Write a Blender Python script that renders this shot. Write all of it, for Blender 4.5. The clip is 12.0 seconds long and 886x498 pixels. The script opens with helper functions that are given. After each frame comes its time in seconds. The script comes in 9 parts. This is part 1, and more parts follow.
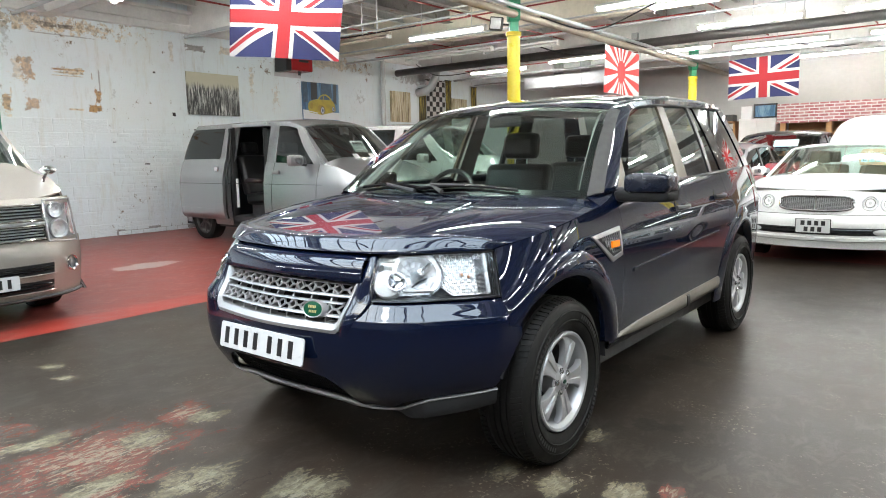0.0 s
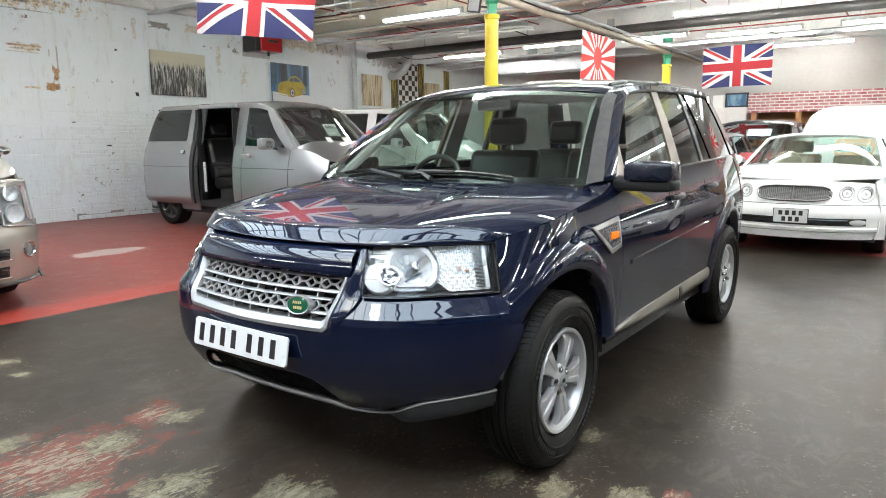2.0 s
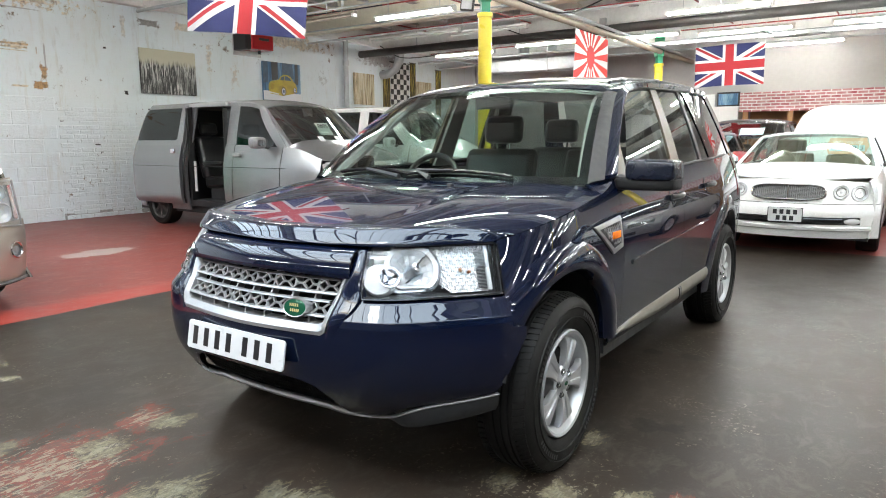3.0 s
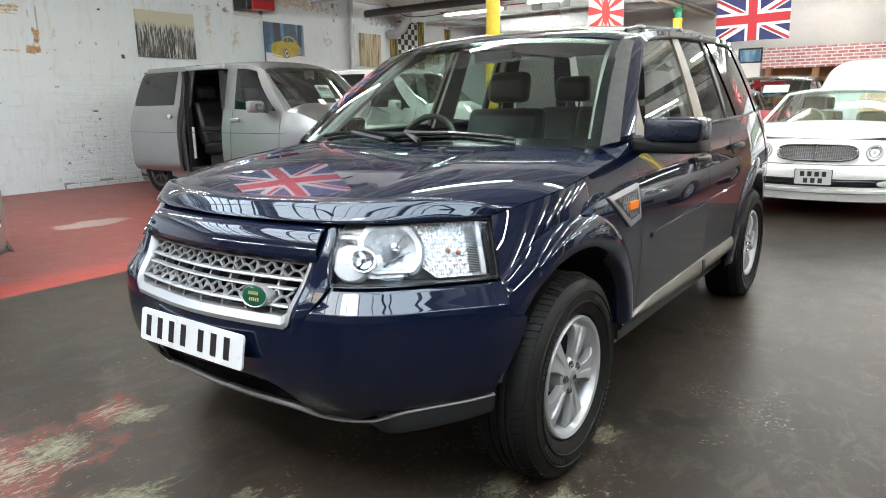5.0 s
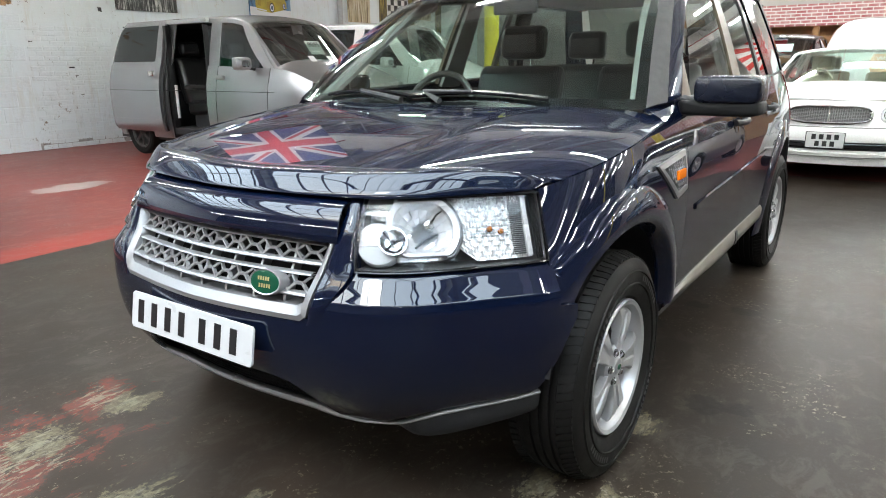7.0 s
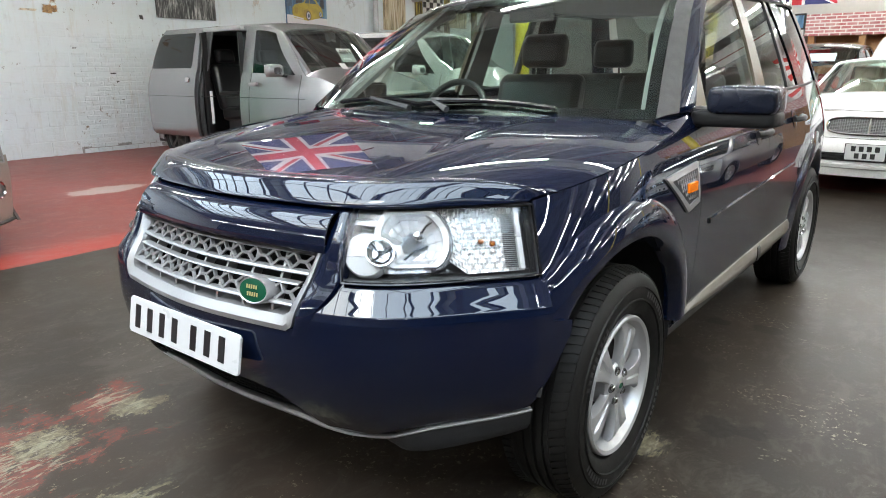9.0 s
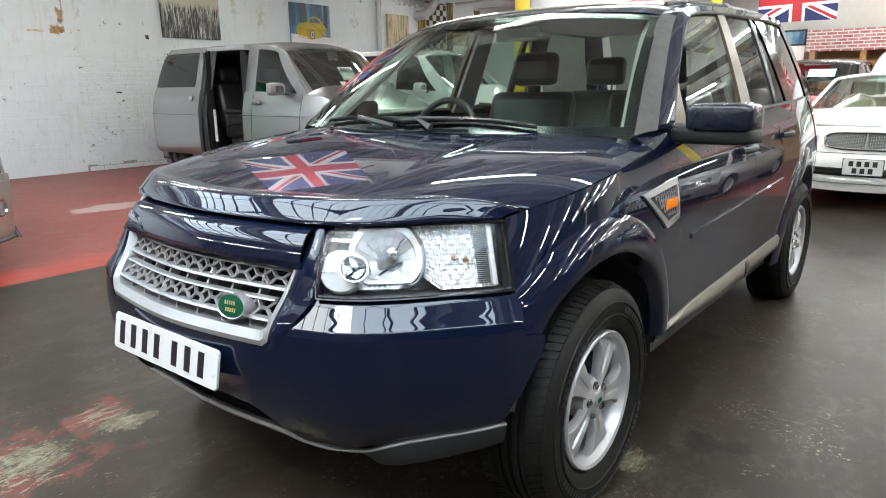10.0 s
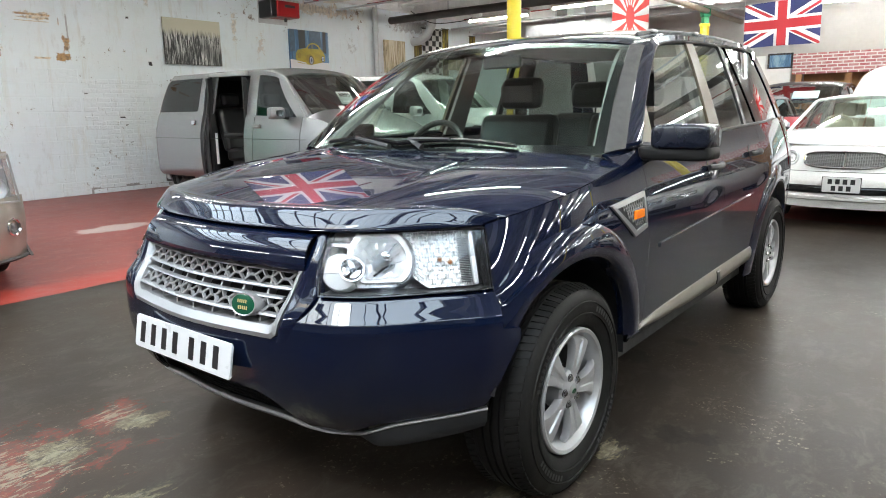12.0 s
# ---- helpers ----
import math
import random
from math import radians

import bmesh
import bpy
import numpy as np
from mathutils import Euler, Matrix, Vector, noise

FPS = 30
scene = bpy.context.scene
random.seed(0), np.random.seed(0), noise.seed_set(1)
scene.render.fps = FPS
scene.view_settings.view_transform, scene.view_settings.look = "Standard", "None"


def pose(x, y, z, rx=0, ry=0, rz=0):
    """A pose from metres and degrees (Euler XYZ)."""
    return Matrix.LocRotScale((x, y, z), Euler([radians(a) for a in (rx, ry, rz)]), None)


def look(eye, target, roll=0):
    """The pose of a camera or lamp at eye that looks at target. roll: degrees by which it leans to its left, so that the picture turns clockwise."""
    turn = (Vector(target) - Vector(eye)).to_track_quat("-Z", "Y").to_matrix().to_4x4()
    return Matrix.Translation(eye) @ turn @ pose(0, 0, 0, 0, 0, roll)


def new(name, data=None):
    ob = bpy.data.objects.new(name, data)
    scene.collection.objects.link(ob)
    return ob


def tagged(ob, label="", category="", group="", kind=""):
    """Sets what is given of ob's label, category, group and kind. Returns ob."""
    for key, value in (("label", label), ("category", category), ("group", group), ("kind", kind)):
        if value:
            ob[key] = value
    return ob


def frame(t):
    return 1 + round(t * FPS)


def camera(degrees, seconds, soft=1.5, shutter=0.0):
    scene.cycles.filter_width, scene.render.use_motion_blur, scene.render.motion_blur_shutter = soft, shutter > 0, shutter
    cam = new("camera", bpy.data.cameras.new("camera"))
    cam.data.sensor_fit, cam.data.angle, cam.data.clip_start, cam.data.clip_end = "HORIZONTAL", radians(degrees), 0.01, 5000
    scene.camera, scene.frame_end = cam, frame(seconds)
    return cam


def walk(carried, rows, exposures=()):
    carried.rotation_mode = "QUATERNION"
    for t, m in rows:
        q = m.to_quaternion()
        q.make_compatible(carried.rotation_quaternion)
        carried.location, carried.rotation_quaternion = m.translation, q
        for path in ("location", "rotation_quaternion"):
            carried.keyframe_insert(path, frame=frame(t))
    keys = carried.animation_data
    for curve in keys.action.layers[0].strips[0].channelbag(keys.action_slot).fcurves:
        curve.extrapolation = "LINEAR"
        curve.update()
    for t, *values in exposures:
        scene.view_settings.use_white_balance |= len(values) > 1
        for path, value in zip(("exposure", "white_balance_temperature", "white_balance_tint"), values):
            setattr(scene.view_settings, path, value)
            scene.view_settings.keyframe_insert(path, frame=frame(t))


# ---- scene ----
cam = camera(66.8, 12.0, 1.0)
PATH = [
    (0, (2.187, -2.426, 1.292), (0.956, -0.873, 1.019), -1.0),
    (0.5, (2.164, -2.411, 1.291), (0.949, -0.849, 1.003), -0.8),
    (1, (2.121, -2.386, 1.294), (0.921, -0.815, 0.991), -0.6),
    (1.5, (2.051, -2.356, 1.289), (0.871, -0.771, 0.978), -0.6),
    (2, (1.995, -2.342, 1.289), (0.843, -0.737, 0.973), -0.3),
    (2.5, (1.961, -2.333, 1.287), (0.829, -0.715, 0.972), -0.2),
    (3, (1.934, -2.315, 1.284), (0.804, -0.695, 0.966), -0.3),
    (5, (1.8, -1.974, 1.262), (0.647, -0.395, 0.841), -1.0),
    (5.5, (1.739, -1.932, 1.252), (0.608, -0.35, 0.786), -0.4),
    (6, (1.652, -1.886, 1.252), (0.541, -0.3, 0.749), -0.5),
    (6.5, (1.578, -1.853, 1.251), (0.486, -0.265, 0.716), -0.7),
    (7, (1.532, -1.839, 1.251), (0.429, -0.258, 0.717), -0.7),
    (9, (1.6, -1.742, 1.251), (0.409, -0.219, 0.739), -0.4),
    (9.5, (1.634, -1.723, 1.255), (0.431, -0.203, 0.763), -0.5),
    (10, (1.681, -1.713, 1.258), (0.467, -0.193, 0.792), -0.7),
    (10.5, (1.738, -1.712, 1.259), (0.498, -0.207, 0.814), -1.2),
    (11, (1.758, -1.723, 1.255), (0.529, -0.209, 0.81), -1.3),
    (11.5, (1.79, -1.777, 1.257), (0.559, -0.261, 0.825), -1.4),
    (12, (1.85, -1.876, 1.259), (0.632, -0.341, 0.857), -1.0),
]
walk(cam, [(t, look(eye, target, roll)) for t, eye, target, roll in PATH])

# ---- light ----
world = bpy.data.worlds.new("world")
scene.world = world
world.use_nodes = True
wn = world.node_tree
wn.nodes.clear()
w_out = wn.nodes.new("ShaderNodeOutputWorld")
w_bg = wn.nodes.new("ShaderNodeBackground")
w_sky = wn.nodes.new("ShaderNodeTexSky")
w_sky.sky_type = "NISHITA"
w_sky.sun_disc = False
w_sky.sun_elevation = radians(42)
w_sky.sun_rotation = radians(200)
w_sky.air_density = 1.6
w_sky.dust_density = 4.0
wn.links.new(w_sky.outputs[0], w_bg.inputs[0])
wn.links.new(w_bg.outputs[0], w_out.inputs[0])
w_bg.inputs[1].default_value = 0.15

sun_data = bpy.data.lights.new("sun", "SUN")
sun_data.energy = 0.8
sun_data.angle = radians(12)
sun_data.color = (1.0, 0.96, 0.9)
sun = new("sun", sun_data)
sun.matrix_world = look((0, -8, 12), (0, 0, 0))


def sky_panel(name, centre, size_x, size_y, tilt, watts):
    """Daylight that comes in through a roof light."""
    d = bpy.data.lights.new(name, "AREA")
    d.shape = "RECTANGLE"
    d.size, d.size_y, d.energy = size_x, size_y, watts
    d.color = (0.84, 0.93, 1.0)
    ob = new(name, d)
    ob.matrix_world = pose(*centre, tilt, 0, 0)
    return ob


sky_panel("rooflight_south_daylight", (-1.5, -2.85, 5.05), 14.6, 4.1, 3, 1520)
# added fill over the back row; no rooflight is known there
sky_panel("north_fill_daylight", (3.2, 6.75, 6.1), 7.4, 2.3, 11, 780)
scene.view_settings.exposure = 0.05

# ---- materials ----
class Nodes:
    """A small helper to write node trees in few lines."""

    def __init__(self, name):
        self.mat = bpy.data.materials.new(name)
        self.mat.use_nodes = True
        self.t = self.mat.node_tree
        self.b = self.t.nodes["Principled BSDF"]
        self.out = self.t.nodes["Material Output"]

    def node(self, kind, **values):
        n = self.t.nodes.new(kind)
        for k, v in values.items():
            setattr(n, k, v)
        return n

    def link(self, a, b):
        self.t.links.new(a, b)

    def coords(self, which="Object"):
        return self.node("ShaderNodeTexCoord").outputs[which]

    def noise(self, scale, detail=4.0, rough=0.55, vec=None, stretch=None, distortion=0.0):
        n = self.node("ShaderNodeTexNoise")
        n.inputs["Scale"].default_value = scale
        n.inputs["Detail"].default_value = detail
        n.inputs["Roughness"].default_value = rough
        n.inputs["Distortion"].default_value = distortion
        v = vec or self.coords()
        if stretch:
            m = self.node("ShaderNodeMapping")
            m.inputs["Scale"].default_value = stretch
            self.link(v, m.inputs["Vector"])
            v = m.outputs[0]
        self.link(v, n.inputs["Vector"])
        return n.outputs["Fac"]

    def ramp(self, fac, stops, mode="LINEAR"):
        r = self.node("ShaderNodeValToRGB")
        r.color_ramp.interpolation = mode
        while len(r.color_ramp.elements) < len(stops):
            r.color_ramp.elements.new(0.5)
        for e, (p, c) in zip(r.color_ramp.elements, stops):
            e.position = p
            e.color = (c, c, c, 1) if isinstance(c, (int, float)) else (*c, 1)
        self.link(fac, r.inputs[0])
        return r.outputs[0]

    def mix(self, fac, a, b, blend="MIX"):
        m = self.node("ShaderNodeMix", data_type="RGBA", blend_type=blend)
        for i, v in ((0, fac), (6, a), (7, b)):
            if isinstance(v, (int, float)):
                m.inputs[i].default_value = v
            elif isinstance(v, tuple):
                m.inputs[i].default_value = (*v, 1)
            else:
                self.link(v, m.inputs[i])
        return m.outputs[2]

    def math(self, op, a, b=0.0, clamp=False):
        m = self.node("ShaderNodeMath", operation=op, use_clamp=clamp)
        for i, v in ((0, a), (1, b)):
            if isinstance(v, (int, float)):
                m.inputs[i].default_value = v
            else:
                self.link(v, m.inputs[i])
        return m.outputs[0]

    def axis(self, which, vec=None):
        s = self.node("ShaderNodeSeparateXYZ")
        self.link(vec or self.coords(), s.inputs[0])
        return s.outputs[which]

    def bump(self, height, strength=0.3, dist=0.01, chain=None):
        b = self.node("ShaderNodeBump")
        b.inputs["Strength"].default_value = strength
        b.inputs["Distance"].default_value = dist
        self.link(height, b.inputs["Height"])
        if chain:
            self.link(chain, b.inputs["Normal"])
        self.link(b.outputs[0], self.b.inputs["Normal"])
        return b.outputs[0]

    def set(self, **kw):
        names = dict(color="Base Color", rough="Roughness", metal="Metallic", coat="Coat Weight", coat_rough="Coat Roughness",
                     ior="IOR", trans="Transmission Weight", alpha="Alpha", emit="Emission Color", power="Emission Strength", spec="Specular IOR Level")
        for k, v in kw.items():
            s = self.b.inputs[names[k]]
            if isinstance(v, tuple):
                s.default_value = (*v, 1)
            elif isinstance(v, (int, float)):
                s.default_value = v
            else:
                self.link(v, s)
        return self.mat


def plain(name, color, rough=0.5, metal=0.0, vary=0.15, scale=9.0, bump=0.05, coat=0.0, coat_rough=0.05):
    """A surface of one colour with soft mottling, uneven gloss and fine relief."""
    n = Nodes(name)
    a = n.noise(scale, 5)
    b = n.noise(scale * 9, 3)
    dark = tuple(c * (1 - vary) for c in color)
    light = tuple(min(1, c * (1 + vary)) for c in color)
    col = n.ramp(n.mix(0.35, a, b), [(0.3, dark), (0.7, light)])
    r = n.ramp(a, [(0.3, max(0.02, rough * 0.85)), (0.7, min(1, rough * 1.15))])
    n.set(color=col, rough=r, metal=metal, coat=coat, coat_rough=coat_rough)
    if bump:
        n.bump(b, bump, 0.004)
    return n.mat


def car_paint(name, color, flake=0.35, rough=0.28, coat=1.0, ripple=0.005, dusty=0.02, spec=0.25):
    n = Nodes(name)
    f = n.noise(900, 1, 0.4)
    w = n.noise(1.7, 2)
    col = n.mix(n.ramp(f, [(0.35, 0.0), (0.75, 1.0)]), tuple(c * 0.75 for c in color), tuple(min(1, c * 1.4) for c in color))
    dust = n.ramp(n.noise(3.1, 6, 0.7), [(0.55, 0.0), (0.9, dusty)])
    col = n.mix(dust, col, (0.35, 0.33, 0.3))
    n.set(color=col, metal=flake, rough=rough, coat=coat, coat_rough=n.ramp(n.noise(4.0, 5, 0.7), [(0.35, 0.002), (0.8, 0.012)]), spec=spec)
    if ripple:
        n.bump(w, ripple, 0.05)
    return n.mat


def glass_mat(name, tint, rough=0.0, gloss=0.08):
    """Thin pane: a tinted clear sheet with a glossy skin."""
    n = Nodes(name)
    tr = n.node("ShaderNodeBsdfTransparent")
    tr.inputs[0].default_value = (*tint, 1)
    gl = n.node("ShaderNodeBsdfGlossy")
    gl.inputs["Roughness"].default_value = rough
    gl.inputs["Color"].default_value = (0.95, 0.98, 1.0, 1)
    lw = n.node("ShaderNodeLayerWeight")
    lw.inputs["Blend"].default_value = 0.5
    mx = n.node("ShaderNodeMixShader")
    edge = n.math("POWER", lw.outputs["Facing"], 5.0)
    n.link(n.math("ADD", n.math("MULTIPLY", edge, 0.92), gloss, True), mx.inputs[0])
    n.link(tr.outputs[0], mx.inputs[1])
    n.link(gl.outputs[0], mx.inputs[2])
    n.link(mx.outputs[0], n.out.inputs[0])
    return n.mat


def emitter(name, color, power):
    n = Nodes(name)
    return n.set(color=(0.9, 0.9, 0.9), emit=color, power=power, rough=0.4)


def floor_paint():
    n = Nodes("floor_paint")
    co = n.coords()
    x, y = n.axis(0, co), n.axis(1, co)
    wob = n.math("MULTIPLY", n.math("SUBTRACT", n.noise(1.3, 4, 0.6, co), 0.5), 0.10)
    west = n.math("LESS_THAN", n.math("ADD", x, wob), -3.32)
    north = n.math("GREATER_THAN", n.math("ADD", y, wob), 6.45)
    red_area = n.math("MAXIMUM", west, north)
    big = n.noise(0.45, 5, 0.6, co)
    mid = n.noise(3.2, 6, 0.65, co)
    fine = n.noise(42, 5, 0.7, co)
    scratch = n.noise(14, 6, 0.75, co, (3.0, 1.0, 1.0), 0.6)
    grey = n.ramp(big, [(0.35, (0.018, 0.0138, 0.0108)), (0.5, (0.029, 0.0210, 0.0155)), (0.65, (0.046, 0.0325, 0.0235))])
    grey = n.mix(n.ramp(mid, [(0.35, 0.5), (0.7, 0.0)]), grey, (0.019, 0.0170, 0.0150))
    grey = n.mix(n.ramp(fine, [(0.58, 0.0), (0.8, 0.30)]), grey, (0.07, 0.063, 0.056))
    red = n.ramp(mid, [(0.3, (0.15, 0.034, 0.029)), (0.6, (0.20, 0.046, 0.038)), (0.8, (0.24, 0.070, 0.060))])
    edge = n.math("SUBTRACT", 1.0, n.math("MULTIPLY", n.math("ABSOLUTE", n.math("ADD", n.math("ADD", x, wob), 3.52)), 2.2), True)
    red = n.mix(n.ramp(n.math("ADD", edge, n.math("MULTIPLY", n.math("SUBTRACT", mid, 0.5), 0.8)), [(0.40, 0.0), (0.70, 0.85)]), red, (0.30, 0.036, 0.024))
    red = n.mix(n.ramp(big, [(0.45, 0.0), (0.7, 0.45)]), red, (0.16, 0.065, 0.06))
    col = n.mix(red_area, grey, red)
    # worn places: the grey coat has come off down to old red and pale cement
    def spot(cx, cy, rx, ry):
        dx = n.math("DIVIDE", n.math("SUBTRACT", x, cx), rx)
        dy = n.math("DIVIDE", n.math("SUBTRACT", y, cy), ry)
        d = n.math("SQRT", n.math("ADD", n.math("MULTIPLY", dx, dx), n.math("MULTIPLY", dy, dy)))
        return n.math("SUBTRACT", 1.0, d, True)
    def most(spots):
        m = None
        for c in spots:
            m = spot(*c) if m is None else n.math("MAXIMUM", m, spot(*c))
        return m
    to_red = most(((-0.78, -1.20, 0.62, 0.80), (-0.45, -1.32, 0.32, 0.42), (-0.95, -0.66, 0.24, 0.26), (-1.35, -1.5, 0.6, 0.45), (1.36, 0.0, 0.10, 0.12)))
    to_cement = most(((-0.80, -0.60, 0.18, 0.17), (-0.80, -0.95, 0.18, 0.22), (-0.22, -1.03, 0.22, 0.32), (0.19, -0.80, 0.26, 0.30), (-0.50, -1.30, 0.12, 0.25), (0.88, 0.33, 0.09, 0.15),
                      (0.98, -0.19, 0.20, 0.17), (1.22, -0.10, 0.16, 0.16), (0.76, -0.22, 0.14, 0.14), (-2.37, -0.72, 0.16, 0.12), (-2.06, -0.78, 0.14, 0.10), (-1.15, -1.3, 0.14, 0.25)))
    worn = n.math("MAXIMUM", to_red, to_cement)
    torn = n.math("ADD", n.math("MULTIPLY", worn, 0.9), n.math("MULTIPLY", n.math("SUBTRACT", n.noise(6.0, 12, 0.78, co, (1.5, 0.9, 1.0), 0.4), 0.5), 3.6))
    near = n.ramp(worn, [(0.0, 0.0), (0.30, 1.0)])
    flake = n.math("MULTIPLY", near, n.ramp(torn, [(0.46, 0.0), (0.58, 1.0)]))
    chips = n.ramp(n.math("ADD", n.math("MULTIPLY", worn, 0.30), scratch), [(0.74, 0.0), (0.79, 1.0)])
    which = n.math("ADD", n.math("SUBTRACT", to_cement, n.math("MULTIPLY", to_red, 0.5)), n.math("MULTIPLY", n.math("SUBTRACT", n.noise(9, 5, 0.7, co), 0.5), 0.8))
    under = n.mix(n.ramp(which, [(0.06, 0.0), (0.14, 1.0)]), (0.170, 0.046, 0.034), (0.180, 0.160, 0.100))
    under = n.mix(n.ramp(fine, [(0.4, 0.6), (0.6, 0.0)]), under, (0.055, 0.047, 0.042))
    col = n.mix(n.math("MULTIPLY", flake, 0.8), col, under)
    col = n.mix(n.math("MULTIPLY", chips, n.math("ADD", 0.12, n.math("MULTIPLY", near, 0.6))), col, (0.20, 0.18, 0.13))
    # flecks and scuffs trodden into the coat
    speck = n.ramp(n.noise(46, 4, 0.7, co), [(0.575, 0.0), (0.615, 1.0)])
    speck = n.math("MULTIPLY", speck, n.ramp(n.noise(1.7, 7, 0.75, co), [(0.52, 0.0), (0.62, 0.8)]))
    col = n.mix(speck, col, (0.21, 0.19, 0.145))
    scuff = n.ramp(n.noise(5.5, 9, 0.78, co, (1.6, 1.0, 1.0), 0.8), [(0.50, 0.0), (0.60, 0.45)])
    col = n.mix(scuff, col, n.mix(red_area, (0.055, 0.048, 0.040), (0.26, 0.11, 0.09)))
    # pale patch with a ragged edge on the red paint
    pale = n.ramp(n.math("ADD", spot(-5.9, 1.8, 0.42, 0.85), n.math("MULTIPLY", n.math("SUBTRACT", mid, 0.5), 1.0)), [(0.42, 0.0), (0.5, 1.0)])
    col = n.mix(n.math("MULTIPLY", pale, 0.8), col, (0.34, 0.29, 0.27))
    # oil marks
    oil = most(((0.72, 1.68, 0.12, 0.08), (0.95, 1.70, 0.13, 0.12), (1.16, 0.61, 0.10, 0.10), (1.03, 0.58, 0.12, 0.14), (0.55, 1.3, 0.2, 0.15)))
    oil = n.math("MULTIPLY", n.ramp(oil, [(0.0, 0.0), (0.1, 1.0)]), n.ramp(n.math("ADD", oil, n.math("MULTIPLY", n.math("SUBTRACT", n.noise(9, 6, 0.7, co), 0.5), 1.6)), [(0.40, 0.0), (0.52, 1.0)]))
    # one crack in the slab
    bend = n.math("MULTIPLY", n.math("SUBTRACT", n.noise(9, 5, 0.7, co), 0.5), 0.12)
    crack = n.math("MULTIPLY", n.math("LESS_THAN", n.math("ABSOLUTE", n.math("ADD", n.math("ADD", x, 0.04), bend)), 0.0035), n.math("LESS_THAN", n.math("ABSOLUTE", n.math("ADD", y, 0.97)), 0.17))
    oil = n.math("MAXIMUM", oil, crack)
    col = n.mix(n.math("MULTIPLY", oil, 0.6), col, (0.006, 0.0056, 0.005))
    rough = n.ramp(n.mix(0.5, big, mid), [(0.3, 0.30), (0.55, 0.38), (0.75, 0.46)])
    rough = n.mix(flake, rough, (0.65, 0.65, 0.65))
    n.set(color=col, rough=rough, spec=0.10)
    b1 = n.bump(n.mix(0.4, mid, fine), 0.12, 0.006)
    n.bump(n.math("MAXIMUM", flake, n.math("MULTIPLY", chips, near)), -0.35, 0.002, b1)
    return n.mat


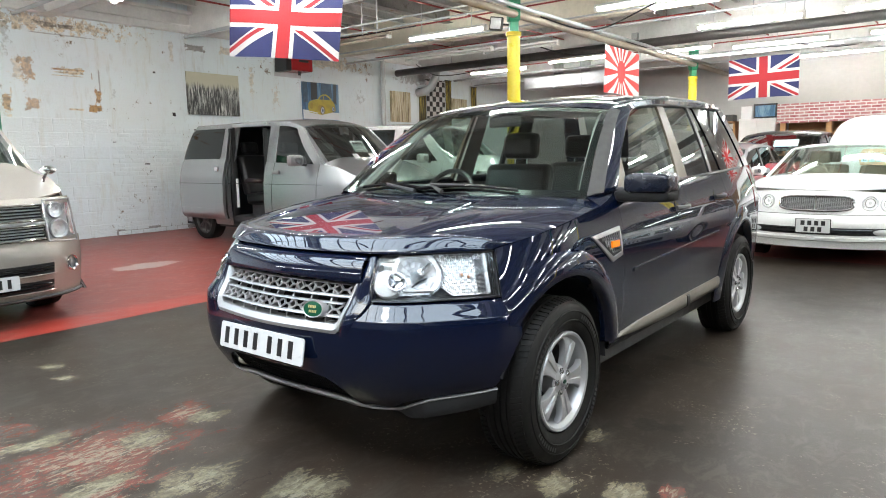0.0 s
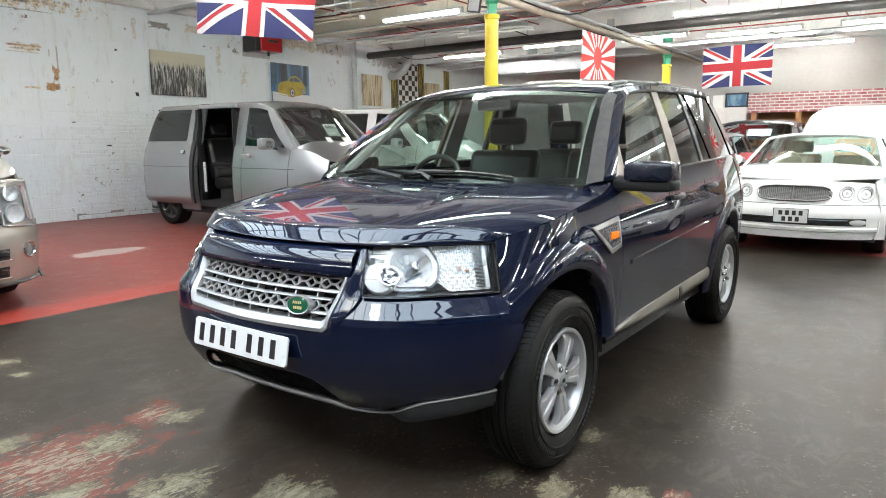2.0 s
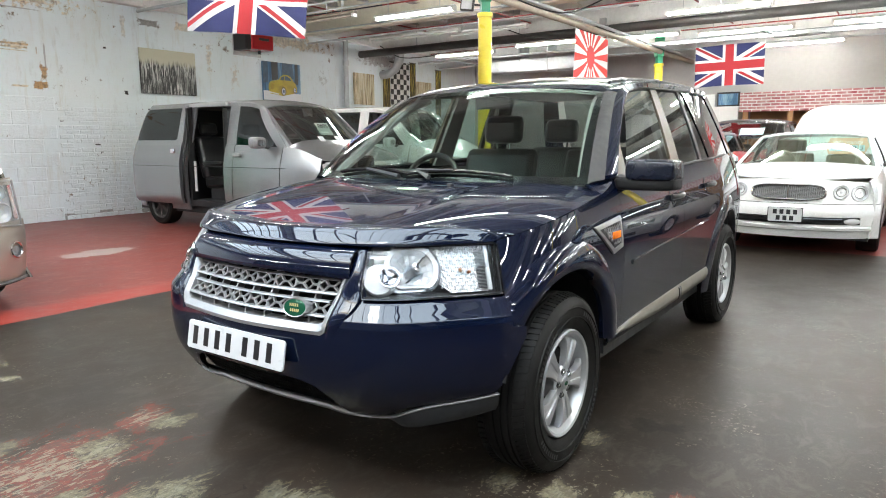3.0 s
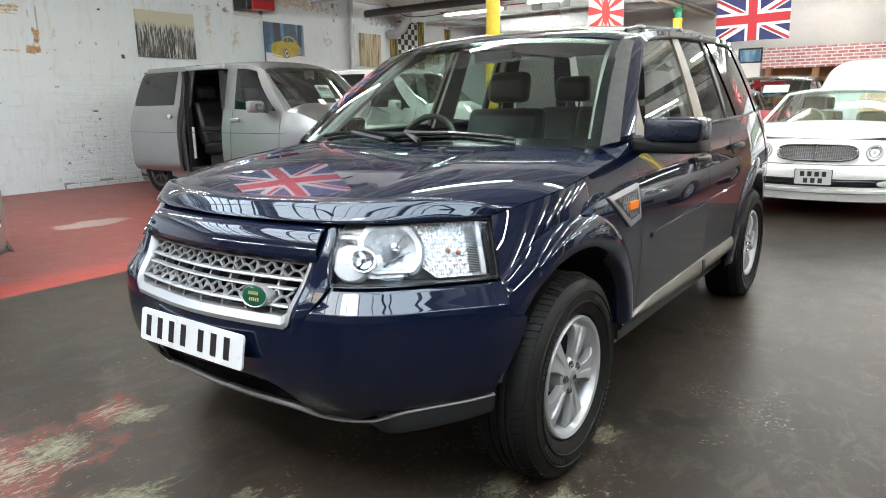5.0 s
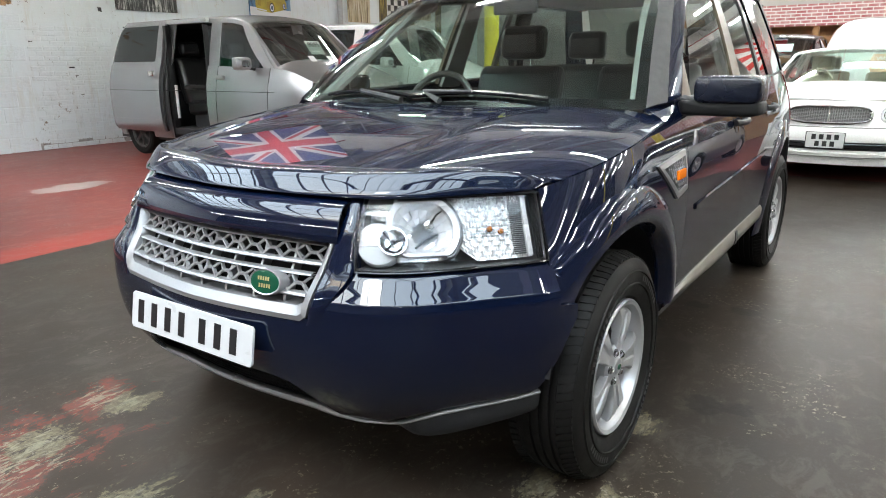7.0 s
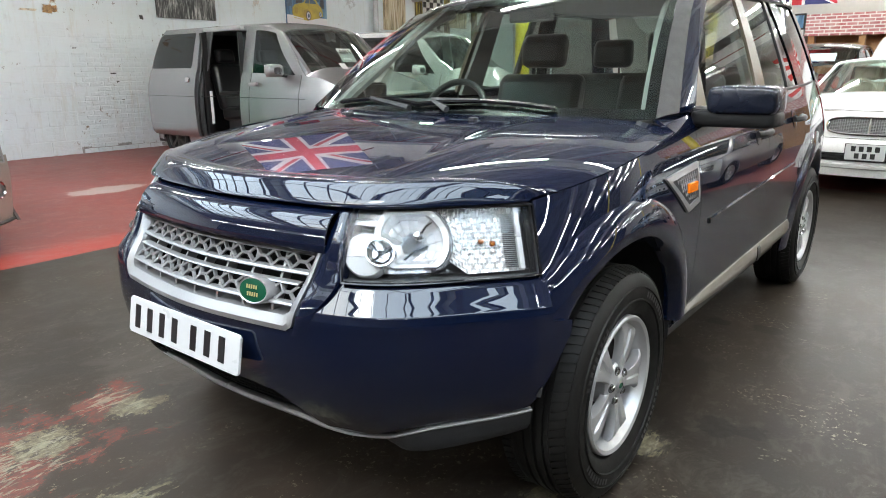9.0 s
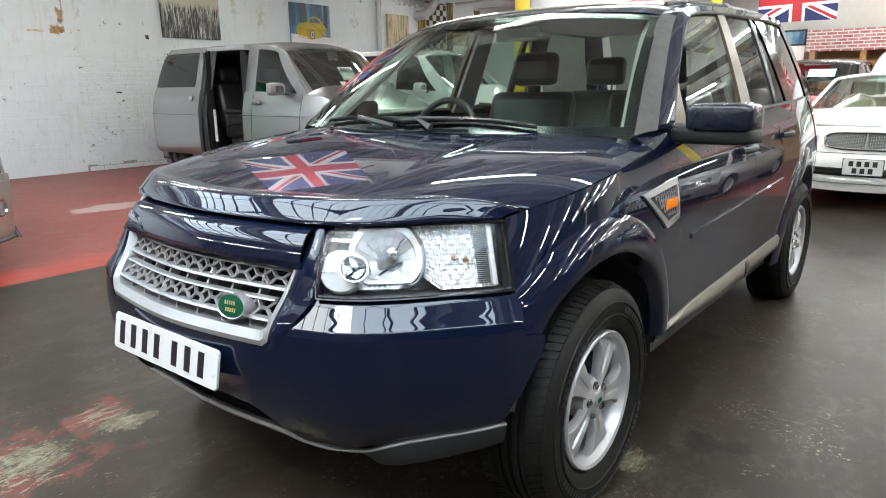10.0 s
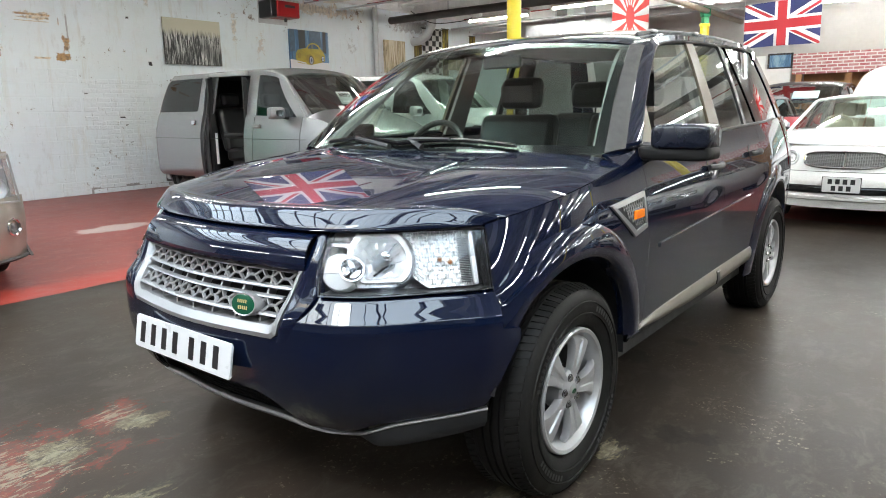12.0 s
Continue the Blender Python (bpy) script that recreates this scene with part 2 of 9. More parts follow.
def wall_paint(name, base=(0.74, 0.815, 0.85), grime=1.0, scars=False):
    """Old white paint over masonry: yellowed, chipped, with rust marks where fittings have been torn off."""
    n = Nodes(name)
    co = n.coords("Object") if scars else n.node("ShaderNodeNewGeometry").outputs["Position"]
    y, z = n.axis(1, co), n.axis(2, co)
    big = n.noise(0.6, 5, 0.6, co)
    mid = n.noise(3.5, 6, 0.65, co)
    fine = n.noise(38, 5, 0.65, co)
    rag = n.noise(9.0, 8, 0.75, co)
    col = n.mix(n.ramp(big, [(0.40, 0.0), (0.75, 0.5)]), base, (base[0] * 0.95, base[1] * 0.91, base[2] * 0.82))
    col = n.mix(n.ramp(n.noise(1.7, 6, 0.7, co, (1.0, 1.6, 0.6)), [(0.55, 0.0), (0.8, 0.25 * grime)]), col, (0.55, 0.48, 0.36))
    col = n.mix(n.ramp(mid, [(0.25, 0.3), (0.45, 0.0)]), col, (0.62, 0.62, 0.61))
    # rain marks drawn down the paint
    col = n.mix(n.ramp(n.noise(3.2, 5, 0.7, co, (1.0, 2.2, 0.22), 0.3), [(0.56, 0.0), (0.72, 0.42 * grime)]), col, (0.56, 0.52, 0.42))
    col = n.mix(n.ramp(n.noise(5.0, 5, 0.7, co, (1.0, 1.4, 0.5)), [(0.58, 0.0), (0.70, 0.35 * grime)]), col, (0.46, 0.46, 0.45))
    fl = n.ramp(n.math("ADD", n.noise(7.5, 9, 0.75, co), n.math("MULTIPLY", n.noise(1.1, 3, 0.5, co), 0.42)), [(0.865, 0.0), (0.885, 1.0)])
    col = n.mix(n.math("MULTIPLY", fl, grime), col, n.mix(mid, (0.10, 0.09, 0.085), (0.34, 0.28, 0.21)))
    if scars:
        def scar(cy, cz, ry, rz, rough=0.9, edge=0.25):
            dy = n.math("ABSOLUTE", n.math("DIVIDE", n.math("SUBTRACT", y, cy), ry))
            dz = n.math("ABSOLUTE", n.math("DIVIDE", n.math("SUBTRACT", z, cz), rz))
            d = n.math("SUBTRACT", 1.0, n.math("MAXIMUM", dy, dz), True)
            v = n.math("ADD", d, n.math("MULTIPLY", n.math("SUBTRACT", rag, 0.5), rough))
            return n.ramp(v, [(edge, 0.0), (edge + 0.12, 1.0)])
        mottle = n.ramp(n.noise(16, 7, 0.75, co), [(0.40, 0.0), (0.58, 1.0)])
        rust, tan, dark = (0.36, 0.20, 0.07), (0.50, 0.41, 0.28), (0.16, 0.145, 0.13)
        for c, colour, amount in (((2.06, 2.80, 0.16, 0.30, 2.2, 0.42), rust, 0.7), ((1.95, 2.75, 0.26, 0.5, 2.4, 0.66), tan, 0.5), ((2.12, 2.24, 0.18, 0.16, 2.0, 0.45), rust, 0.7), ((1.75, 2.2, 0.16, 0.6, 2.4, 0.62), tan, 0.6), ((1.74, 2.25, 0.10, 0.25, 2.2, 0.45), rust, 0.65),
                                  ((2.3, 3.52, 3.0, 0.30, 2.6, 0.62), tan, 0.75), ((1.8, 3.3, 0.22, 0.9, 2.4, 0.74), dark, 0.4), ((2.0, 3.42, 0.24, 0.12, 2.2, 0.55), tan, 0.6), ((2.65, 3.36, 0.66, 0.012, 0.9, 0.2), dark, 0.5),
                                  ((2.72, 2.815, 0.36, 0.020, 1.3, 0.22), rust, 0.85), ((2.70, 2.765, 0.38, 0.012, 1.2, 0.3), tan, 0.8), ((2.68, 2.715, 0.40, 0.012, 1.2, 0.3), tan, 0.7), ((2.74, 2.80, 0.42, 0.12, 2.0, 0.50), tan, 0.7), ((3.07, 2.74, 0.02, 0.12, 1.5, 0.4), rust, 0.5),
                                  ((3.19, 2.66, 0.022, 0.34, 1.2, 0.3), dark, 0.55), ((3.15, 2.38, 0.09, 0.26, 2.0, 0.38), rust, 0.9), ((3.10, 2.21, 0.19, 0.09, 1.6, 0.32), rust, 0.95), ((2.78, 2.175, 0.17, 0.022, 0.9, 0.25), tan, 0.8), ((3.42, 2.5, 0.16, 0.30, 2.6, 0.80), dark, 0.25),
                                  ((5.05, 3.42, 0.34, 0.10, 1.3, 0.4), dark, 0.8), ((5.75, 3.44, 0.30, 0.13, 1.6, 0.45), tan, 0.6), ((3.0, 3.50, 2.2, 0.22, 2.0, 0.70), tan, 0.5), ((2.6, 3.50, 0.9, 0.12, 2.2, 0.70), dark, 0.8), ((4.55, 3.3, 0.10, 0.5, 2.2, 0.66), tan, 0.4),
                                  ((6.3, 3.0, 0.14, 0.7, 2.4, 0.62), tan, 0.5), ((6.9, 2.6, 0.3, 0.7, 2.6, 0.80), rust, 0.35), ((9.4, 2.7, 0.5, 0.5, 2.6, 0.80), dark, 0.4),
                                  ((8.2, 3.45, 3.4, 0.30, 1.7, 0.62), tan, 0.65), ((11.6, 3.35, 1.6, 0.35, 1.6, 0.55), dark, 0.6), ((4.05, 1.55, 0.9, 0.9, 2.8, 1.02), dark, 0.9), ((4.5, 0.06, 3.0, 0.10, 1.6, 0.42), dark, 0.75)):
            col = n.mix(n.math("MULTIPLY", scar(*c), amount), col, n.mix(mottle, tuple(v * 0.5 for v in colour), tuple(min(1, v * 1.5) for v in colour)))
        # small holes where the paint has come off the brick
        for cy, cz, ry, rz in ((4.0, 1.11, 0.05, 0.035), (4.05, 0.83, 0.05, 0.03), (3.45, 1.32, 0.055, 0.025), (3.94, 1.25, 0.07, 0.015), (4.15, 1.55, 0.07, 0.06), (4.19, 2.9, 0.05, 0.03), (4.59, 1.31, 0.05, 0.02), (3.37, 1.64, 0.05, 0.015), (4.38, 0.95, 0.04, 0.02), (4.53, 2.16, 0.05, 0.06), (3.46, 0.59, 0.03, 0.02), (4.36, 0.06, 0.08, 0.05)):
            col = n.mix(scar(cy, cz, ry, rz, 2.0, 0.40), col, (0.03, 0.028, 0.03))
    n.set(color=col, rough=0.62)
    b = n.bump(n.mix(0.5, mid, fine), 0.25, 0.012)
    b = n.bump(n.noise(13.0, 5, 0.7, co, (1.0, 0.8, 1.8)), 0.15 if scars else 0.55, 0.02, b)
    n.bump(fl, -0.5, 0.004, b)
    return n.mat


M = {}
M["floor"] = floor_paint()
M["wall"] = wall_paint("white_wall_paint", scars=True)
M["brick_white"] = wall_paint("white_brick_paint", (0.73, 0.80, 0.835), 0.8)
M["curtain"] = plain("grey_sheeting", (0.44, 0.43, 0.42), 0.75, vary=0.08, scale=1.2)
def ceiling_board():
    """Old grey boarding with pale patches, damp stains and rust."""
    n = Nodes("ceiling_board")
    big, mid, fine = n.noise(0.9, 6, 0.65), n.noise(4.0, 7, 0.7), n.noise(30, 4, 0.7)
    col = n.ramp(big, [(0.32, (0.20, 0.195, 0.185)), (0.5, (0.36, 0.355, 0.34)), (0.68, (0.52, 0.51, 0.48))])
    col = n.mix(n.ramp(mid, [(0.56, 0.0), (0.66, 0.75)]), col, (0.17, 0.135, 0.10))
    col = n.mix(n.ramp(n.noise(2.3, 8, 0.75), [(0.57, 0.0), (0.64, 0.6)]), col, (0.28, 0.13, 0.06))
    col = n.mix(n.ramp(fine, [(0.5, 0.0), (0.8, 0.3)]), col, (0.12, 0.115, 0.11))
    n.set(color=col, rough=0.8)
    n.bump(mid, 0.4, 0.02)
    return n.mat


M["ceiling"] = ceiling_board()
M["joist"] = plain("old_joist_paint", (0.58, 0.575, 0.55), 0.6, vary=0.35, scale=3.0, bump=0.2)
M["red_conduit"] = plain("dull_red_conduit", (0.30, 0.035, 0.03), 0.5, vary=0.3, scale=5)
M["beam_white"] = plain("beam_paint", (0.76, 0.76, 0.74), 0.5, vary=0.14, scale=2.0, bump=0.1)
M["beam_cream"] = plain("beam_cream_paint", (0.68, 0.63, 0.52), 0.5, vary=0.14, scale=2.0, bump=0.1)
M["pipe_dark"] = plain("dark_pipe", (0.055, 0.052, 0.05), 0.4, 0.2, vary=0.35, scale=4)
M["pipe_rust"] = plain("rusty_conduit", (0.30, 0.25, 0.20), 0.55, 0.2, vary=0.3, scale=6)
M["pipe_grey"] = plain("grey_pipe", (0.42, 0.44, 0.45), 0.4, 0.2, vary=0.15, scale=4)
M["galv"] = plain("galvanised_steel", (0.5, 0.51, 0.52), 0.4, 0.6, vary=0.15, scale=8)
M["yellow"] = plain("yellow_gloss_paint", (0.78, 0.62, 0.03), 0.3, vary=0.08, scale=4)
M["green"] = plain("green_gloss_paint", (0.02, 0.25, 0.12), 0.35, vary=0.15, scale=4)
M["tube"] = emitter("lit_tube", (0.985, 1.0, 0.95), 134.0)
M["fitting"] = plain("white_fitting", (0.72, 0.72, 0.70), 0.4, vary=0.06)
M["black"] = plain("black_plastic", (0.012, 0.012, 0.013), 0.42, vary=0.2, scale=20)
M["matt_black"] = plain("matt_black_plastic", (0.006, 0.006, 0.0065), 0.75, vary=0.2, scale=20)
M["dark_plastic"] = plain("dark_satin_plastic", (0.007, 0.007, 0.0075), 0.55, vary=0.15, scale=25)
for key in ("matt_black", "dark_plastic"):
    M[key].node_tree.nodes["Principled BSDF"].inputs["Specular IOR Level"].default_value = 0.22
M["valance"] = plain("textured_black_valance", (0.016, 0.017, 0.019), 0.6, vary=0.2, scale=30, bump=0.2)
M["black_gloss"] = plain("black_gloss_plastic", (0.008, 0.008, 0.009), 0.12, vary=0.1, bump=0.0)
M["rubber"] = plain("tyre_rubber", (0.0065, 0.0061, 0.0056), 0.62, vary=0.4, scale=14, bump=0.12)
M["rubber"].node_tree.nodes["Principled BSDF"].inputs["Specular IOR Level"].default_value = 0.22
M["alloy"] = plain("silver_alloy", (0.47, 0.47, 0.475), 0.36, 0.55, vary=0.06, scale=10, bump=0.0)
M["chrome"] = plain("chrome", (0.78, 0.78, 0.79), 0.08, 1.0, vary=0.03, bump=0.0)
M["silver_plastic"] = plain("silver_paint_plastic", (0.37, 0.37, 0.375), 0.36, 0.65, vary=0.06, scale=14, bump=0.03)
M["navy"] = car_paint("navy_car_paint", (0.0009, 0.0036, 0.0158), 0.0, 0.45, ripple=0.0, dusty=0.003, spec=0.04)
M["navy"].node_tree.nodes["Principled BSDF"].inputs["Coat IOR"].default_value = 1.64
M["silver"] = car_paint("silver_car_paint", (0.36, 0.365, 0.375), 0.80, 0.30)
M["gold"] = car_paint("champagne_car_paint", (0.38, 0.35, 0.315), 0.5, 0.34)
M["white_paint"] = car_paint("white_car_paint", (0.86, 0.86, 0.85), 0.0, 0.4)
M["red_paint"] = car_paint("red_car_paint", (0.42, 0.012, 0.016), 0.2, 0.35)
M["glass"] = glass_mat("clear_green_glass", (0.72, 0.87, 0.80), gloss=0.24)
M["glass_screen"] = glass_mat("windscreen_glass", (0.76, 0.90, 0.84), gloss=0.10)
M["glass_dark"] = glass_mat("dark_privacy_glass", (0.10, 0.11, 0.11))
M["glass_clear"] = glass_mat("lamp_lens", (0.95, 0.96, 0.97), gloss=0.03)
M["rooflight"] = glass_mat("rooflight_glass", (0.86, 0.93, 0.98))
M["cabin"] = plain("dark_cabin_trim", (0.022, 0.022, 0.024), 0.7, vary=0.2)
M["cabin_grey"] = plain("grey_cabin_trim", (0.20, 0.20, 0.19), 0.8, vary=0.1)
M["cabin_beige"] = plain("beige_cabin_trim", (0.42, 0.37, 0.29), 0.7, vary=0.1)
M["leather"] = plain("black_leather", (0.009, 0.009, 0.0095), 0.35, vary=0.2, scale=12)
M["amber"] = plain("amber_lens", (0.85, 0.20, 0.01), 0.15, vary=0.05, bump=0.0)
M["plate_white"] = plain("plate_white", (0.56, 0.565, 0.57), 0.3, vary=0.03, bump=0.0)
M["print_black"] = plain("print_black", (0.01, 0.01, 0.011), 0.4, vary=0.0, bump=0.0)
M["paper"] = plain("white_card", (0.75, 0.76, 0.76), 0.6, vary=0.04, bump=0.0)
M["card_green"] = plain("pale_green_card", (0.42, 0.48, 0.45), 0.5, vary=0.05, bump=0.0)
M["cyan_card"] = plain("pale_blue_card", (0.45, 0.66, 0.70), 0.5, vary=0.05, bump=0.0)
M["wood"] = plain("orange_wood", (0.34, 0.18, 0.07), 0.5, vary=0.25, scale=5)
M["badge_green"] = plain("badge_green_enamel", (0.006, 0.060, 0.030), 0.15, vary=0.05, bump=0.0)
M["gold_print"] = plain("gold_print", (0.55, 0.45, 0.2), 0.3, 0.6, vary=0.05, bump=0.0)
M["trim_grey"] = plain("satin_grey_trim", (0.30, 0.30, 0.305), 0.4, 0.2, vary=0.1)
M["sill"] = plain("sill_grey", (0.22, 0.20, 0.17), 0.5, 0.1, vary=0.08)
M["tail_red"] = plain("tail_lamp_red", (0.10, 0.006, 0.008), 0.08, vary=0.05, bump=0.0)
M["handle_black"] = plain("matt_black_handle", (0.014, 0.014, 0.015), 0.5, vary=0.1)
M["mirror_navy"] = plain("satin_navy", (0.006, 0.008, 0.016), 0.26, 0.0, vary=0.1)
M["lamp_grey"] = plain("lamp_housing_grey", (0.22, 0.225, 0.23), 0.35, 0.4, vary=0.06)
M["lamp_silver"] = plain("lamp_silver", (0.74, 0.745, 0.75), 0.22, 0.35, vary=0.04, bump=0.0)
M["lamp_white"] = plain("lamp_white_moulding", (0.54, 0.545, 0.55), 0.26, 0.35, vary=0.05, bump=0.0)
M["lamp_slate"] = plain("lamp_slate_grey", (0.085, 0.088, 0.092), 0.35, 0.2, vary=0.06, bump=0.0)
M["lamp_disc"] = plain("lamp_matt_disc", (0.46, 0.465, 0.47), 0.42, 0.0, vary=0.05, bump=0.0)
M["lamp_chrome"] = plain("lamp_bright_reflector", (0.82, 0.825, 0.83), 0.16, 0.55, vary=0.03, bump=0.0)
M["lens_rib"] = glass_mat("lens_rib_glass", (0.90, 0.92, 0.93), 0.05)
M["bronze_film"] = plain("bronze_pillar_film", (0.075, 0.056, 0.032), 0.38, 0.1, vary=0.12, scale=6)
M["glass_dark2"] = glass_mat("dark_tinted_glass", (0.40, 0.44, 0.42), gloss=0.20)
M["glass_flush"] = plain("dark_flush_glass", (0.012, 0.014, 0.014), 0.04, vary=0.1, bump=0.0)
M["peach"] = plain("peach_card", (0.66, 0.40, 0.24), 0.5, vary=0.04, bump=0.0)
M["mesh_grey"] = plain("grille_mesh_grey", (0.20, 0.20, 0.205), 0.4, 0.5, vary=0.15, scale=60)
M["blue_paint"] = car_paint("pale_blue_car_paint", (0.16, 0.24, 0.34), 0.5, 0.35)


def union_flag():
    n = Nodes("union_flag_cloth")
    co = n.coords()
    x = n.math("DIVIDE", n.axis(0, co), 0.80)
    z = n.math("DIVIDE", n.axis(2, co), 0.80)
    ax, az = n.math("ABSOLUTE", x), n.math("ABSOLUTE", z)
    k = 0.5 / 0.89
    q = math.sqrt(1 + k * k)
    d1 = n.math("DIVIDE", n.math("SUBTRACT", z, n.math("MULTIPLY", x, k)), q)
    d2 = n.math("DIVIDE", n.math("ADD", z, n.math("MULTIPLY", x, k)), q)
    def within(v, lo, hi):
        return n.math("MULTIPLY", n.math("GREATER_THAN", v, lo), n.math("LESS_THAN", v, hi))
    diag = n.math("MAXIMUM", within(d1, -0.085, 0.085), within(d2, -0.085, 0.085))
    s = n.math("SIGN", x)
    thin = n.math("MAXIMUM", within(n.math("MULTIPLY", d1, s), -0.058, 0.0), within(n.math("MULTIPLY", d2, s), -0.058, 0.0))
    cross_w = n.math("MAXIMUM", n.math("LESS_THAN", ax, 0.155), n.math("LESS_THAN", az, 0.155))
    cross_r = n.math("MAXIMUM", n.math("LESS_THAN", ax, 0.095), n.math("LESS_THAN", az, 0.095))
    weave = n.noise(140, 3)
    blue, white, red = (0.012, 0.019, 0.115), (0.72, 0.72, 0.72), (0.44, 0.015, 0.024)
    col = n.mix(diag, blue, white)
    col = n.mix(thin, col, red)
    col = n.mix(cross_w, col, white)
    col = n.mix(cross_r, col, red)
    col = n.mix(n.ramp(weave, [(0.3, 0.14), (0.7, 0.0)]), col, (0.1, 0.1, 0.1))
    n.set(color=col, rough=0.75)
    n.bump(weave, 0.1, 0.002)
    return n.mat


def ray_flag():
    n = Nodes("red_ray_flag_cloth")
    co = n.coords()
    x, z = n.axis(0, co), n.axis(2, co)
    ang = n.math("ARCTAN2", z, x)
    ray = n.math("GREATER_THAN", n.math("SINE", n.math("MULTIPLY", ang, 16.0)), 0.0)
    disc = n.math("LESS_THAN", n.math("SQRT", n.math("ADD", n.math("MULTIPLY", x, x), n.math("MULTIPLY", z, z))), 0.20)
    col = n.mix(n.math("MAXIMUM", ray, disc), (0.78, 0.77, 0.76), (0.66, 0.045, 0.04))
    col = n.mix(n.ramp(n.noise(140, 3), [(0.3, 0.12), (0.7, 0.0)]), col, (0.1, 0.1, 0.1))
    n.set(color=col, rough=0.75)
    return n.mat


def reed_canvas():
    """A grey print of tall reeds under a pale sky."""
    n = Nodes("reed_print")
    co = n.coords()
    y, z = n.axis(1, co), n.axis(2, co)
    stems = n.noise(9.0, 6, 0.7, co, (1.0, 4.5, 0.35), 0.4)
    top = n.math("ADD", n.math("MULTIPLY", z, 2.2), n.math("MULTIPLY", n.math("SUBTRACT", n.noise(7, 4, 0.6, co, (1, 3, 0.3)), 0.5), 0.7))
    sky = n.ramp(top, [(0.22, 0.0), (0.45, 1.0)])
    reeds = n.ramp(stems, [(0.42, (0.02, 0.02, 0.02)), (0.50, (0.10, 0.10, 0.095)), (0.56, (0.62, 0.62, 0.58))])
    dark = n.ramp(n.noise(2.2, 4, 0.6, co), [(0.4, 0.6), (0.6, 0.0)])
    reeds = n.mix(dark, reeds, (0.03, 0.03, 0.03))
    n.set(color=n.mix(sky, reeds, (0.52, 0.50, 0.38)), rough=0.6)
    return n.mat


def streak_canvas(name, a, b, c, scale=8.0):
    n = Nodes(name)
    co = n.coords()
    v = n.noise(scale, 6, 0.75, co, (1.0, 5.0, 0.3), 0.5)
    n.set(color=n.ramp(v, [(0.36, a), (0.5, b), (0.62, c)]), rough=0.6)
    return n.mat


def check_cloth():
    n = Nodes("black_white_check")
    ch = n.node("ShaderNodeTexChecker")
    ch.inputs["Scale"].default_value = 1 / 0.135
    ch.inputs["Color1"].default_value = (0.72, 0.72, 0.70, 1)
    ch.inputs["Color2"].default_value = (0.015, 0.015, 0.016, 1)
    m = n.node("ShaderNodeMapping")
    m.inputs["Location"].default_value = (0.0675, 0.0, 0.0)
    n.link(n.coords(), m.inputs["Vector"])
    n.link(m.outputs[0], ch.inputs["Vector"])
    n.set(color=n.mix(n.ramp(n.noise(6, 4), [(0.4, 0.2), (0.7, 0.0)]), ch.outputs["Color"], (0.2, 0.19, 0.17)), rough=0.7)
    return n.mat


M["union"] = union_flag()
M["rays"] = ray_flag()
M["reeds"] = reed_canvas()
M["streak"] = streak_canvas("rust_streak_print", (0.07, 0.045, 0.02), (0.50, 0.42, 0.26), (0.70, 0.67, 0.56), 4.0)
M["gilt"] = streak_canvas("gilt_pattern_cloth", (0.02, 0.018, 0.012), (0.07, 0.055, 0.02), (0.50, 0.40, 0.08), 9.0)
M["check"] = check_cloth()
M["print_blue"] = streak_canvas("street_print_blue", (0.02, 0.05, 0.10), (0.06, 0.16, 0.30), (0.22, 0.36, 0.48), 3.0)
M["print_yellow"] = plain("print_yellow", (0.46, 0.35, 0.03), 0.5, vary=0.35, scale=6, bump=0.0)


def brick_print():
    n = Nodes("brick_print_sheet")
    br = n.node("ShaderNodeTexBrick")
    br.inputs["Scale"].default_value = 1.0
    br.inputs["Brick Width"].default_value = 0.20
    br.inputs["Row Height"].default_value = 0.068
    br.inputs["Mortar Size"].default_value = 0.011
    br.inputs["Color1"].default_value = (0.34, 0.085, 0.10, 1)
    br.inputs["Color2"].default_value = (0.48, 0.20, 0.21, 1)
    br.inputs["Mortar"].default_value = (0.70, 0.66, 0.64, 1)
    sw = n.node("ShaderNodeCombineXYZ")
    co = n.coords()
    n.link(n.axis(0, co), sw.inputs[0])
    n.link(n.axis(2, co), sw.inputs[1])
    n.link(sw.outputs[0], br.inputs["Vector"])
    n.set(color=n.mix(n.ramp(n.noise(7, 4), [(0.4, 0.0), (0.7, 0.35)]), br.outputs["Color"], (0.66, 0.6, 0.58)), rough=0.7)
    return n.mat


M["brick_print"] = brick_print()
# tones of the two unseen walls, dark so the car paint mirrors less
M["end_wall"] = plain("unseen_end_wall", (0.10, 0.10, 0.105), 0.7, vary=0.2, scale=1.5)
M["side_wall"] = plain("unseen_side_wall", (0.10, 0.10, 0.10), 0.7, vary=0.2, scale=1.5)
M["amber_dull"] = plain("dull_amber_bulb", (0.30, 0.10, 0.02), 0.2, vary=0.05, bump=0.0)

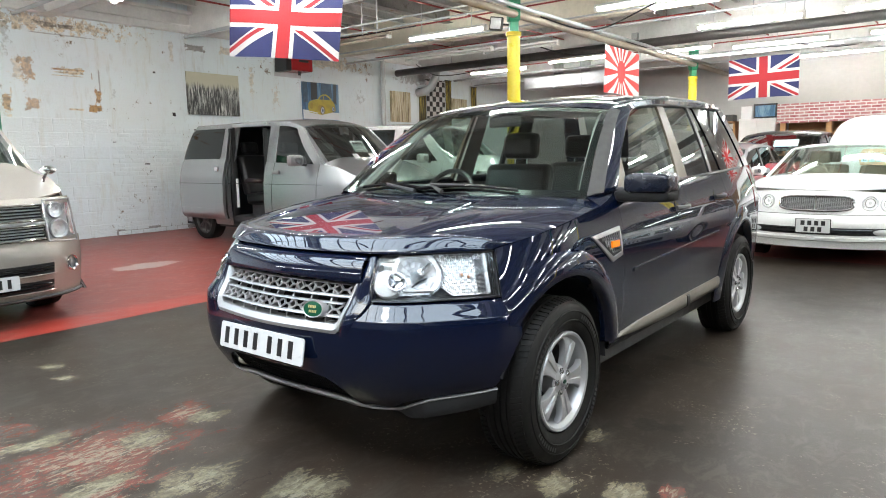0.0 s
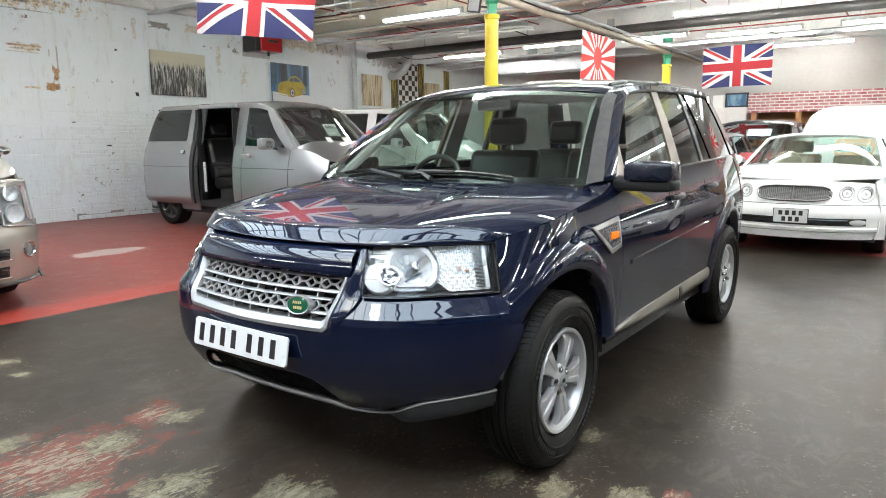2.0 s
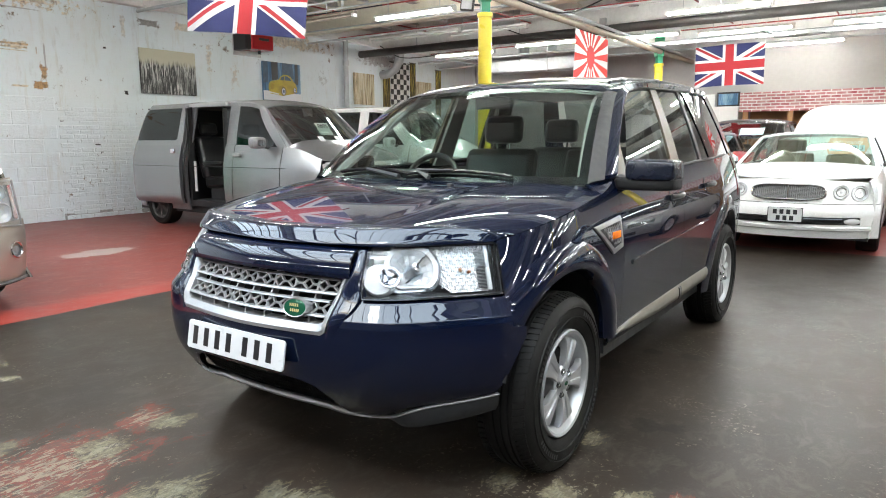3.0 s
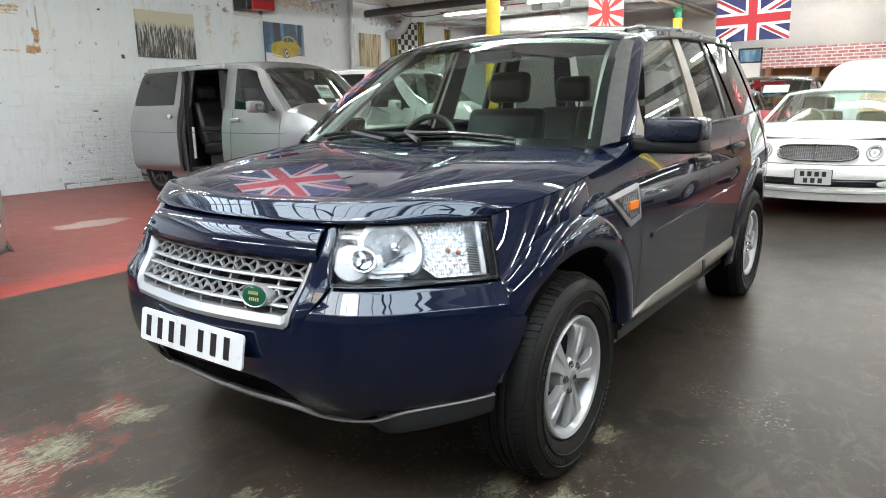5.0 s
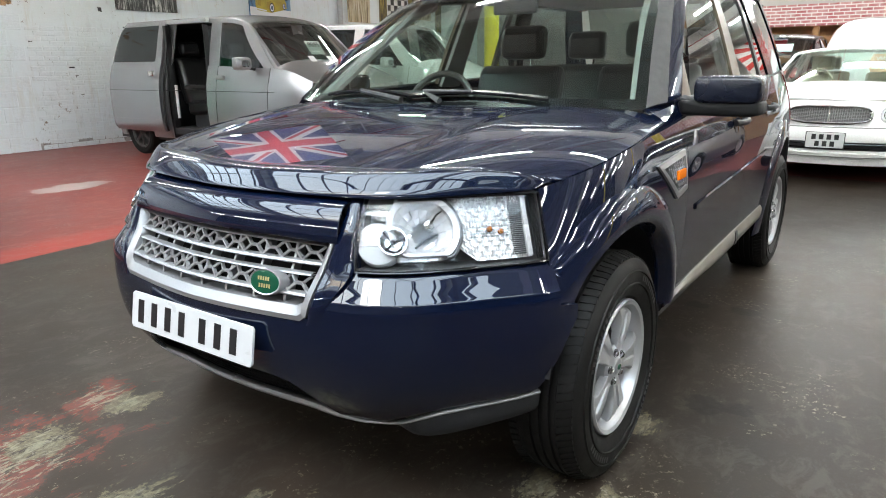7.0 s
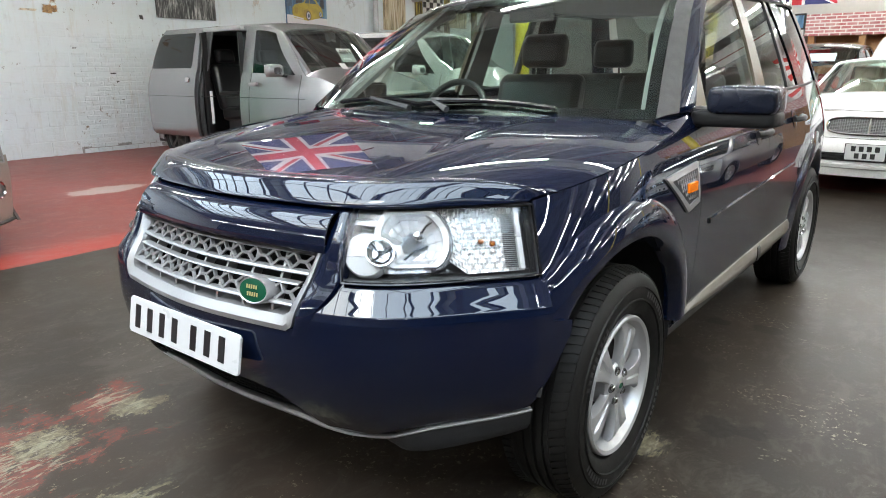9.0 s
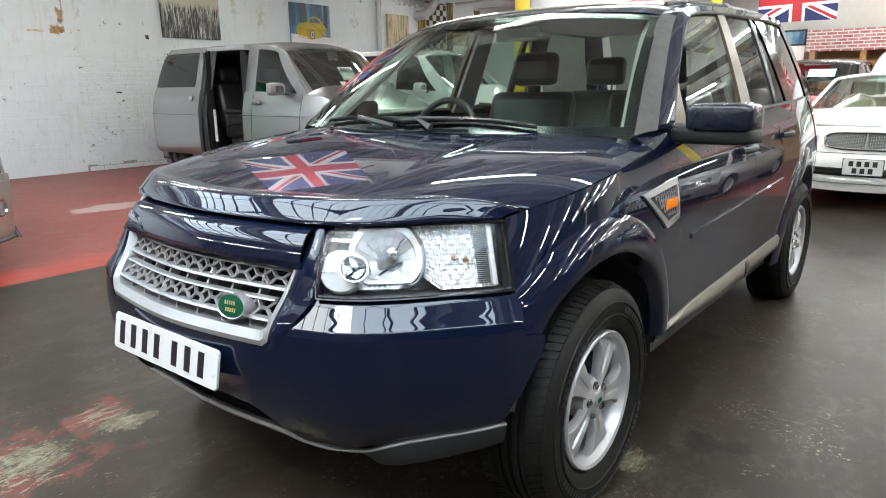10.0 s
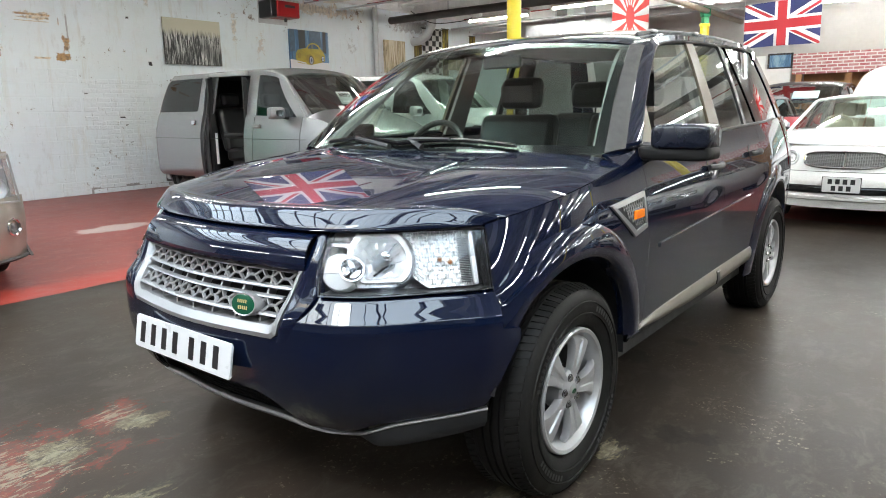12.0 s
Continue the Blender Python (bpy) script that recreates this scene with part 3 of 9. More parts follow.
# ---- building blocks ----
class Mesh:
    """Collects the faces of one part."""

    def __init__(self):
        self.v, self.f, self.m = [], [], []

    def add(self, verts, faces, mi=0):
        o = len(self.v)
        self.v += [tuple(p) for p in verts]
        self.f += [tuple(i + o for i in f) for f in faces]
        self.m += [mi] * len(faces)
        return self

    def box(self, x0, x1, y0, y1, z0, z1, mi=0):
        v = [(x, y, z) for x in (x0, x1) for y in (y0, y1) for z in (z0, z1)]
        return self.add(v, [(0, 1, 3, 2), (4, 6, 7, 5), (0, 4, 5, 1), (2, 3, 7, 6), (0, 2, 6, 4), (1, 5, 7, 3)], mi)

    def cyl(self, p0, p1, r0, r1=None, n=16, caps=True, mi=0):
        r1 = r0 if r1 is None else r1
        p0, p1 = Vector(p0), Vector(p1)
        d = (p1 - p0).normalized()
        a = d.orthogonal().normalized()
        b = d.cross(a)
        ring = [(math.cos(2 * math.pi * i / n), math.sin(2 * math.pi * i / n)) for i in range(n)]
        v = [p0 + r0 * (c * a + s * b) for c, s in ring] + [p1 + r1 * (c * a + s * b) for c, s in ring]
        f = [(i, (i + 1) % n, n + (i + 1) % n, n + i) for i in range(n)]
        if caps:
            f += [tuple(range(n - 1, -1, -1)), tuple(range(n, 2 * n))]
        return self.add(v, f, mi)

    def tube(self, pts, r, n=10, mi=0):
        pts = [Vector(p) for p in pts]
        rings = []
        up = None
        for i, p in enumerate(pts):
            d = (pts[min(i + 1, len(pts) - 1)] - pts[max(i - 1, 0)]).normalized()
            a = (up - up.dot(d) * d).normalized() if up else d.orthogonal().normalized()
            up = a
            b = d.cross(a)
            rr = r[i] if isinstance(r, (list, tuple)) else r
            rings.append([p + rr * (math.cos(2 * math.pi * k / n) * a + math.sin(2 * math.pi * k / n) * b) for k in range(n)])
        v = [q for ring in rings for q in ring]
        f = [(i * n + k, i * n + (k + 1) % n, (i + 1) * n + (k + 1) % n, (i + 1) * n + k) for i in range(len(pts) - 1) for k in range(n)]
        f += [tuple(range(n - 1, -1, -1)), tuple(range((len(pts) - 1) * n, len(pts) * n))]
        return self.add(v, f, mi)

    def grid(self, rows, mi=0, close=False, flip=False):
        """Faces over rows of points; close joins each row's end to its start."""
        w = len(rows[0])
        v = [q for row in rows for q in row]
        f = []
        for i in range(len(rows) - 1):
            for k in range(w if close else w - 1):
                a, b = i * w + k, i * w + (k + 1) % w
                q = (a, b, b + w, a + w)
                f.append(q[::-1] if flip else q)
        return self.add(v, f, mi)

    def prism(self, poly, at, mi=0):
        """poly: outline in two axes; at(u, v, side) gives the place, side 0 or 1."""
        n = len(poly)
        v = [at(u, w, 0) for u, w in poly] + [at(u, w, 1) for u, w in poly]
        f = [tuple(range(n - 1, -1, -1)), tuple(range(n, 2 * n))] + [(i, (i + 1) % n, n + (i + 1) % n, n + i) for i in range(n)]
        return self.add(v, f, mi)

    def lathe(self, profile, at, n=32, mi=0, closed=False):
        """profile: (radius, height) pairs; at(x, y, h) gives the place."""
        rows = [[at(r * math.cos(2 * math.pi * k / n), r * math.sin(2 * math.pi * k / n), h) for k in range(n)] for r, h in profile]
        if closed:
            rows.append(rows[0])
        return self.grid(rows, mi, True)


def part(name, mesh, mats, parent=None, label="", smooth=35.0, bevel=0.0, thick=0.0, kind="", weld=False, inside=None):
    """Links a mesh as one object, under a thing or a part."""
    me = bpy.data.meshes.new(name)
    me.from_pydata(mesh.v, [], mesh.f)
    for m in mats if isinstance(mats, (list, tuple)) else [mats]:
        me.materials.append(m)
    for p, i in zip(me.polygons, mesh.m):
        p.material_index = i
    bm = bmesh.new()
    bm.from_mesh(me)
    if weld:
        bmesh.ops.remove_doubles(bm, verts=bm.verts, dist=0.0004)
    bmesh.ops.recalc_face_normals(bm, faces=bm.faces)
    if inside is not None:
        c = Vector(inside)
        if sum((f.calc_center_median() - c).normalized().dot(f.normal) * f.calc_area() for f in bm.faces) < 0:
            bmesh.ops.reverse_faces(bm, faces=bm.faces)
    bm.to_mesh(me)
    bm.free()
    if smooth:
        me.shade_smooth()
        me.set_sharp_from_angle(angle=radians(smooth))
    ob = new(name, me)
    if parent:
        ob.parent = parent
    if label:
        ob["label"] = label
    if kind:
        ob["kind"] = kind
    if thick:
        s = ob.modifiers.new("thickness", "SOLIDIFY")
        s.thickness, s.offset = thick, -1.0
        if smooth >= 35:
            e = ob.modifiers.new("edges", "EDGE_SPLIT")
            e.split_angle = radians(max(smooth, 50.0))
    if bevel:
        b = ob.modifiers.new("bevel", "BEVEL")
        b.width, b.segments, b.limit_method, b.angle_limit = bevel, 2, "ANGLE", radians(40)
    return ob


def thing(name, label, category, at=None, group="", kind=""):
    ob = tagged(new(name), label, category, group, kind)
    ob.empty_display_size = 0.2
    if at is not None:
        ob.matrix_world = at
    return ob


def spline(pts, t):
    """A smooth curve through pts (tuples), t from 0 to 1 along their number."""
    n = len(pts) - 1
    u = min(max(t, 0.0), 1.0) * n
    i = min(int(u), n - 1)
    f = u - i
    p = [pts[max(i - 1, 0)], pts[i], pts[i + 1], pts[min(i + 2, n)]]
    return tuple(0.5 * (2 * b + (c - a) * f + (2 * a - 5 * b + 4 * c - d) * f * f + (3 * b - a - 3 * c + d) * f ** 3) for a, b, c, d in zip(*p))


def curve_at(table, x):
    """Smooth value of a table of (x, value), held flat outside."""
    if x <= table[0][0]:
        return table[0][1]
    if x >= table[-1][0]:
        return table[-1][1]
    for i in range(len(table) - 1):
        x0, v0 = table[i]
        x1, v1 = table[i + 1]
        if x <= x1:
            s0 = (v1 - table[i - 1][1]) / (x1 - table[i - 1][0]) if i else (v1 - v0) / (x1 - x0)
            s1 = (table[i + 2][1] - v0) / (table[i + 2][0] - x0) if i + 2 < len(table) else (v1 - v0) / (x1 - x0)
            h = x1 - x0
            f = (x - x0) / h
            return (2 * f ** 3 - 3 * f * f + 1) * v0 + (f ** 3 - 2 * f * f + f) * h * s0 + (3 * f * f - 2 * f ** 3) * v1 + (f ** 3 - f * f) * h * s1


def lerp(a, b, f):
    return tuple(x + (y - x) * f for x, y in zip(a, b))


def steps(a, b, n):
    return [a + (b - a) * i / n for i in range(n + 1)]

# ---- the hall ----
W_X, E_X, S_Y, N_Y, TOP = -9.7, 17.0, -9.0, 16.2, 4.25

part("floor", Mesh().box(W_X - 0.3, E_X + 0.3, S_Y - 0.3, N_Y + 0.3, -0.2, 0.0), M["floor"], smooth=0)
tagged(bpy.data.objects["floor"], "worn grey and red painted concrete showroom floor", "floor", kind="structure")
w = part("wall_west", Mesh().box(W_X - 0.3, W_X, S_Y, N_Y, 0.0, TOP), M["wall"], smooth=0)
tagged(w, "old white painted brick and plaster wall with flaking paint", "wall", kind="structure")
w = part("wall_north", Mesh().box(W_X, E_X, N_Y, N_Y + 0.3, 0.0, TOP), M["curtain"], smooth=0)
tagged(w, "back wall hung with pale grey sheeting", "wall", kind="structure")
# side and end walls are unseen, added to close the hall and dim reflections
w = part("wall_east", Mesh().box(E_X, E_X + 0.3, S_Y, N_Y, 0.0, TOP), M["side_wall"], smooth=0)
tagged(w, "unseen side wall, dark to keep reflections low", "wall", kind="structure")
w = part("wall_south", Mesh().box(W_X, E_X, S_Y - 0.3, S_Y, 0.0, TOP), M["end_wall"], smooth=0)
tagged(w, "unseen end wall, dark to keep reflections low", "wall", kind="structure")

# ceiling boards with two openings; the north rooflight is added to brighten that end
LIGHTS = ((-9.0, 6.0, -4.95, -0.75, 4.62, 4.82), (-0.6, 7.0, 5.5, 8.0, 5.2, 5.9))
c = Mesh()
xs = sorted({W_X - 0.3, E_X + 0.3, *(v for l in LIGHTS for v in l[:2])})
ys = sorted({S_Y - 0.3, N_Y + 0.3, *(v for l in LIGHTS for v in l[2:4])})
for xa, xb in zip(xs, xs[1:]):
    for ya, yb in zip(ys, ys[1:]):
        if not any(l[0] <= xa and xb <= l[1] and l[2] <= ya and yb <= l[3] for l in LIGHTS):
            c.box(xa, xb, ya, yb, TOP, TOP + 0.2)
w = part("ceiling", c, M["ceiling"], smooth=0)
tagged(w, "grey boarded ceiling between steel beams", "ceiling", kind="structure")

# rooflights: sloping glass on painted bars, the north one added
for xa, xb, ya, yb, za, zb in LIGHTS:
    rl = thing("rooflight", "rooflight with pale glass on dark glazing bars, north one added", "rooflight", kind="structure")
    g = Mesh().grid([[(xa, ya, za), (xb, ya, za)], [(xa, yb, zb), (xb, yb, zb)]])
    gl = part("pane", g, M["rooflight"], rl, smooth=0)
    gl.visible_shadow = False
    n = round((xb - xa) / 0.62)
    for k in range(n + 1):
        x = xa + (xb - xa) * k / n
        bar = Mesh()
        bar.prism([(ya, za - 0.07), (yb, zb - 0.07), (yb, zb - 0.01), (ya, za - 0.01)], lambda u, v, s, x=x: (x - 0.012 + 0.024 * s, u, v))
        part("glazing_bar", bar, M["pipe_dark"], rl, smooth=0)
    for f in (0.33, 0.66):
        y, z = ya + (yb - ya) * f, za - 0.09 + (zb - za) * f
        part("purlin", Mesh().box(xa, xb, y - 0.025, y + 0.025, z - 0.06, z), M["pipe_dark"], rl, smooth=0)
    k = Mesh()
    k.box(xa - 0.08, xa, ya, yb, TOP + 0.2, zb).box(xb, xb + 0.08, ya, yb, TOP + 0.2, zb)
    k.box(xa - 0.08, xb + 0.08, ya - 0.08, ya, TOP + 0.2, za + 0.05).box(xa - 0.08, xb + 0.08, yb, yb + 0.08, TOP + 0.2, zb + 0.05)
    part("upstand", k, M["beam_white"], rl, smooth=0)
    for x in steps(xa + 1.2, xb - 1.2, max(1, round((xb - xa) / 2.6))) if zb > 5 else ():
        t = Mesh()
        t.cyl((x, ya, 4.45), (x, yb, 4.45), 0.03, n=8)
        t.cyl((x, ya, 4.45), (x, (ya + yb) / 2, 5.4), 0.025, n=8).cyl((x, yb, 4.45), (x, (ya + yb) / 2, 5.4), 0.025, n=8)
        part("truss", t, M["pipe_dark"], rl)


def i_beam(name, x0, x1, y0, y1, z0, z1, mat, label):
    """A rolled steel beam along x or y."""
    m = Mesh()
    along_x = (x1 - x0) > (y1 - y0)
    if along_x:
        c = (y0 + y1) / 2
        m.box(x0, x1, y0, y1, z0, z0 + 0.02).box(x0, x1, y0, y1, z1 - 0.02, z1).box(x0, x1, c - 0.008, c + 0.008, z0 + 0.02, z1 - 0.02)
    else:
        c = (x0 + x1) / 2
        m.box(x0, x1, y0, y1, z0, z0 + 0.02).box(x0, x1, y0, y1, z1 - 0.02, z1).box(c - 0.008, c + 0.008, y0, y1, z0 + 0.02, z1 - 0.02)
    ob = part(name, m, mat, smooth=0)
    return tagged(ob, label, "beam", "roof beams", "structure")


for y in (-7.6, -0.45, 2.4, 4.95, 8.75, 11.6, 14.6):
    i_beam("roof_beam", W_X, E_X, y - 0.11, y + 0.11, 3.62, 4.25, M["beam_white"] if y != 8.75 else M["beam_cream"], "white painted steel roof beam")
for x in (-6.4, -3.0, 2.8, 8.45, 14.0):
    i_beam("roof_girder", x - 0.09, x + 0.09, S_Y, N_Y, 3.95, 4.25, M["ceiling"], "grey painted steel roof girder")
for i in range(22):
    x = -9.25 + 0.85 * i
    if min(abs(x - g) for g in (-6.4, -3.0, 2.8, 8.45)) < 0.25:
        continue
    spans = ((2.52, 4.83), (5.07, 8.63), (8.88, 11.48), (11.72, 14.48), (14.72, N_Y)) if not -0.7 < x < 7.1 else ((2.52, 4.83), (8.88, 11.48), (11.72, 14.48), (14.72, N_Y))
    for ya, yb in spans:
        i_beam("roof_joist", x - 0.045, x + 0.045, ya, yb, 4.09, 4.25, M["joist"], "old white painted joist with rusty edges")
w = Mesh().box(W_X, W_X + 0.14, S_Y, N_Y, 3.66, 3.70).box(W_X, W_X + 0.05, S_Y, N_Y, 3.70, 4.0).box(W_X, W_X + 0.16, S_Y, N_Y, 4.0, 4.05).box(W_X, W_X + 0.10, S_Y, N_Y, 3.80, 3.82)
tagged(part("wall_plate", w, M["beam_white"], smooth=0), "white painted beam along the top of the wall", "beam", kind="structure")

# ---- the navy suv: nose towards -y, left side towards +x, front axle at y = 0 ----
SUV_IN = (0, 1.4, 0.7)
AX_F, AX_R, HUB_Z, ARCH = 0.015, 2.655, 0.36, 0.438


def plan_y(x):
    """The bumper's plan curve: place along y at half width x."""
    t = min(x, 0.893) / 0.893
    return -0.82302 + 0.30852 * t ** 2 - 0.74817 * t ** 4 + 1.65973 * t ** 6 - 0.88654 * t ** 10 + 0.1684 * t ** 30


def plan_of(x):
    """Place and inward direction on the plan curve at half width x."""
    a, b = max(x - 0.01, 0.0), min(x + 0.01, 0.893)
    dy = (plan_y(b) - plan_y(a)) / (b - a)
    n = Vector((-min(dy, 1.4), 1.0)).normalized()
    return Vector((x, plan_y(x))), n


def front(x, z, rake):
    """A point of the nose at half width x (minus: right side), pushed in by rake."""
    p, n = plan_of(abs(x))
    q = p + n * rake
    return (q.x if x >= 0 else -q.x, q.y, z)


RAKE = [(0.30, 0.16), (0.36, 0.09), (0.40, 0.055), (0.46, 0.022), (0.52, 0.008), (0.58, 0.002), (0.655, 0.004), (0.70, 0.010), (0.77, 0.055), (0.84, 0.088), (0.88, 0.112), (0.93, 0.155), (0.96, 0.185)]


def taper(y):
    return 0.04 * (max(0.0, y - 2.45) / 0.55) ** 1.5


def lamp_rake(z):
    """How far the lamp's outer edge leans back at height z."""
    r = 0.058 + 0.40 * (z - 0.77)
    return 0.5 * (r + math.sqrt(r * r + 0.0006))


def lamp_edge(z):
    """Where the wing starts behind the headlamp: half width, and place along y."""
    r = lamp_rake(z)
    return 0.871 - 0.81 * r, -0.391 + 0.58 * r


def side_x(y, z):
    """Half width of the body's side: a soft shoulder, drawn in towards the headlamp."""
    d = z - 0.80
    b = 0.906 - (0.66 if d > 0 else 0.13) * d * d
    x0, y0 = lamp_edge(z)
    t = min(1.0, max(0.0, (y - y0) / 0.50))
    return x0 + (b - x0) * (1 - (1 - t) ** 2.6) - taper(y)


def edge_x(y):
    """Half width of the nose's plan curve at y."""
    lo, hi = 0.60, 0.893
    for _ in range(24):
        m = (lo + hi) / 2
        lo, hi = (m, hi) if plan_y(m) < y else (lo, m)
    return lo


def arch_flare(name, parent, ay, a0, a1, lift=0.021, fade=0):
    """A rounded band round a wheel arch, from angle a0 (front) to a1 (back)."""
    shape = ((-0.014, 0.0, -0.034), (-0.003, 0.55, 0), (0.003, 0.85, 0), (0.012, 1.0, 0), (0.03, 0.98, 0), (0.05, 0.86, 0), (0.07, 0.66, 0), (0.088, 0.42, 0), (0.101, 0.18, 0), (0.108, 0.0, -0.003))
    rows = []
    for a in steps(radians(a0), radians(a1), 40):
        row = []
        rise = lift * min(1.0, (math.degrees(a) - a0 + 0.5) / fade) if fade else lift
        for q, k, h in shape:
            y, z = ay - (ARCH + q) * math.cos(a), HUB_Z + (ARCH + q) * math.sin(a)
            x = side_x(y, z)
            if y < -0.34 and z < 0.72:
                x = min(x, edge_x(y) + 0.004)
            row.append((x + k * rise + h, y, z))
        rows.append(row)
    both_sides(name, rows, M["navy"], parent, thick=0.004, smooth=50.0)


def belt(y):
    return 1.112 + 0.026 * (y - 0.6)


def shut(y):
    """Top edge of the front wing along the bonnet."""
    return curve_at([(-0.325, 0.938), (-0.24, 0.957), (0.0, 1.001), (0.25, 1.037), (0.42, 1.062), (0.60, 1.112)], y)


def mirror_rows(rows):
    return [[(-x, y, z) for x, y, z in row] for row in rows]


def both_sides(name, rows, mat, parent, label="", thick=0.008, smooth=40.0):
    a = part(name, Mesh().grid(rows), mat, parent, label, smooth, thick=thick, inside=SUV_IN)
    b = part(name, Mesh().grid(mirror_rows(rows)), mat, parent, label, smooth, thick=thick, inside=SUV_IN)
    return a, b


def side_panel(name, parent, y0, y1, low, top, ny=22, nv=36):
    """A door or rear quarter on an even grid; the flare covers the cut round the wheel."""
    for sg in (1, -1):
        m = Mesh()
        index = {}
        for i in range(ny):
            for k in range(nv):
                quad = [(i, k), (i + 1, k), (i + 1, k + 1), (i, k + 1)]
                pts = []
                for a, b in quad:
                    y = y0 + (y1 - y0) * a / ny
                    z = low + (top(y) - low) * b / nv
                    pts.append((sg * side_x(y, z), y, z))
                if any(all(math.hypot(p[1] - ay, p[2] - HUB_Z) < ARCH + 0.03 for p in pts) for ay in (AX_F, AX_R)):
                    continue
                for q, p in zip(quad, pts):
                    if q not in index:
                        index[q] = len(m.v)
                        m.v.append(p)
                m.f.append(tuple(index[q] for q in quad))
                m.m.append(0)
        part(name, m, M["navy"], parent, smooth=60, thick=0.008, inside=SUV_IN)


def wheel(name, parent, x, y, side):
    """Tyre, six-spoke rim, nuts, cap, brake disc; side +1 faces +x."""
    w = new(name)
    w.parent = parent
    w.matrix_basis = pose(x, y, 0.347)
    def at(a, b, h):
        return (h * side, a, b)
    R = 0.355
    prof = [(0.208, 0.02), (0.222, 0.046), (0.245, 0.058), (0.285, 0.063), (0.315, 0.059), (0.336, 0.046), (0.346, 0.030), (0.352, 0.0)]
    tyre = Mesh()
    outer = [(r, h) for r, h in prof]
    inner = [(r, -0.10 - (h if h > 0 else 0)) for r, h in reversed(prof)]
    tread = []
    for h in (-0.0, -0.010, -0.011, -0.019, -0.020, -0.039, -0.040, -0.050, -0.051, -0.070, -0.071, -0.079, -0.080, -0.10):
        deep = h in (-0.011, -0.019, -0.040, -0.050, -0.071, -0.079)
        tread.append((0.346 if deep else 0.3545, h))
    tyre.lathe(outer + tread + inner, at, 72)
    t = part("tyre", tyre, M["rubber"], w, "black rubber tyre with raised sidewall ribs", 30)
    blocks = Mesh()
    for k in range(88):
        a = 2 * math.pi * k / 88
        for h0, h1, sk in ((0.044, 0.004, 0.03), (-0.104, -0.144, -0.03)):
            pts = []
            for hh, rr, da in ((h0, 0.341, 0), (h1, 0.356, sk)):
                for d in (-0.0265, 0.0265):
                    for dr in (-0.012, 0.0015):
                        aa = a + da + d
                        pts.append(at((rr + dr) * math.cos(aa), (rr + dr) * math.sin(aa), hh))
            blocks.add(pts, [(0, 1, 3, 2), (4, 6, 7, 5), (0, 4, 5, 1), (2, 3, 7, 6), (1, 5, 7, 3)])
    part("tread_block", blocks, M["rubber"], t, smooth=0, kind="stuff")
    for rr in (0.262, 0.300):
        rib = Mesh().lathe([(rr - 0.004, 0.059), (rr - 0.002, 0.0655), (rr + 0.002, 0.0655), (rr + 0.004, 0.059)], at, 72)
        part("sidewall_rib", rib, M["rubber"], t)
    mark = Mesh()
    for a0 in (0.55, 2.2, 3.7, 5.3):
        for k in range(9):
            a = a0 + 0.075 * k
            q = [at(r * math.cos(a + d), r * math.sin(a + d), 0.0662) for r, d in ((0.272, -0.022), (0.272, 0.022), (0.290, 0.022), (0.290, -0.022))]
            mark.add(q, [(0, 1, 2, 3)])
    part("sidewall_marking", mark, M["black"], t, "moulded bars of lettering on the sidewall", smooth=0, kind="stuff")
    rim = new("rim")
    rim.parent = w
    ring = Mesh().lathe([(0.205, -0.11), (0.185, -0.10), (0.178, 0.0), (0.186, 0.030), (0.196, 0.048), (0.207, 0.052), (0.212, 0.046), (0.212, 0.030), (0.205, 0.02)], at, 60)
    part("rim_ring", ring, M["alloy"], rim)
    for k in range(5):
        # a broad spoke with a shallow groove along its middle, spreading to the rim
        mid = math.radians(72 * k + 67)
        rows = []
        for r, half, h, d in ((0.040, 0.50, 0.030, 0.022), (0.060, 0.40, 0.035, 0.024), (0.080, 0.335, 0.038, 0.026), (0.105, 0.295, 0.040, 0.028), (0.130, 0.285, 0.041, 0.030), (0.155, 0.30, 0.040, 0.030), (0.172, 0.325, 0.037, 0.030), (0.1815, 0.355, 0.032, 0.028), (0.1865, 0.38, 0.027, 0.026)):
            groove = 0.009 * max(0.0, min(1.0, (r - 0.055) / 0.04)) * (1.0 if r < 0.165 else 0.4)
            row = []
            for u, lift in ((-0.98, -d), (-1.0, -0.007), (-0.95, -0.001), (-0.88, 0.0), (-0.30, -0.002), (-0.22, -groove), (0.22, -groove), (0.30, -0.002), (0.88, 0.0), (0.95, -0.001), (1.0, -0.007), (0.98, -d)):
                row.append(at(r * math.cos(mid + u * half), r * math.sin(mid + u * half), h + lift))
            rows.append(row)
        part("spoke", Mesh().grid(rows), M["alloy"], rim, smooth=24)
    hub = Mesh().lathe([(0.0, 0.042), (0.026, 0.042), (0.031, 0.038), (0.060, 0.034), (0.068, 0.026), (0.068, -0.03), (0.0, -0.03)], at, 36)
    part("hub", hub, M["alloy"], rim)
    cap = Mesh().lathe([(0.0, 0.0475), (0.020, 0.0465), (0.025, 0.043), (0.025, 0.038)], at, 28)
    part("centre_cap", cap, M["silver_plastic"], rim, "grey centre cap with a green oval")
    oval = Mesh().lathe([(0.0, 0.0490), (0.010, 0.0487), (0.011, 0.047)], lambda a, b, h: at(a * 1.25, b * 0.8, h), 20)
    part("cap_badge", oval, M["badge_green"], rim)
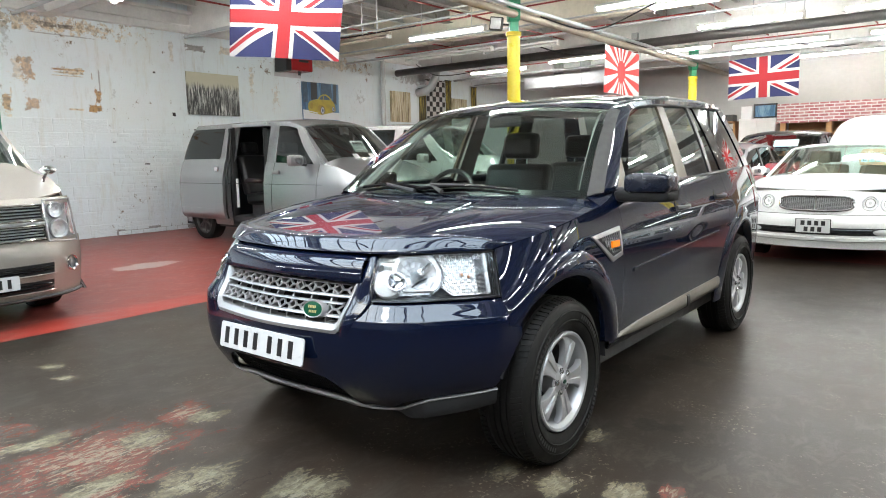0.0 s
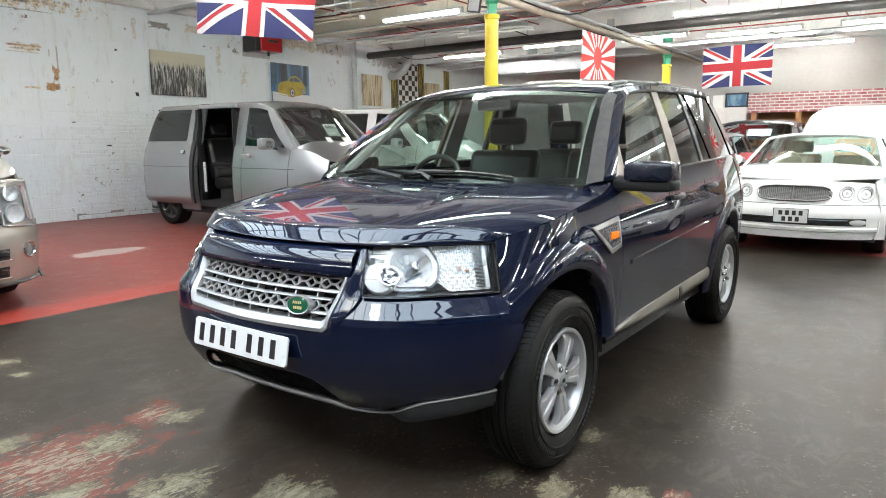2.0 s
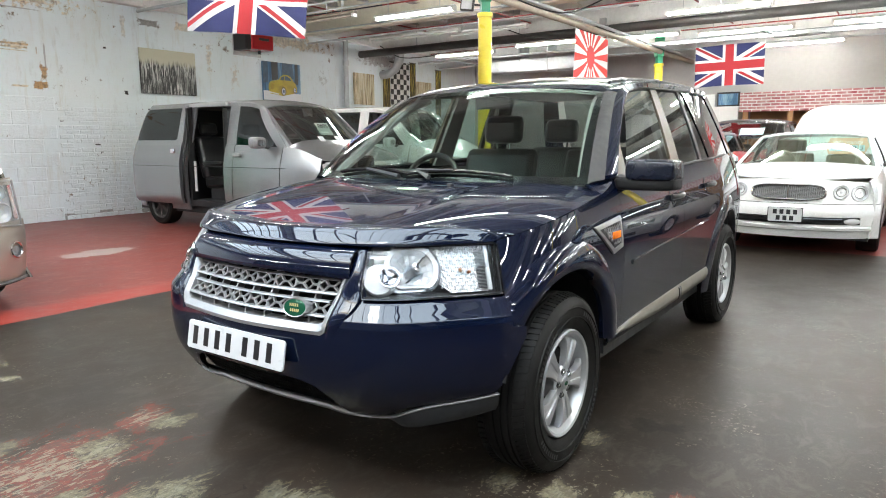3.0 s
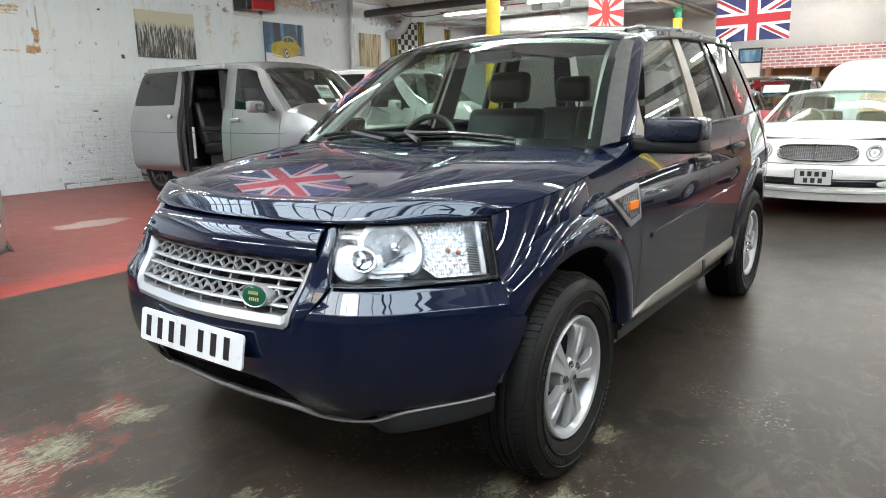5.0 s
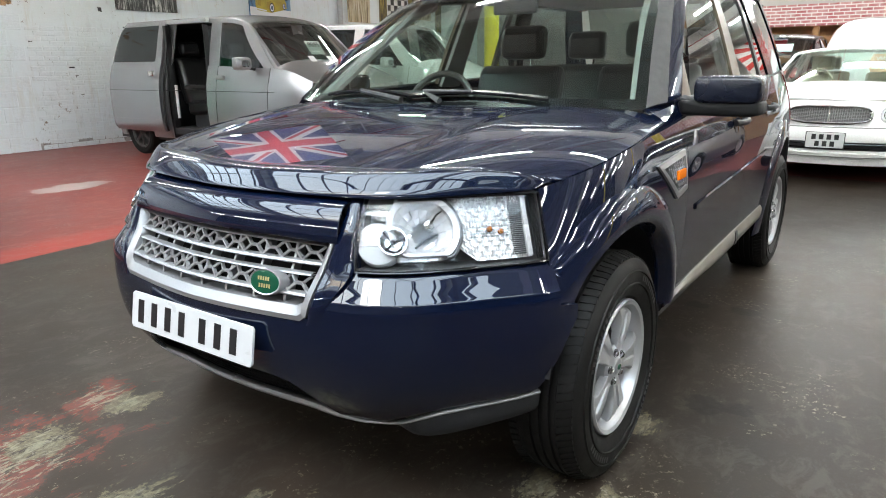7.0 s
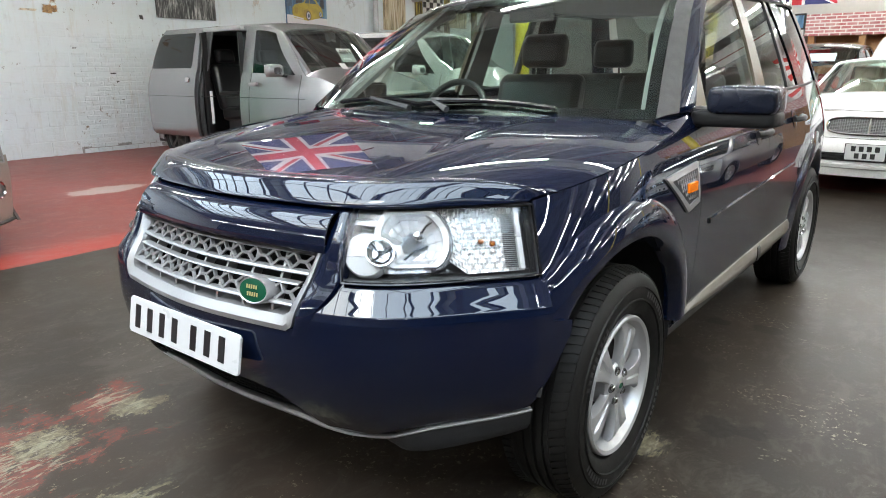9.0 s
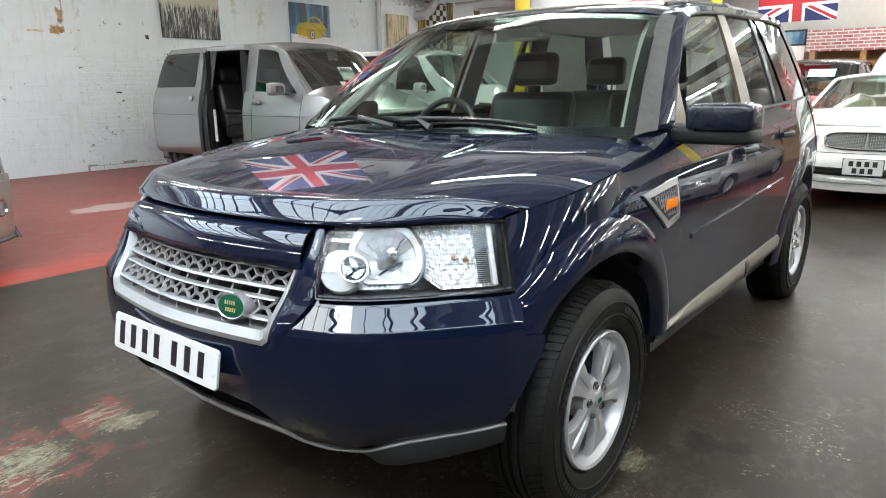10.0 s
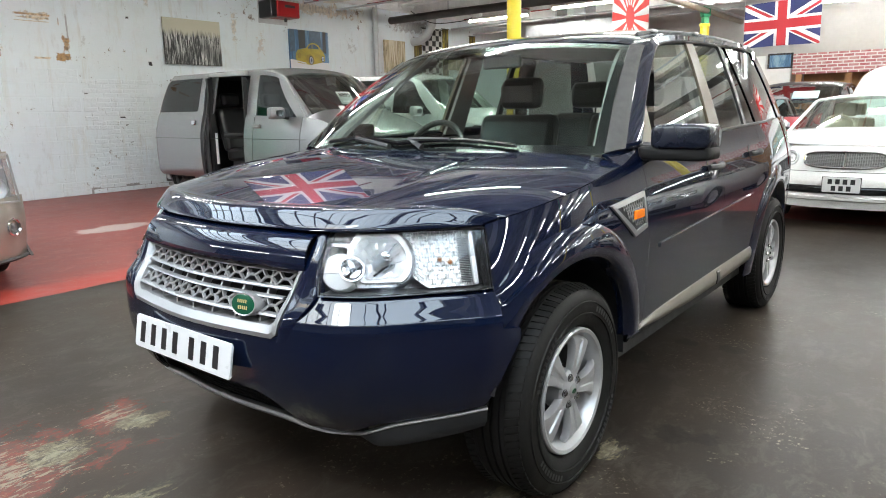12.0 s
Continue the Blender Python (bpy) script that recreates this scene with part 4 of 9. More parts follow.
    for k in range(5):
        a = math.radians(72 * k + 30)
        c, s = 0.047 * math.cos(a), 0.047 * math.sin(a)
        nut = Mesh().lathe([(0.0, 0.045), (0.0075, 0.045), (0.009, 0.042), (0.009, 0.028)], lambda p, q, h, c=c, s=s: at(p + c, q + s, h), 6)
        well = Mesh().lathe([(0.011, 0.0365), (0.0135, 0.0385), (0.0135, 0.030)], lambda p, q, h, c=c, s=s: at(p + c, q + s, h), 14)
        part("wheel_nut", nut, M["chrome"], rim, smooth=20)
        part("nut_well", well, M["pipe_dark"], rim)
    # disc and plate are black, putting the shade of the spoke gaps into colour
    disc = Mesh().lathe([(0.0, -0.035), (0.15, -0.035), (0.15, -0.055), (0.0, -0.055)], at, 40)
    part("brake_disc", disc, M["matt_black"], w, "brake disc coloured black so the spoke gaps look dark")
    back = Mesh().lathe([(0.0, -0.062), (0.183, -0.062), (0.183, -0.09), (0.0, -0.09)], at, 32)
    part("back_plate", back, M["black"], w)
    return w


def build_suv():
    suv = thing("suv", "dark navy blue metallic suv with silver grille and clean alloy wheels", "car")
    navy = M["navy"]
    # front bumper skin, round both corners, cut back over the lower intake
    def bumper_low(x):
        return curve_at([(0.0, 0.487), (0.30, 0.470), (0.40, 0.410), (0.45, 0.358), (0.50, 0.350), (0.60, 0.355), (0.645, 0.378), (0.69, 0.398), (0.80, 0.412), (0.893, 0.432)], abs(x))
    LEDGE = ((0.700, 0.010), (0.7025, 0.0105), (0.705, 0.0125), (0.709, 0.016), (0.722, 0.0265), (0.736, 0.038), (0.750, 0.0495), (0.762, 0.059), (0.766, 0.064))
    def end_x(z):
        """Half width at which the bumper stops: the wheel arch, or the wing above it."""
        if z > 0.658:
            return 0.874
        ya = AX_F - math.sqrt(max(0.0, (ARCH - 0.014) ** 2 - (z - HUB_Z) ** 2))
        best = 0.893
        while best > 0.80 and front(best, z, curve_at(RAKE, z))[1] > ya:
            best -= 0.001
        return best
    cols = [-p for p in reversed(steps(0.0, 1.0, 60))][:-1] + steps(0.0, 1.0, 60)
    verts, faces, seen = [], [], {}
    def vert(i, k):
        if (i, k) not in seen:
            seen[i, k] = len(verts)
            lo = bumper_low(cols[i] * 0.893)
            if k <= 14:
                z = lo + (0.655 - lo) * k / 14
                r = curve_at(RAKE, z)
            elif k <= 19:
                z = 0.655 + 0.045 * (k - 14) / 5
                r = curve_at(RAKE, z)
            else:
                z, r = LEDGE[k - 19]
            verts.append(front(cols[i] * end_x(z), z, r))
        return seen[i, k]
    for i in range(len(cols) - 1):
        for k in range(27):
            edge = 0.40 if k < 19 else 0.425 + 0.035 * (k - 19) / 8
            if k < 14 or min(abs(cols[i]), abs(cols[i + 1])) * 0.866 > edge:
                faces.append((vert(i, k), vert(i + 1, k), vert(i + 1, k + 1), vert(i, k + 1)))
    part("front_bumper", Mesh().add(verts, faces), navy, suv, "navy front bumper with a ledge under each headlamp", smooth=60, thick=0.008, inside=SUV_IN)
    # corner pieces below it, ending in a rising lower edge
    for sg in (1, -1):
        # grey line and textured black valance under it
        rows, low = [], []
        for x in steps(0.0, 0.858, 60):
            hi = curve_at([(0.0, 0.374), (0.30, 0.364), (0.40, 0.353), (0.50, 0.347), (0.60, 0.352), (0.645, 0.376), (0.69, 0.396), (0.80, 0.410), (0.893, 0.430)], x)
            w = curve_at([(0.0, 0.020), (0.36, 0.020), (0.46, 0.010), (0.52, 0.006), (0.87, 0.006)], x)
            rk = curve_at([(0.0, 0.112), (0.40, 0.112), (0.50, curve_at(RAKE, hi)), (0.90, curve_at(RAKE, hi))], x)
            p = curve_at([(0.0, 1.0), (0.42, 1.0), (0.54, 0.35), (0.90, 0.25)], x)
            rows.append([front(sg * x, hi + 0.002, rk + 0.010), front(sg * x, hi, rk - 0.008 * p), front(sg * x, hi - w * 0.4, rk - 0.012 * p), front(sg * x, hi - w, rk - 0.002)])
            deep = curve_at([(0.0, 0.30), (0.56, 0.34), (0.64, 0.85), (0.70, 1.0), (0.87, 0.9)], x)
            low.append([front(sg * x, hi - w, rk + 0.001), front(sg * x, hi - w - 0.045 * deep, rk + 0.004 + 0.05 * (1 - deep)), front(sg * x, hi - w - 0.07 * deep, rk + 0.02 + 0.08 * (1 - deep)), front(sg * x, hi - w - 0.078 * deep, rk + 0.06 + 0.10 * (1 - deep))])
        part("lower_lip", Mesh().grid(rows), M["trim_grey"], suv, "satin grey strip along the lower bumper", 30, thick=0.003, inside=SUV_IN)
        part("valance", Mesh().grid(low), M["valance"], suv, thick=0.006, inside=SUV_IN)
    # lower intake with horizontal slats
    back = Mesh().grid([[front(x, z, 0.075 + 0.72 * (0.488 - z)) for z in (0.345, 0.43, 0.51)] for x in steps(-0.52, 0.52, 30)])
    intake = part("lower_intake", back, M["matt_black"], suv, "black mesh intake below the number plate", inside=SUV_IN)
    for i in range(7):
        z = 0.372 + 0.0165 * i
        wide = curve_at([(0.38, 0.45), (0.44, 0.40), (0.49, 0.34)], z)
        sl = Mesh().grid([[front(x, z, 0.040 + 0.72 * (0.488 - z)), front(x, z + 0.003, 0.037 + 0.72 * (0.488 - z)), front(x, z + 0.004, 0.065 + 0.72 * (0.488 - z))] for x in steps(-wide, wide, 30)])
        part("slat", sl, M["matt_black"], intake, thick=0.002)
    mesh = Mesh()
    for k in range(72):
        x = -0.43 + 0.86 * k / 71
        mesh.cyl(front(x, 0.362, 0.135), front(x + 0.008, 0.484, 0.046), 0.002, n=4)
    part("mesh_wire", mesh, M["matt_black"], intake, kind="stuff")
    # ledge below each headlamp and the shoulder beside the grille
    for sg in (1, -1):
        rows = []
        for z in steps(0.640, 0.934, 22):
            a = curve_at([(0.640, 0.378), (0.70, 0.396), (0.80, 0.421), (0.845, 0.432), (0.934, 0.446)], z)
            b = curve_at([(0.640, 0.425), (0.70, 0.455), (0.76, 0.496), (0.80, 0.492), (0.934, 0.486)], z)
            base = curve_at(RAKE, z)
            k = min(1.0, max(0.0, (z - 0.655) / 0.08))
            k = k * k * (3 - 2 * k)
            lift = -0.0025 - 0.005 * k
            rows.append([front(sg * a, z, base + 0.030), front(sg * (a + 0.003), z, base + lift + 0.004), front(sg * (a + 0.008), z, base + lift), front(sg * (a + b) / 2, z, base + lift),
                         front(sg * (b - 0.010), z, base + lift * (0.4 + 0.6 * k) + 0.001), front(sg * b, z, base + 0.001 + 0.006 * k), front(sg * (b + 0.002), z, base + 0.012 + 0.024 * k)])
        part("grille_shoulder", Mesh().grid(rows), navy, suv, smooth=50, thick=0.004, inside=SUV_IN)
    # painted header over the grille
    rows = []
    for x in steps(-0.440, 0.440, 30):
        drop = 0.008 * (abs(x) / 0.44) ** 2
        rows.append([front(x, z - drop * (z < 0.85), r) for z, r in ((0.838, 0.14), (0.836, 0.084), (0.838, 0.076), (0.843, 0.074), (0.856, 0.0765), (0.870, 0.081), (0.884, 0.0875), (0.897, 0.096), (0.908, 0.106), (0.917, 0.119), (0.923, 0.137), (0.927, 0.20))])
    part("grille_header", Mesh().grid(rows), navy, suv, thick=0.004, inside=SUV_IN)
    # grille
    def along(pts, t):
        n = len(pts) - 1
        u = min(t * n, n - 1e-6)
        return lerp(pts[int(u)], pts[int(u) + 1], u - int(u))
    gr = new("grille")
    gr.parent = suv
    gr["label"] = "silver painted radiator grille with diamond mesh"
    rim = Mesh()
    outer, inner, back = [], [], []
    loop = [(-0.428, 0.838), (-0.384, 0.662), (-0.366, 0.648), (0.0, 0.646), (0.366, 0.648), (0.384, 0.662), (0.428, 0.838)]
    hole = [(-0.410, 0.838), (-0.369, 0.692), (-0.352, 0.682), (0.0, 0.680), (0.352, 0.682), (0.369, 0.692), (0.410, 0.838)]
    for k in range(61):
        o, i = along(loop, k / 60), along(hole, k / 60)
        ro, ri = curve_at(RAKE, o[1]), curve_at(RAKE, i[1])
        outer.append(front(o[0], o[1], ro + 0.02))
        inner.append([front(o[0], o[1], ro - 0.002), front((o[0] * 0.6 + i[0] * 0.4), (o[1] * 0.6 + i[1] * 0.4), ri - 0.006), front(i[0], i[1], ri + 0.010), front(i[0], i[1], ri + 0.06)])
    rim.grid([[a, *b] for a, b in zip(outer, inner)])
    part("grille_frame", rim, M["silver_plastic"], gr, "silver grille surround with a deep lower lip", smooth=45)
    part("grille_back", Mesh().grid([[front(x, z, 0.14) for z in (0.64, 0.74, 0.85)] for x in steps(-0.40, 0.40, 16)]), M["matt_black"], gr)
    for lo, hi in ((0.780, 0.817), (0.711, 0.747)):
        half = 0.396 if hi > 0.8 else 0.372
        band = Mesh()
        for z0, z1 in ((lo - 0.009, lo), (hi, hi + 0.006)):
            rows = []
            for x in steps(-half, half, 36):
                r = curve_at(RAKE, z0)
                rows.append([front(x, z0, r + 0.034), front(x, z0, r + 0.014), front(x, (z0 + z1) / 2, r + 0.010), front(x, z1, r + 0.014), front(x, z1, r + 0.034)])
            band.grid(rows)
        n = 12
        for k in range(n):
            xa = -half + 2 * half * k / n
            w = 2 * half / n
            cells = (((xa, lo), (xa + 0.30 * w, (lo + hi) / 2)), ((xa, hi), (xa + 0.30 * w, (lo + hi) / 2)), ((xa + 0.30 * w, (lo + hi) / 2), (xa + 0.62 * w, (lo + hi) / 2)),
                     ((xa + 0.62 * w, (lo + hi) / 2), (xa + w, lo)), ((xa + 0.62 * w, (lo + hi) / 2), (xa + w, hi)))
            for (x0, z0), (x1, z1) in cells:
                d = Vector((x1 - x0, z1 - z0)).normalized().orthogonal() * 0.0031
                rows = []
                for x, z in ((x0, z0), (x1, z1)):
                    r = curve_at(RAKE, z)
                    rows.append([front(x - d.x, z - d.y, r + 0.026), front(x - d.x, z - d.y, r + 0.016), front(x + d.x, z + d.y, r + 0.016), front(x + d.x, z + d.y, r + 0.026)])
                band.grid(rows)
        part("grille_band", band, M["silver_plastic"], gr, smooth=20)
    for k in range(7):
        x = -0.30 + 0.10 * k
        rib = Mesh()
        rib.grid([[front(x + d, z, curve_at(RAKE, z) + r) for d, r in ((-0.005, 0.06), (-0.004, 0.026), (0.004, 0.026), (0.005, 0.06))] for z in steps(0.67, 0.836, 8)])
        part("grille_rib", rib, M["silver_plastic"], gr)
    bx, bz = 0.255, 0.728
    cpt = Vector(front(bx, bz, curve_at(RAKE, bz) - 0.004))
    _, n2 = plan_of(bx)
    out = Vector((-n2.x, -n2.y, 0.25)).normalized()
    ax = Vector((0, 0, 1)).cross(out).normalized()
    up = out.cross(ax)
    def oval(a, b, h):
        return cpt + ax * a * 1.55 + up * b + out * h
    bd = part("badge", Mesh().lathe([(0.0335, -0.03), (0.0335, 0.004), (0.032, 0.008), (0.029, 0.006)], oval, 40), M["silver_plastic"], gr, "oval badge with green enamel and a silver rim")
    part("badge_field", Mesh().lathe([(0.0, 0.0085), (0.018, 0.008), (0.029, 0.006)], oval, 40), M["badge_green"], bd)
    bars = Mesh()
    for a0, a1, b0 in ((-0.013, 0.012, 0.004), (-0.010, 0.015, -0.014)):
        n = 5
        for k in range(n):
            a = a0 + (a1 - a0) * k / n
            bars.add([oval(a + da, b0 + db, 0.0092) for da, db in ((0, 0), (0.0034, 0), (0.0034, 0.010), (0, 0.010))], [(0, 1, 2, 3)])
    part("badge_print", bars, M["gold_print"], bd, smooth=0)
    # bonnet
    rows = []
    nose = [(0.0, 0.010, 0.9425), (0.06, -0.002, 0.947), (0.12, -0.004, 0.956), (0.2, 0.006, 0.967), (0.3, 0.024, 0.978)]
    XW = [i / 40 for i in range(-40, 41)]
    def ease(a, b, v):
        t = min(1.0, max(0.0, (v - a) / (b - a)))
        return t * t * (3 - 2 * t)
    def bonnet_z(u, y, ye=None):
        a = abs(u)
        zc = 1.083 + 0.1045 * y - 0.09 * y * y
        ze = shut(y if ye is None else ye) + 0.001
        z = ze + (zc - ze) * (1 - 0.35 * a * a - 0.65 * a ** 6)
        # the outer thirds stand a little proud of the middle, from a crease on
        return z + 0.006 * ease(0.50, 0.58, a) * (1 - ease(0.85, 1.0, a)) * ease(-0.62, 0.0, y)
    FS = [0, 0.012, 0.025, 0.04, 0.055, 0.07, 0.09, 0.11, 0.14, 0.17, 0.2] + steps(0.24, 1.0, 26)
    for f in FS:
        row = []
        for u in XW:
            a = abs(u)
            x0, y0, _ = front(a * 0.870, 0.945, 0.136 - 0.016 * a ** 4)
            y_back = 0.43 - 0.20 * (1 - a * a)
            y = y0 + (y_back - y0) * f
            xe0, ye0, _ = front(0.870, 0.945, 0.120)
            ye = ye0 + (0.43 - ye0) * f
            lin = xe0 + (0.835 - xe0) * f
            x = x0 + (a * 0.835 - x0) * f + (side_x(ye, shut(ye)) - 0.006 - lin) * a ** 3
            row.append([x if u >= 0 else -x, y, bonnet_z(a, y, ye)])
        rows.append(row)
    # the front edge turns down in a rounded lip
    LIP = ((0.0, 0.0), (0.002, 0.07), (0.006, 0.17), (0.014, 0.37), (0.024, 0.60), (0.034, 0.80), (0.040, 0.89), (0.047, 0.945), (0.056, 0.975), (0.072, 0.992))
    OUTER_LIP = ((0.0, 0.0), (0.001, 0.07), (0.003, 0.16), (0.013, 0.31), (0.026, 0.51), (0.039, 0.71), (0.050, 0.87), (0.057, 0.94), (0.064, 0.975), (0.074, 0.992))
    lip_rows = []
    for (d_in, h_in), (d_out, h_out) in zip(LIP, OUTER_LIP):
        row = []
        for u in XW:
            a = abs(u)
            x0, y0, _ = front(a * 0.870, 0.945, 0.136 - 0.016 * a ** 4)
            xe0, ye0, _ = front(0.870, 0.945, 0.120)
            low = 0.934 + 0.006 * a ** 4
            top = bonnet_z(a, y0 + 0.085, ye0 + 0.085)
            k = ease(0.28, 0.66, a)
            d, h = d_in + (d_out - d_in) * k, h_in + (h_out - h_in) * k
            f = d / max(0.2, 0.43 - y0)
            lin = xe0 + (0.835 - xe0) * f
            x = x0 + (a * 0.835 - x0) * f + (side_x(ye0 + d, shut(ye0 + d)) - 0.006 - lin) * a ** 3
            row.append((x if u >= 0 else -x, y0 + d, low + (top - low) * h))
        lip_rows.append(row)
    rows = lip_rows + [r for f, r in zip(FS, rows) if f >= 0.09]
    bn = part("bonnet", Mesh().grid(rows), navy, suv, "wide navy bonnet with twin raised creases", 50, thick=0.010, inside=SUV_IN)
    for sx in (-0.30, 0.28):
        jet = Mesh().box(sx - 0.012, sx + 0.012, 0.10, 0.125, bonnet_z(sx / 0.8, 0.11) - 0.004, bonnet_z(sx / 0.8, 0.11) + 0.012)
        part("washer_jet", jet, M["black"], bn, bevel=0.004)
    # front wings, doors, rear quarters
    wing = []
    for i in range(41):
        row = []
        for v in steps(0, 1, 48):
            y = -0.3 + 0.88 * i / 40
            for _ in range(6):
                z = 0.40 + (shut(y) - 0.40) * v
                y = lamp_edge(z)[1] + (0.5785 - lamp_edge(z)[1]) * i / 40
            row.append((side_x(y, z), y, z))
        wing.append(row)
    for sg in (1, -1):
        m = Mesh()
        index = {}
        for i in range(40):
            for k in range(48):
                quad = [(i, k), (i + 1, k), (i + 1, k + 1), (i, k + 1)]
                pts = [wing[a][b] for a, b in quad]
                if all(math.hypot(p[1] - AX_F, p[2] - HUB_Z) < ARCH + 0.03 for p in pts) or all(p[1] < AX_F and p[2] < 0.652 for p in pts):
                    continue
                for q, p in zip(quad, pts):
                    if q not in index:
                        index[q] = len(m.v)
                        m.v.append((sg * p[0], p[1], p[2]))
                m.f.append(tuple(index[q] for q in quad))
                m.m.append(0)
        part("front_wing", m, navy, suv, smooth=60, thick=0.008, inside=SUV_IN)
    arch_flare("wheel_arch_flare", suv, AX_F, 37.5, 172, 0.021, 24)
    arch_flare("wheel_arch_flare", suv, AX_R, -6, 186, 0.018)
    side_panel("front_door", suv, 0.581, 1.524, 0.44, belt)
    side_panel("rear_door", suv, 1.527, 2.303, 0.44, belt)
    side_panel("rear_quarter", suv, 2.306, 3.42, 0.40, belt, 30)
    for sg in (1, -1):
        # black strips added behind the door gaps, shading them as dark lines
        for yg, z0 in ((0.580, 0.45), (1.5255, 0.45), (2.3045, 0.60)):
            part("door_seal_gap_strip", Mesh().tube([(sg * (side_x(yg, z) - 0.007), yg, z) for z in steps(z0, belt(yg) - 0.01, 10)], 0.0045, 6), M["black"], suv)
        # rear bumper corner and tail
        rows = []
        for k in range(13):
            a = math.pi / 2 * k / 12
            cx, cy = 0.69, 3.42
            rows.append([(sg * (cx + (side_x(3.42, z) - cx) * math.cos(a)), cy + 0.20 * math.sin(a), z) for z in steps(0.40, 1.18, 12)])
        part("rear_corner", Mesh().grid(rows), navy, suv, thick=0.008, inside=SUV_IN)
        lamp = Mesh().grid([[(sg * (side_x(y, z) + 0.004), y, z) for z in steps(0.86, 1.15, 6)] for y in steps(3.27, 3.425, 6)])
        part("tail_lamp", lamp, M["tail_red"], suv, "dark red wraparound tail lamp", thick=0.01, inside=SUV_IN)
        # sill
        rows, under = [], []
        for y in steps(0.52, 2.19, 36):
            hi = curve_at([(0.52, 0.424), (0.60, 0.436), (0.70, 0.446), (0.82, 0.453), (1.18, 0.462), (1.48, 0.469), (2.19, 0.480)], y)
            lo = curve_at([(0.52, 0.420), (0.60, 0.413), (0.70, 0.406), (0.82, 0.400), (1.20, 0.388), (1.60, 0.392), (2.19, 0.402)], y)
            b = side_x(y, 0.46)
            rows.append([(sg * (b + d), y, z) for d, z in ((-0.006, hi + 0.003), (0.005, hi - 0.001), (0.010, hi - 0.30 * (hi - lo)), (0.009, hi - 0.65 * (hi - lo)), (0.003, lo))])
            under.append([(sg * (b + d), y, z) for d, z in ((0.003, lo), (-0.012, lo - 0.012), (-0.035, 0.362), (-0.10, 0.352))])
        part("sill_cover", Mesh().grid(rows), M["sill"], suv, "satin champagne grey sill cover", 30, thick=0.004, inside=SUV_IN)
        part("sill_underside", Mesh().grid(under), M["valance"], suv, thick=0.004, inside=SUV_IN)
        notch = Mesh().grid([[(sg * (side_x(y, 0.46) + d), y + k, z) for d, z, k in ((-0.004, 0.474, 0.0), (0.013, 0.452, 0.0), (0.013, 0.415, 0.012), (0.006, 0.386, 0.025))] for y in (1.50, 1.545)])
        part("sill_joint", notch, M["black"], suv, thick=0.004)
        # slim moulding along the doors
        rows = [[(sg * (side_x(y, z) + d), y, z) for z, d in ((c - 0.011, 0.0), (c - 0.008, 0.007), (c + 0.008, 0.007), (c + 0.011, 0.0))] for y in steps(0.69, 2.06, 20) for c in (0.728 + 0.055 * (y - 0.69) / 1.37,)]
        part("door_moulding", Mesh().grid(rows), navy, suv, smooth=30)
        for y0, y1 in ((1.30, 1.47), (2.02, 2.19)):
            z = 0.985 + 0.03 * (y0 - 1.3)
            hd = Mesh()
            pts = [(side_x(y0 + (y1 - y0) * t, z) + 0.012 + 0.026 * math.sin(math.pi * min(1, max(0, t))) ** 0.6, y0 + (y1 - y0) * t, z + 0.006 * t) for t in steps(0, 1, 10)]
            hd.tube([(sg * a, b, c) for a, b, c in pts], 0.015, 8)
            cup = Mesh().lathe([(0.0, 0.001), (0.04, 0.002), (0.047, 0.0015)], lambda a, b, h, y0=y0, z=z: (sg * (side_x(y0 + 0.05, z + b) + h), y0 + 0.05 + a, z + b), 20)
            h = part("door_handle", hd, M["handle_black"], suv, "matt black door handle")
            part("handle_cup", cup, navy, h)
        # side vent on the wing
        v_out = [(0.238, 0.934), (0.532, 0.957), (0.540, 0.822), (0.430, 0.802)]
        ve = new("wing_vent")
        ve.parent = suv
        ve["label"] = "silver wing vent with mesh and an amber side repeater"
        def vent_at(y, z, d):
            return (sg * (side_x(y, z) + d), y, z)
        fr = Mesh()
        cen = (0.445, 0.885)
        loop_o = [lerp(v_out[i], v_out[(i + 1) % 4], t) for i in range(4) for t in (0, 0.25, 0.5, 0.75)]
        rows = []
        for y, z in loop_o:
            yi, zi = cen[0] + (y - cen[0]) * 0.80, cen[1] + (z - cen[1]) * 0.74
            rows.append([vent_at(y, z, 0.0), vent_at(y, z, 0.008), vent_at(yi, zi, 0.010), vent_at(yi, zi, 0.003)])
        rows.append(rows[0])
        part("vent_frame", fr.grid(rows), M["silver_plastic"], ve, smooth=30)
        bk = Mesh().add([vent_at(cen[0] + (y - cen[0]) * 0.82, cen[1] + (z - cen[1]) * 0.76, 0.002) for y, z in v_out], [(0, 1, 2, 3)])
        part("vent_back", bk, M["black"], ve)
        wires = Mesh()
        for k in range(14):
            y = 0.27 + 0.02 * k
            for s in (-1, 1):
                pts = []
                for t in steps(0, 1, 6):
                    z = 0.842 + 0.095 * t
                    yy = y + s * 0.055 * (t - 0.5)
                    lo_y = 0.280 + (0.935 - z) * 1.55
                    if lo_y < yy < 0.515:
                        pts.append(vent_at(yy, z, 0.005))
                if len(pts) > 1:
                    wires.tube(pts, 0.0018, 4)
        part("vent_mesh", wires, M["silver_plastic"], ve, kind="stuff")
        am = Mesh().box(0.415, 0.498, 0, 0.010, 0.866, 0.897)
        am.v = [vent_at(a + (c - 0.862) * 0.2, c, 0.004 + b) for a, b, c in am.v]
        part("side_repeater", am, M["amber"], ve, "orange side repeater lens", bevel=0.003)
        # headlamp
        build_headlamp(suv, sg)
        # door mirror
        mr = new("door_mirror")
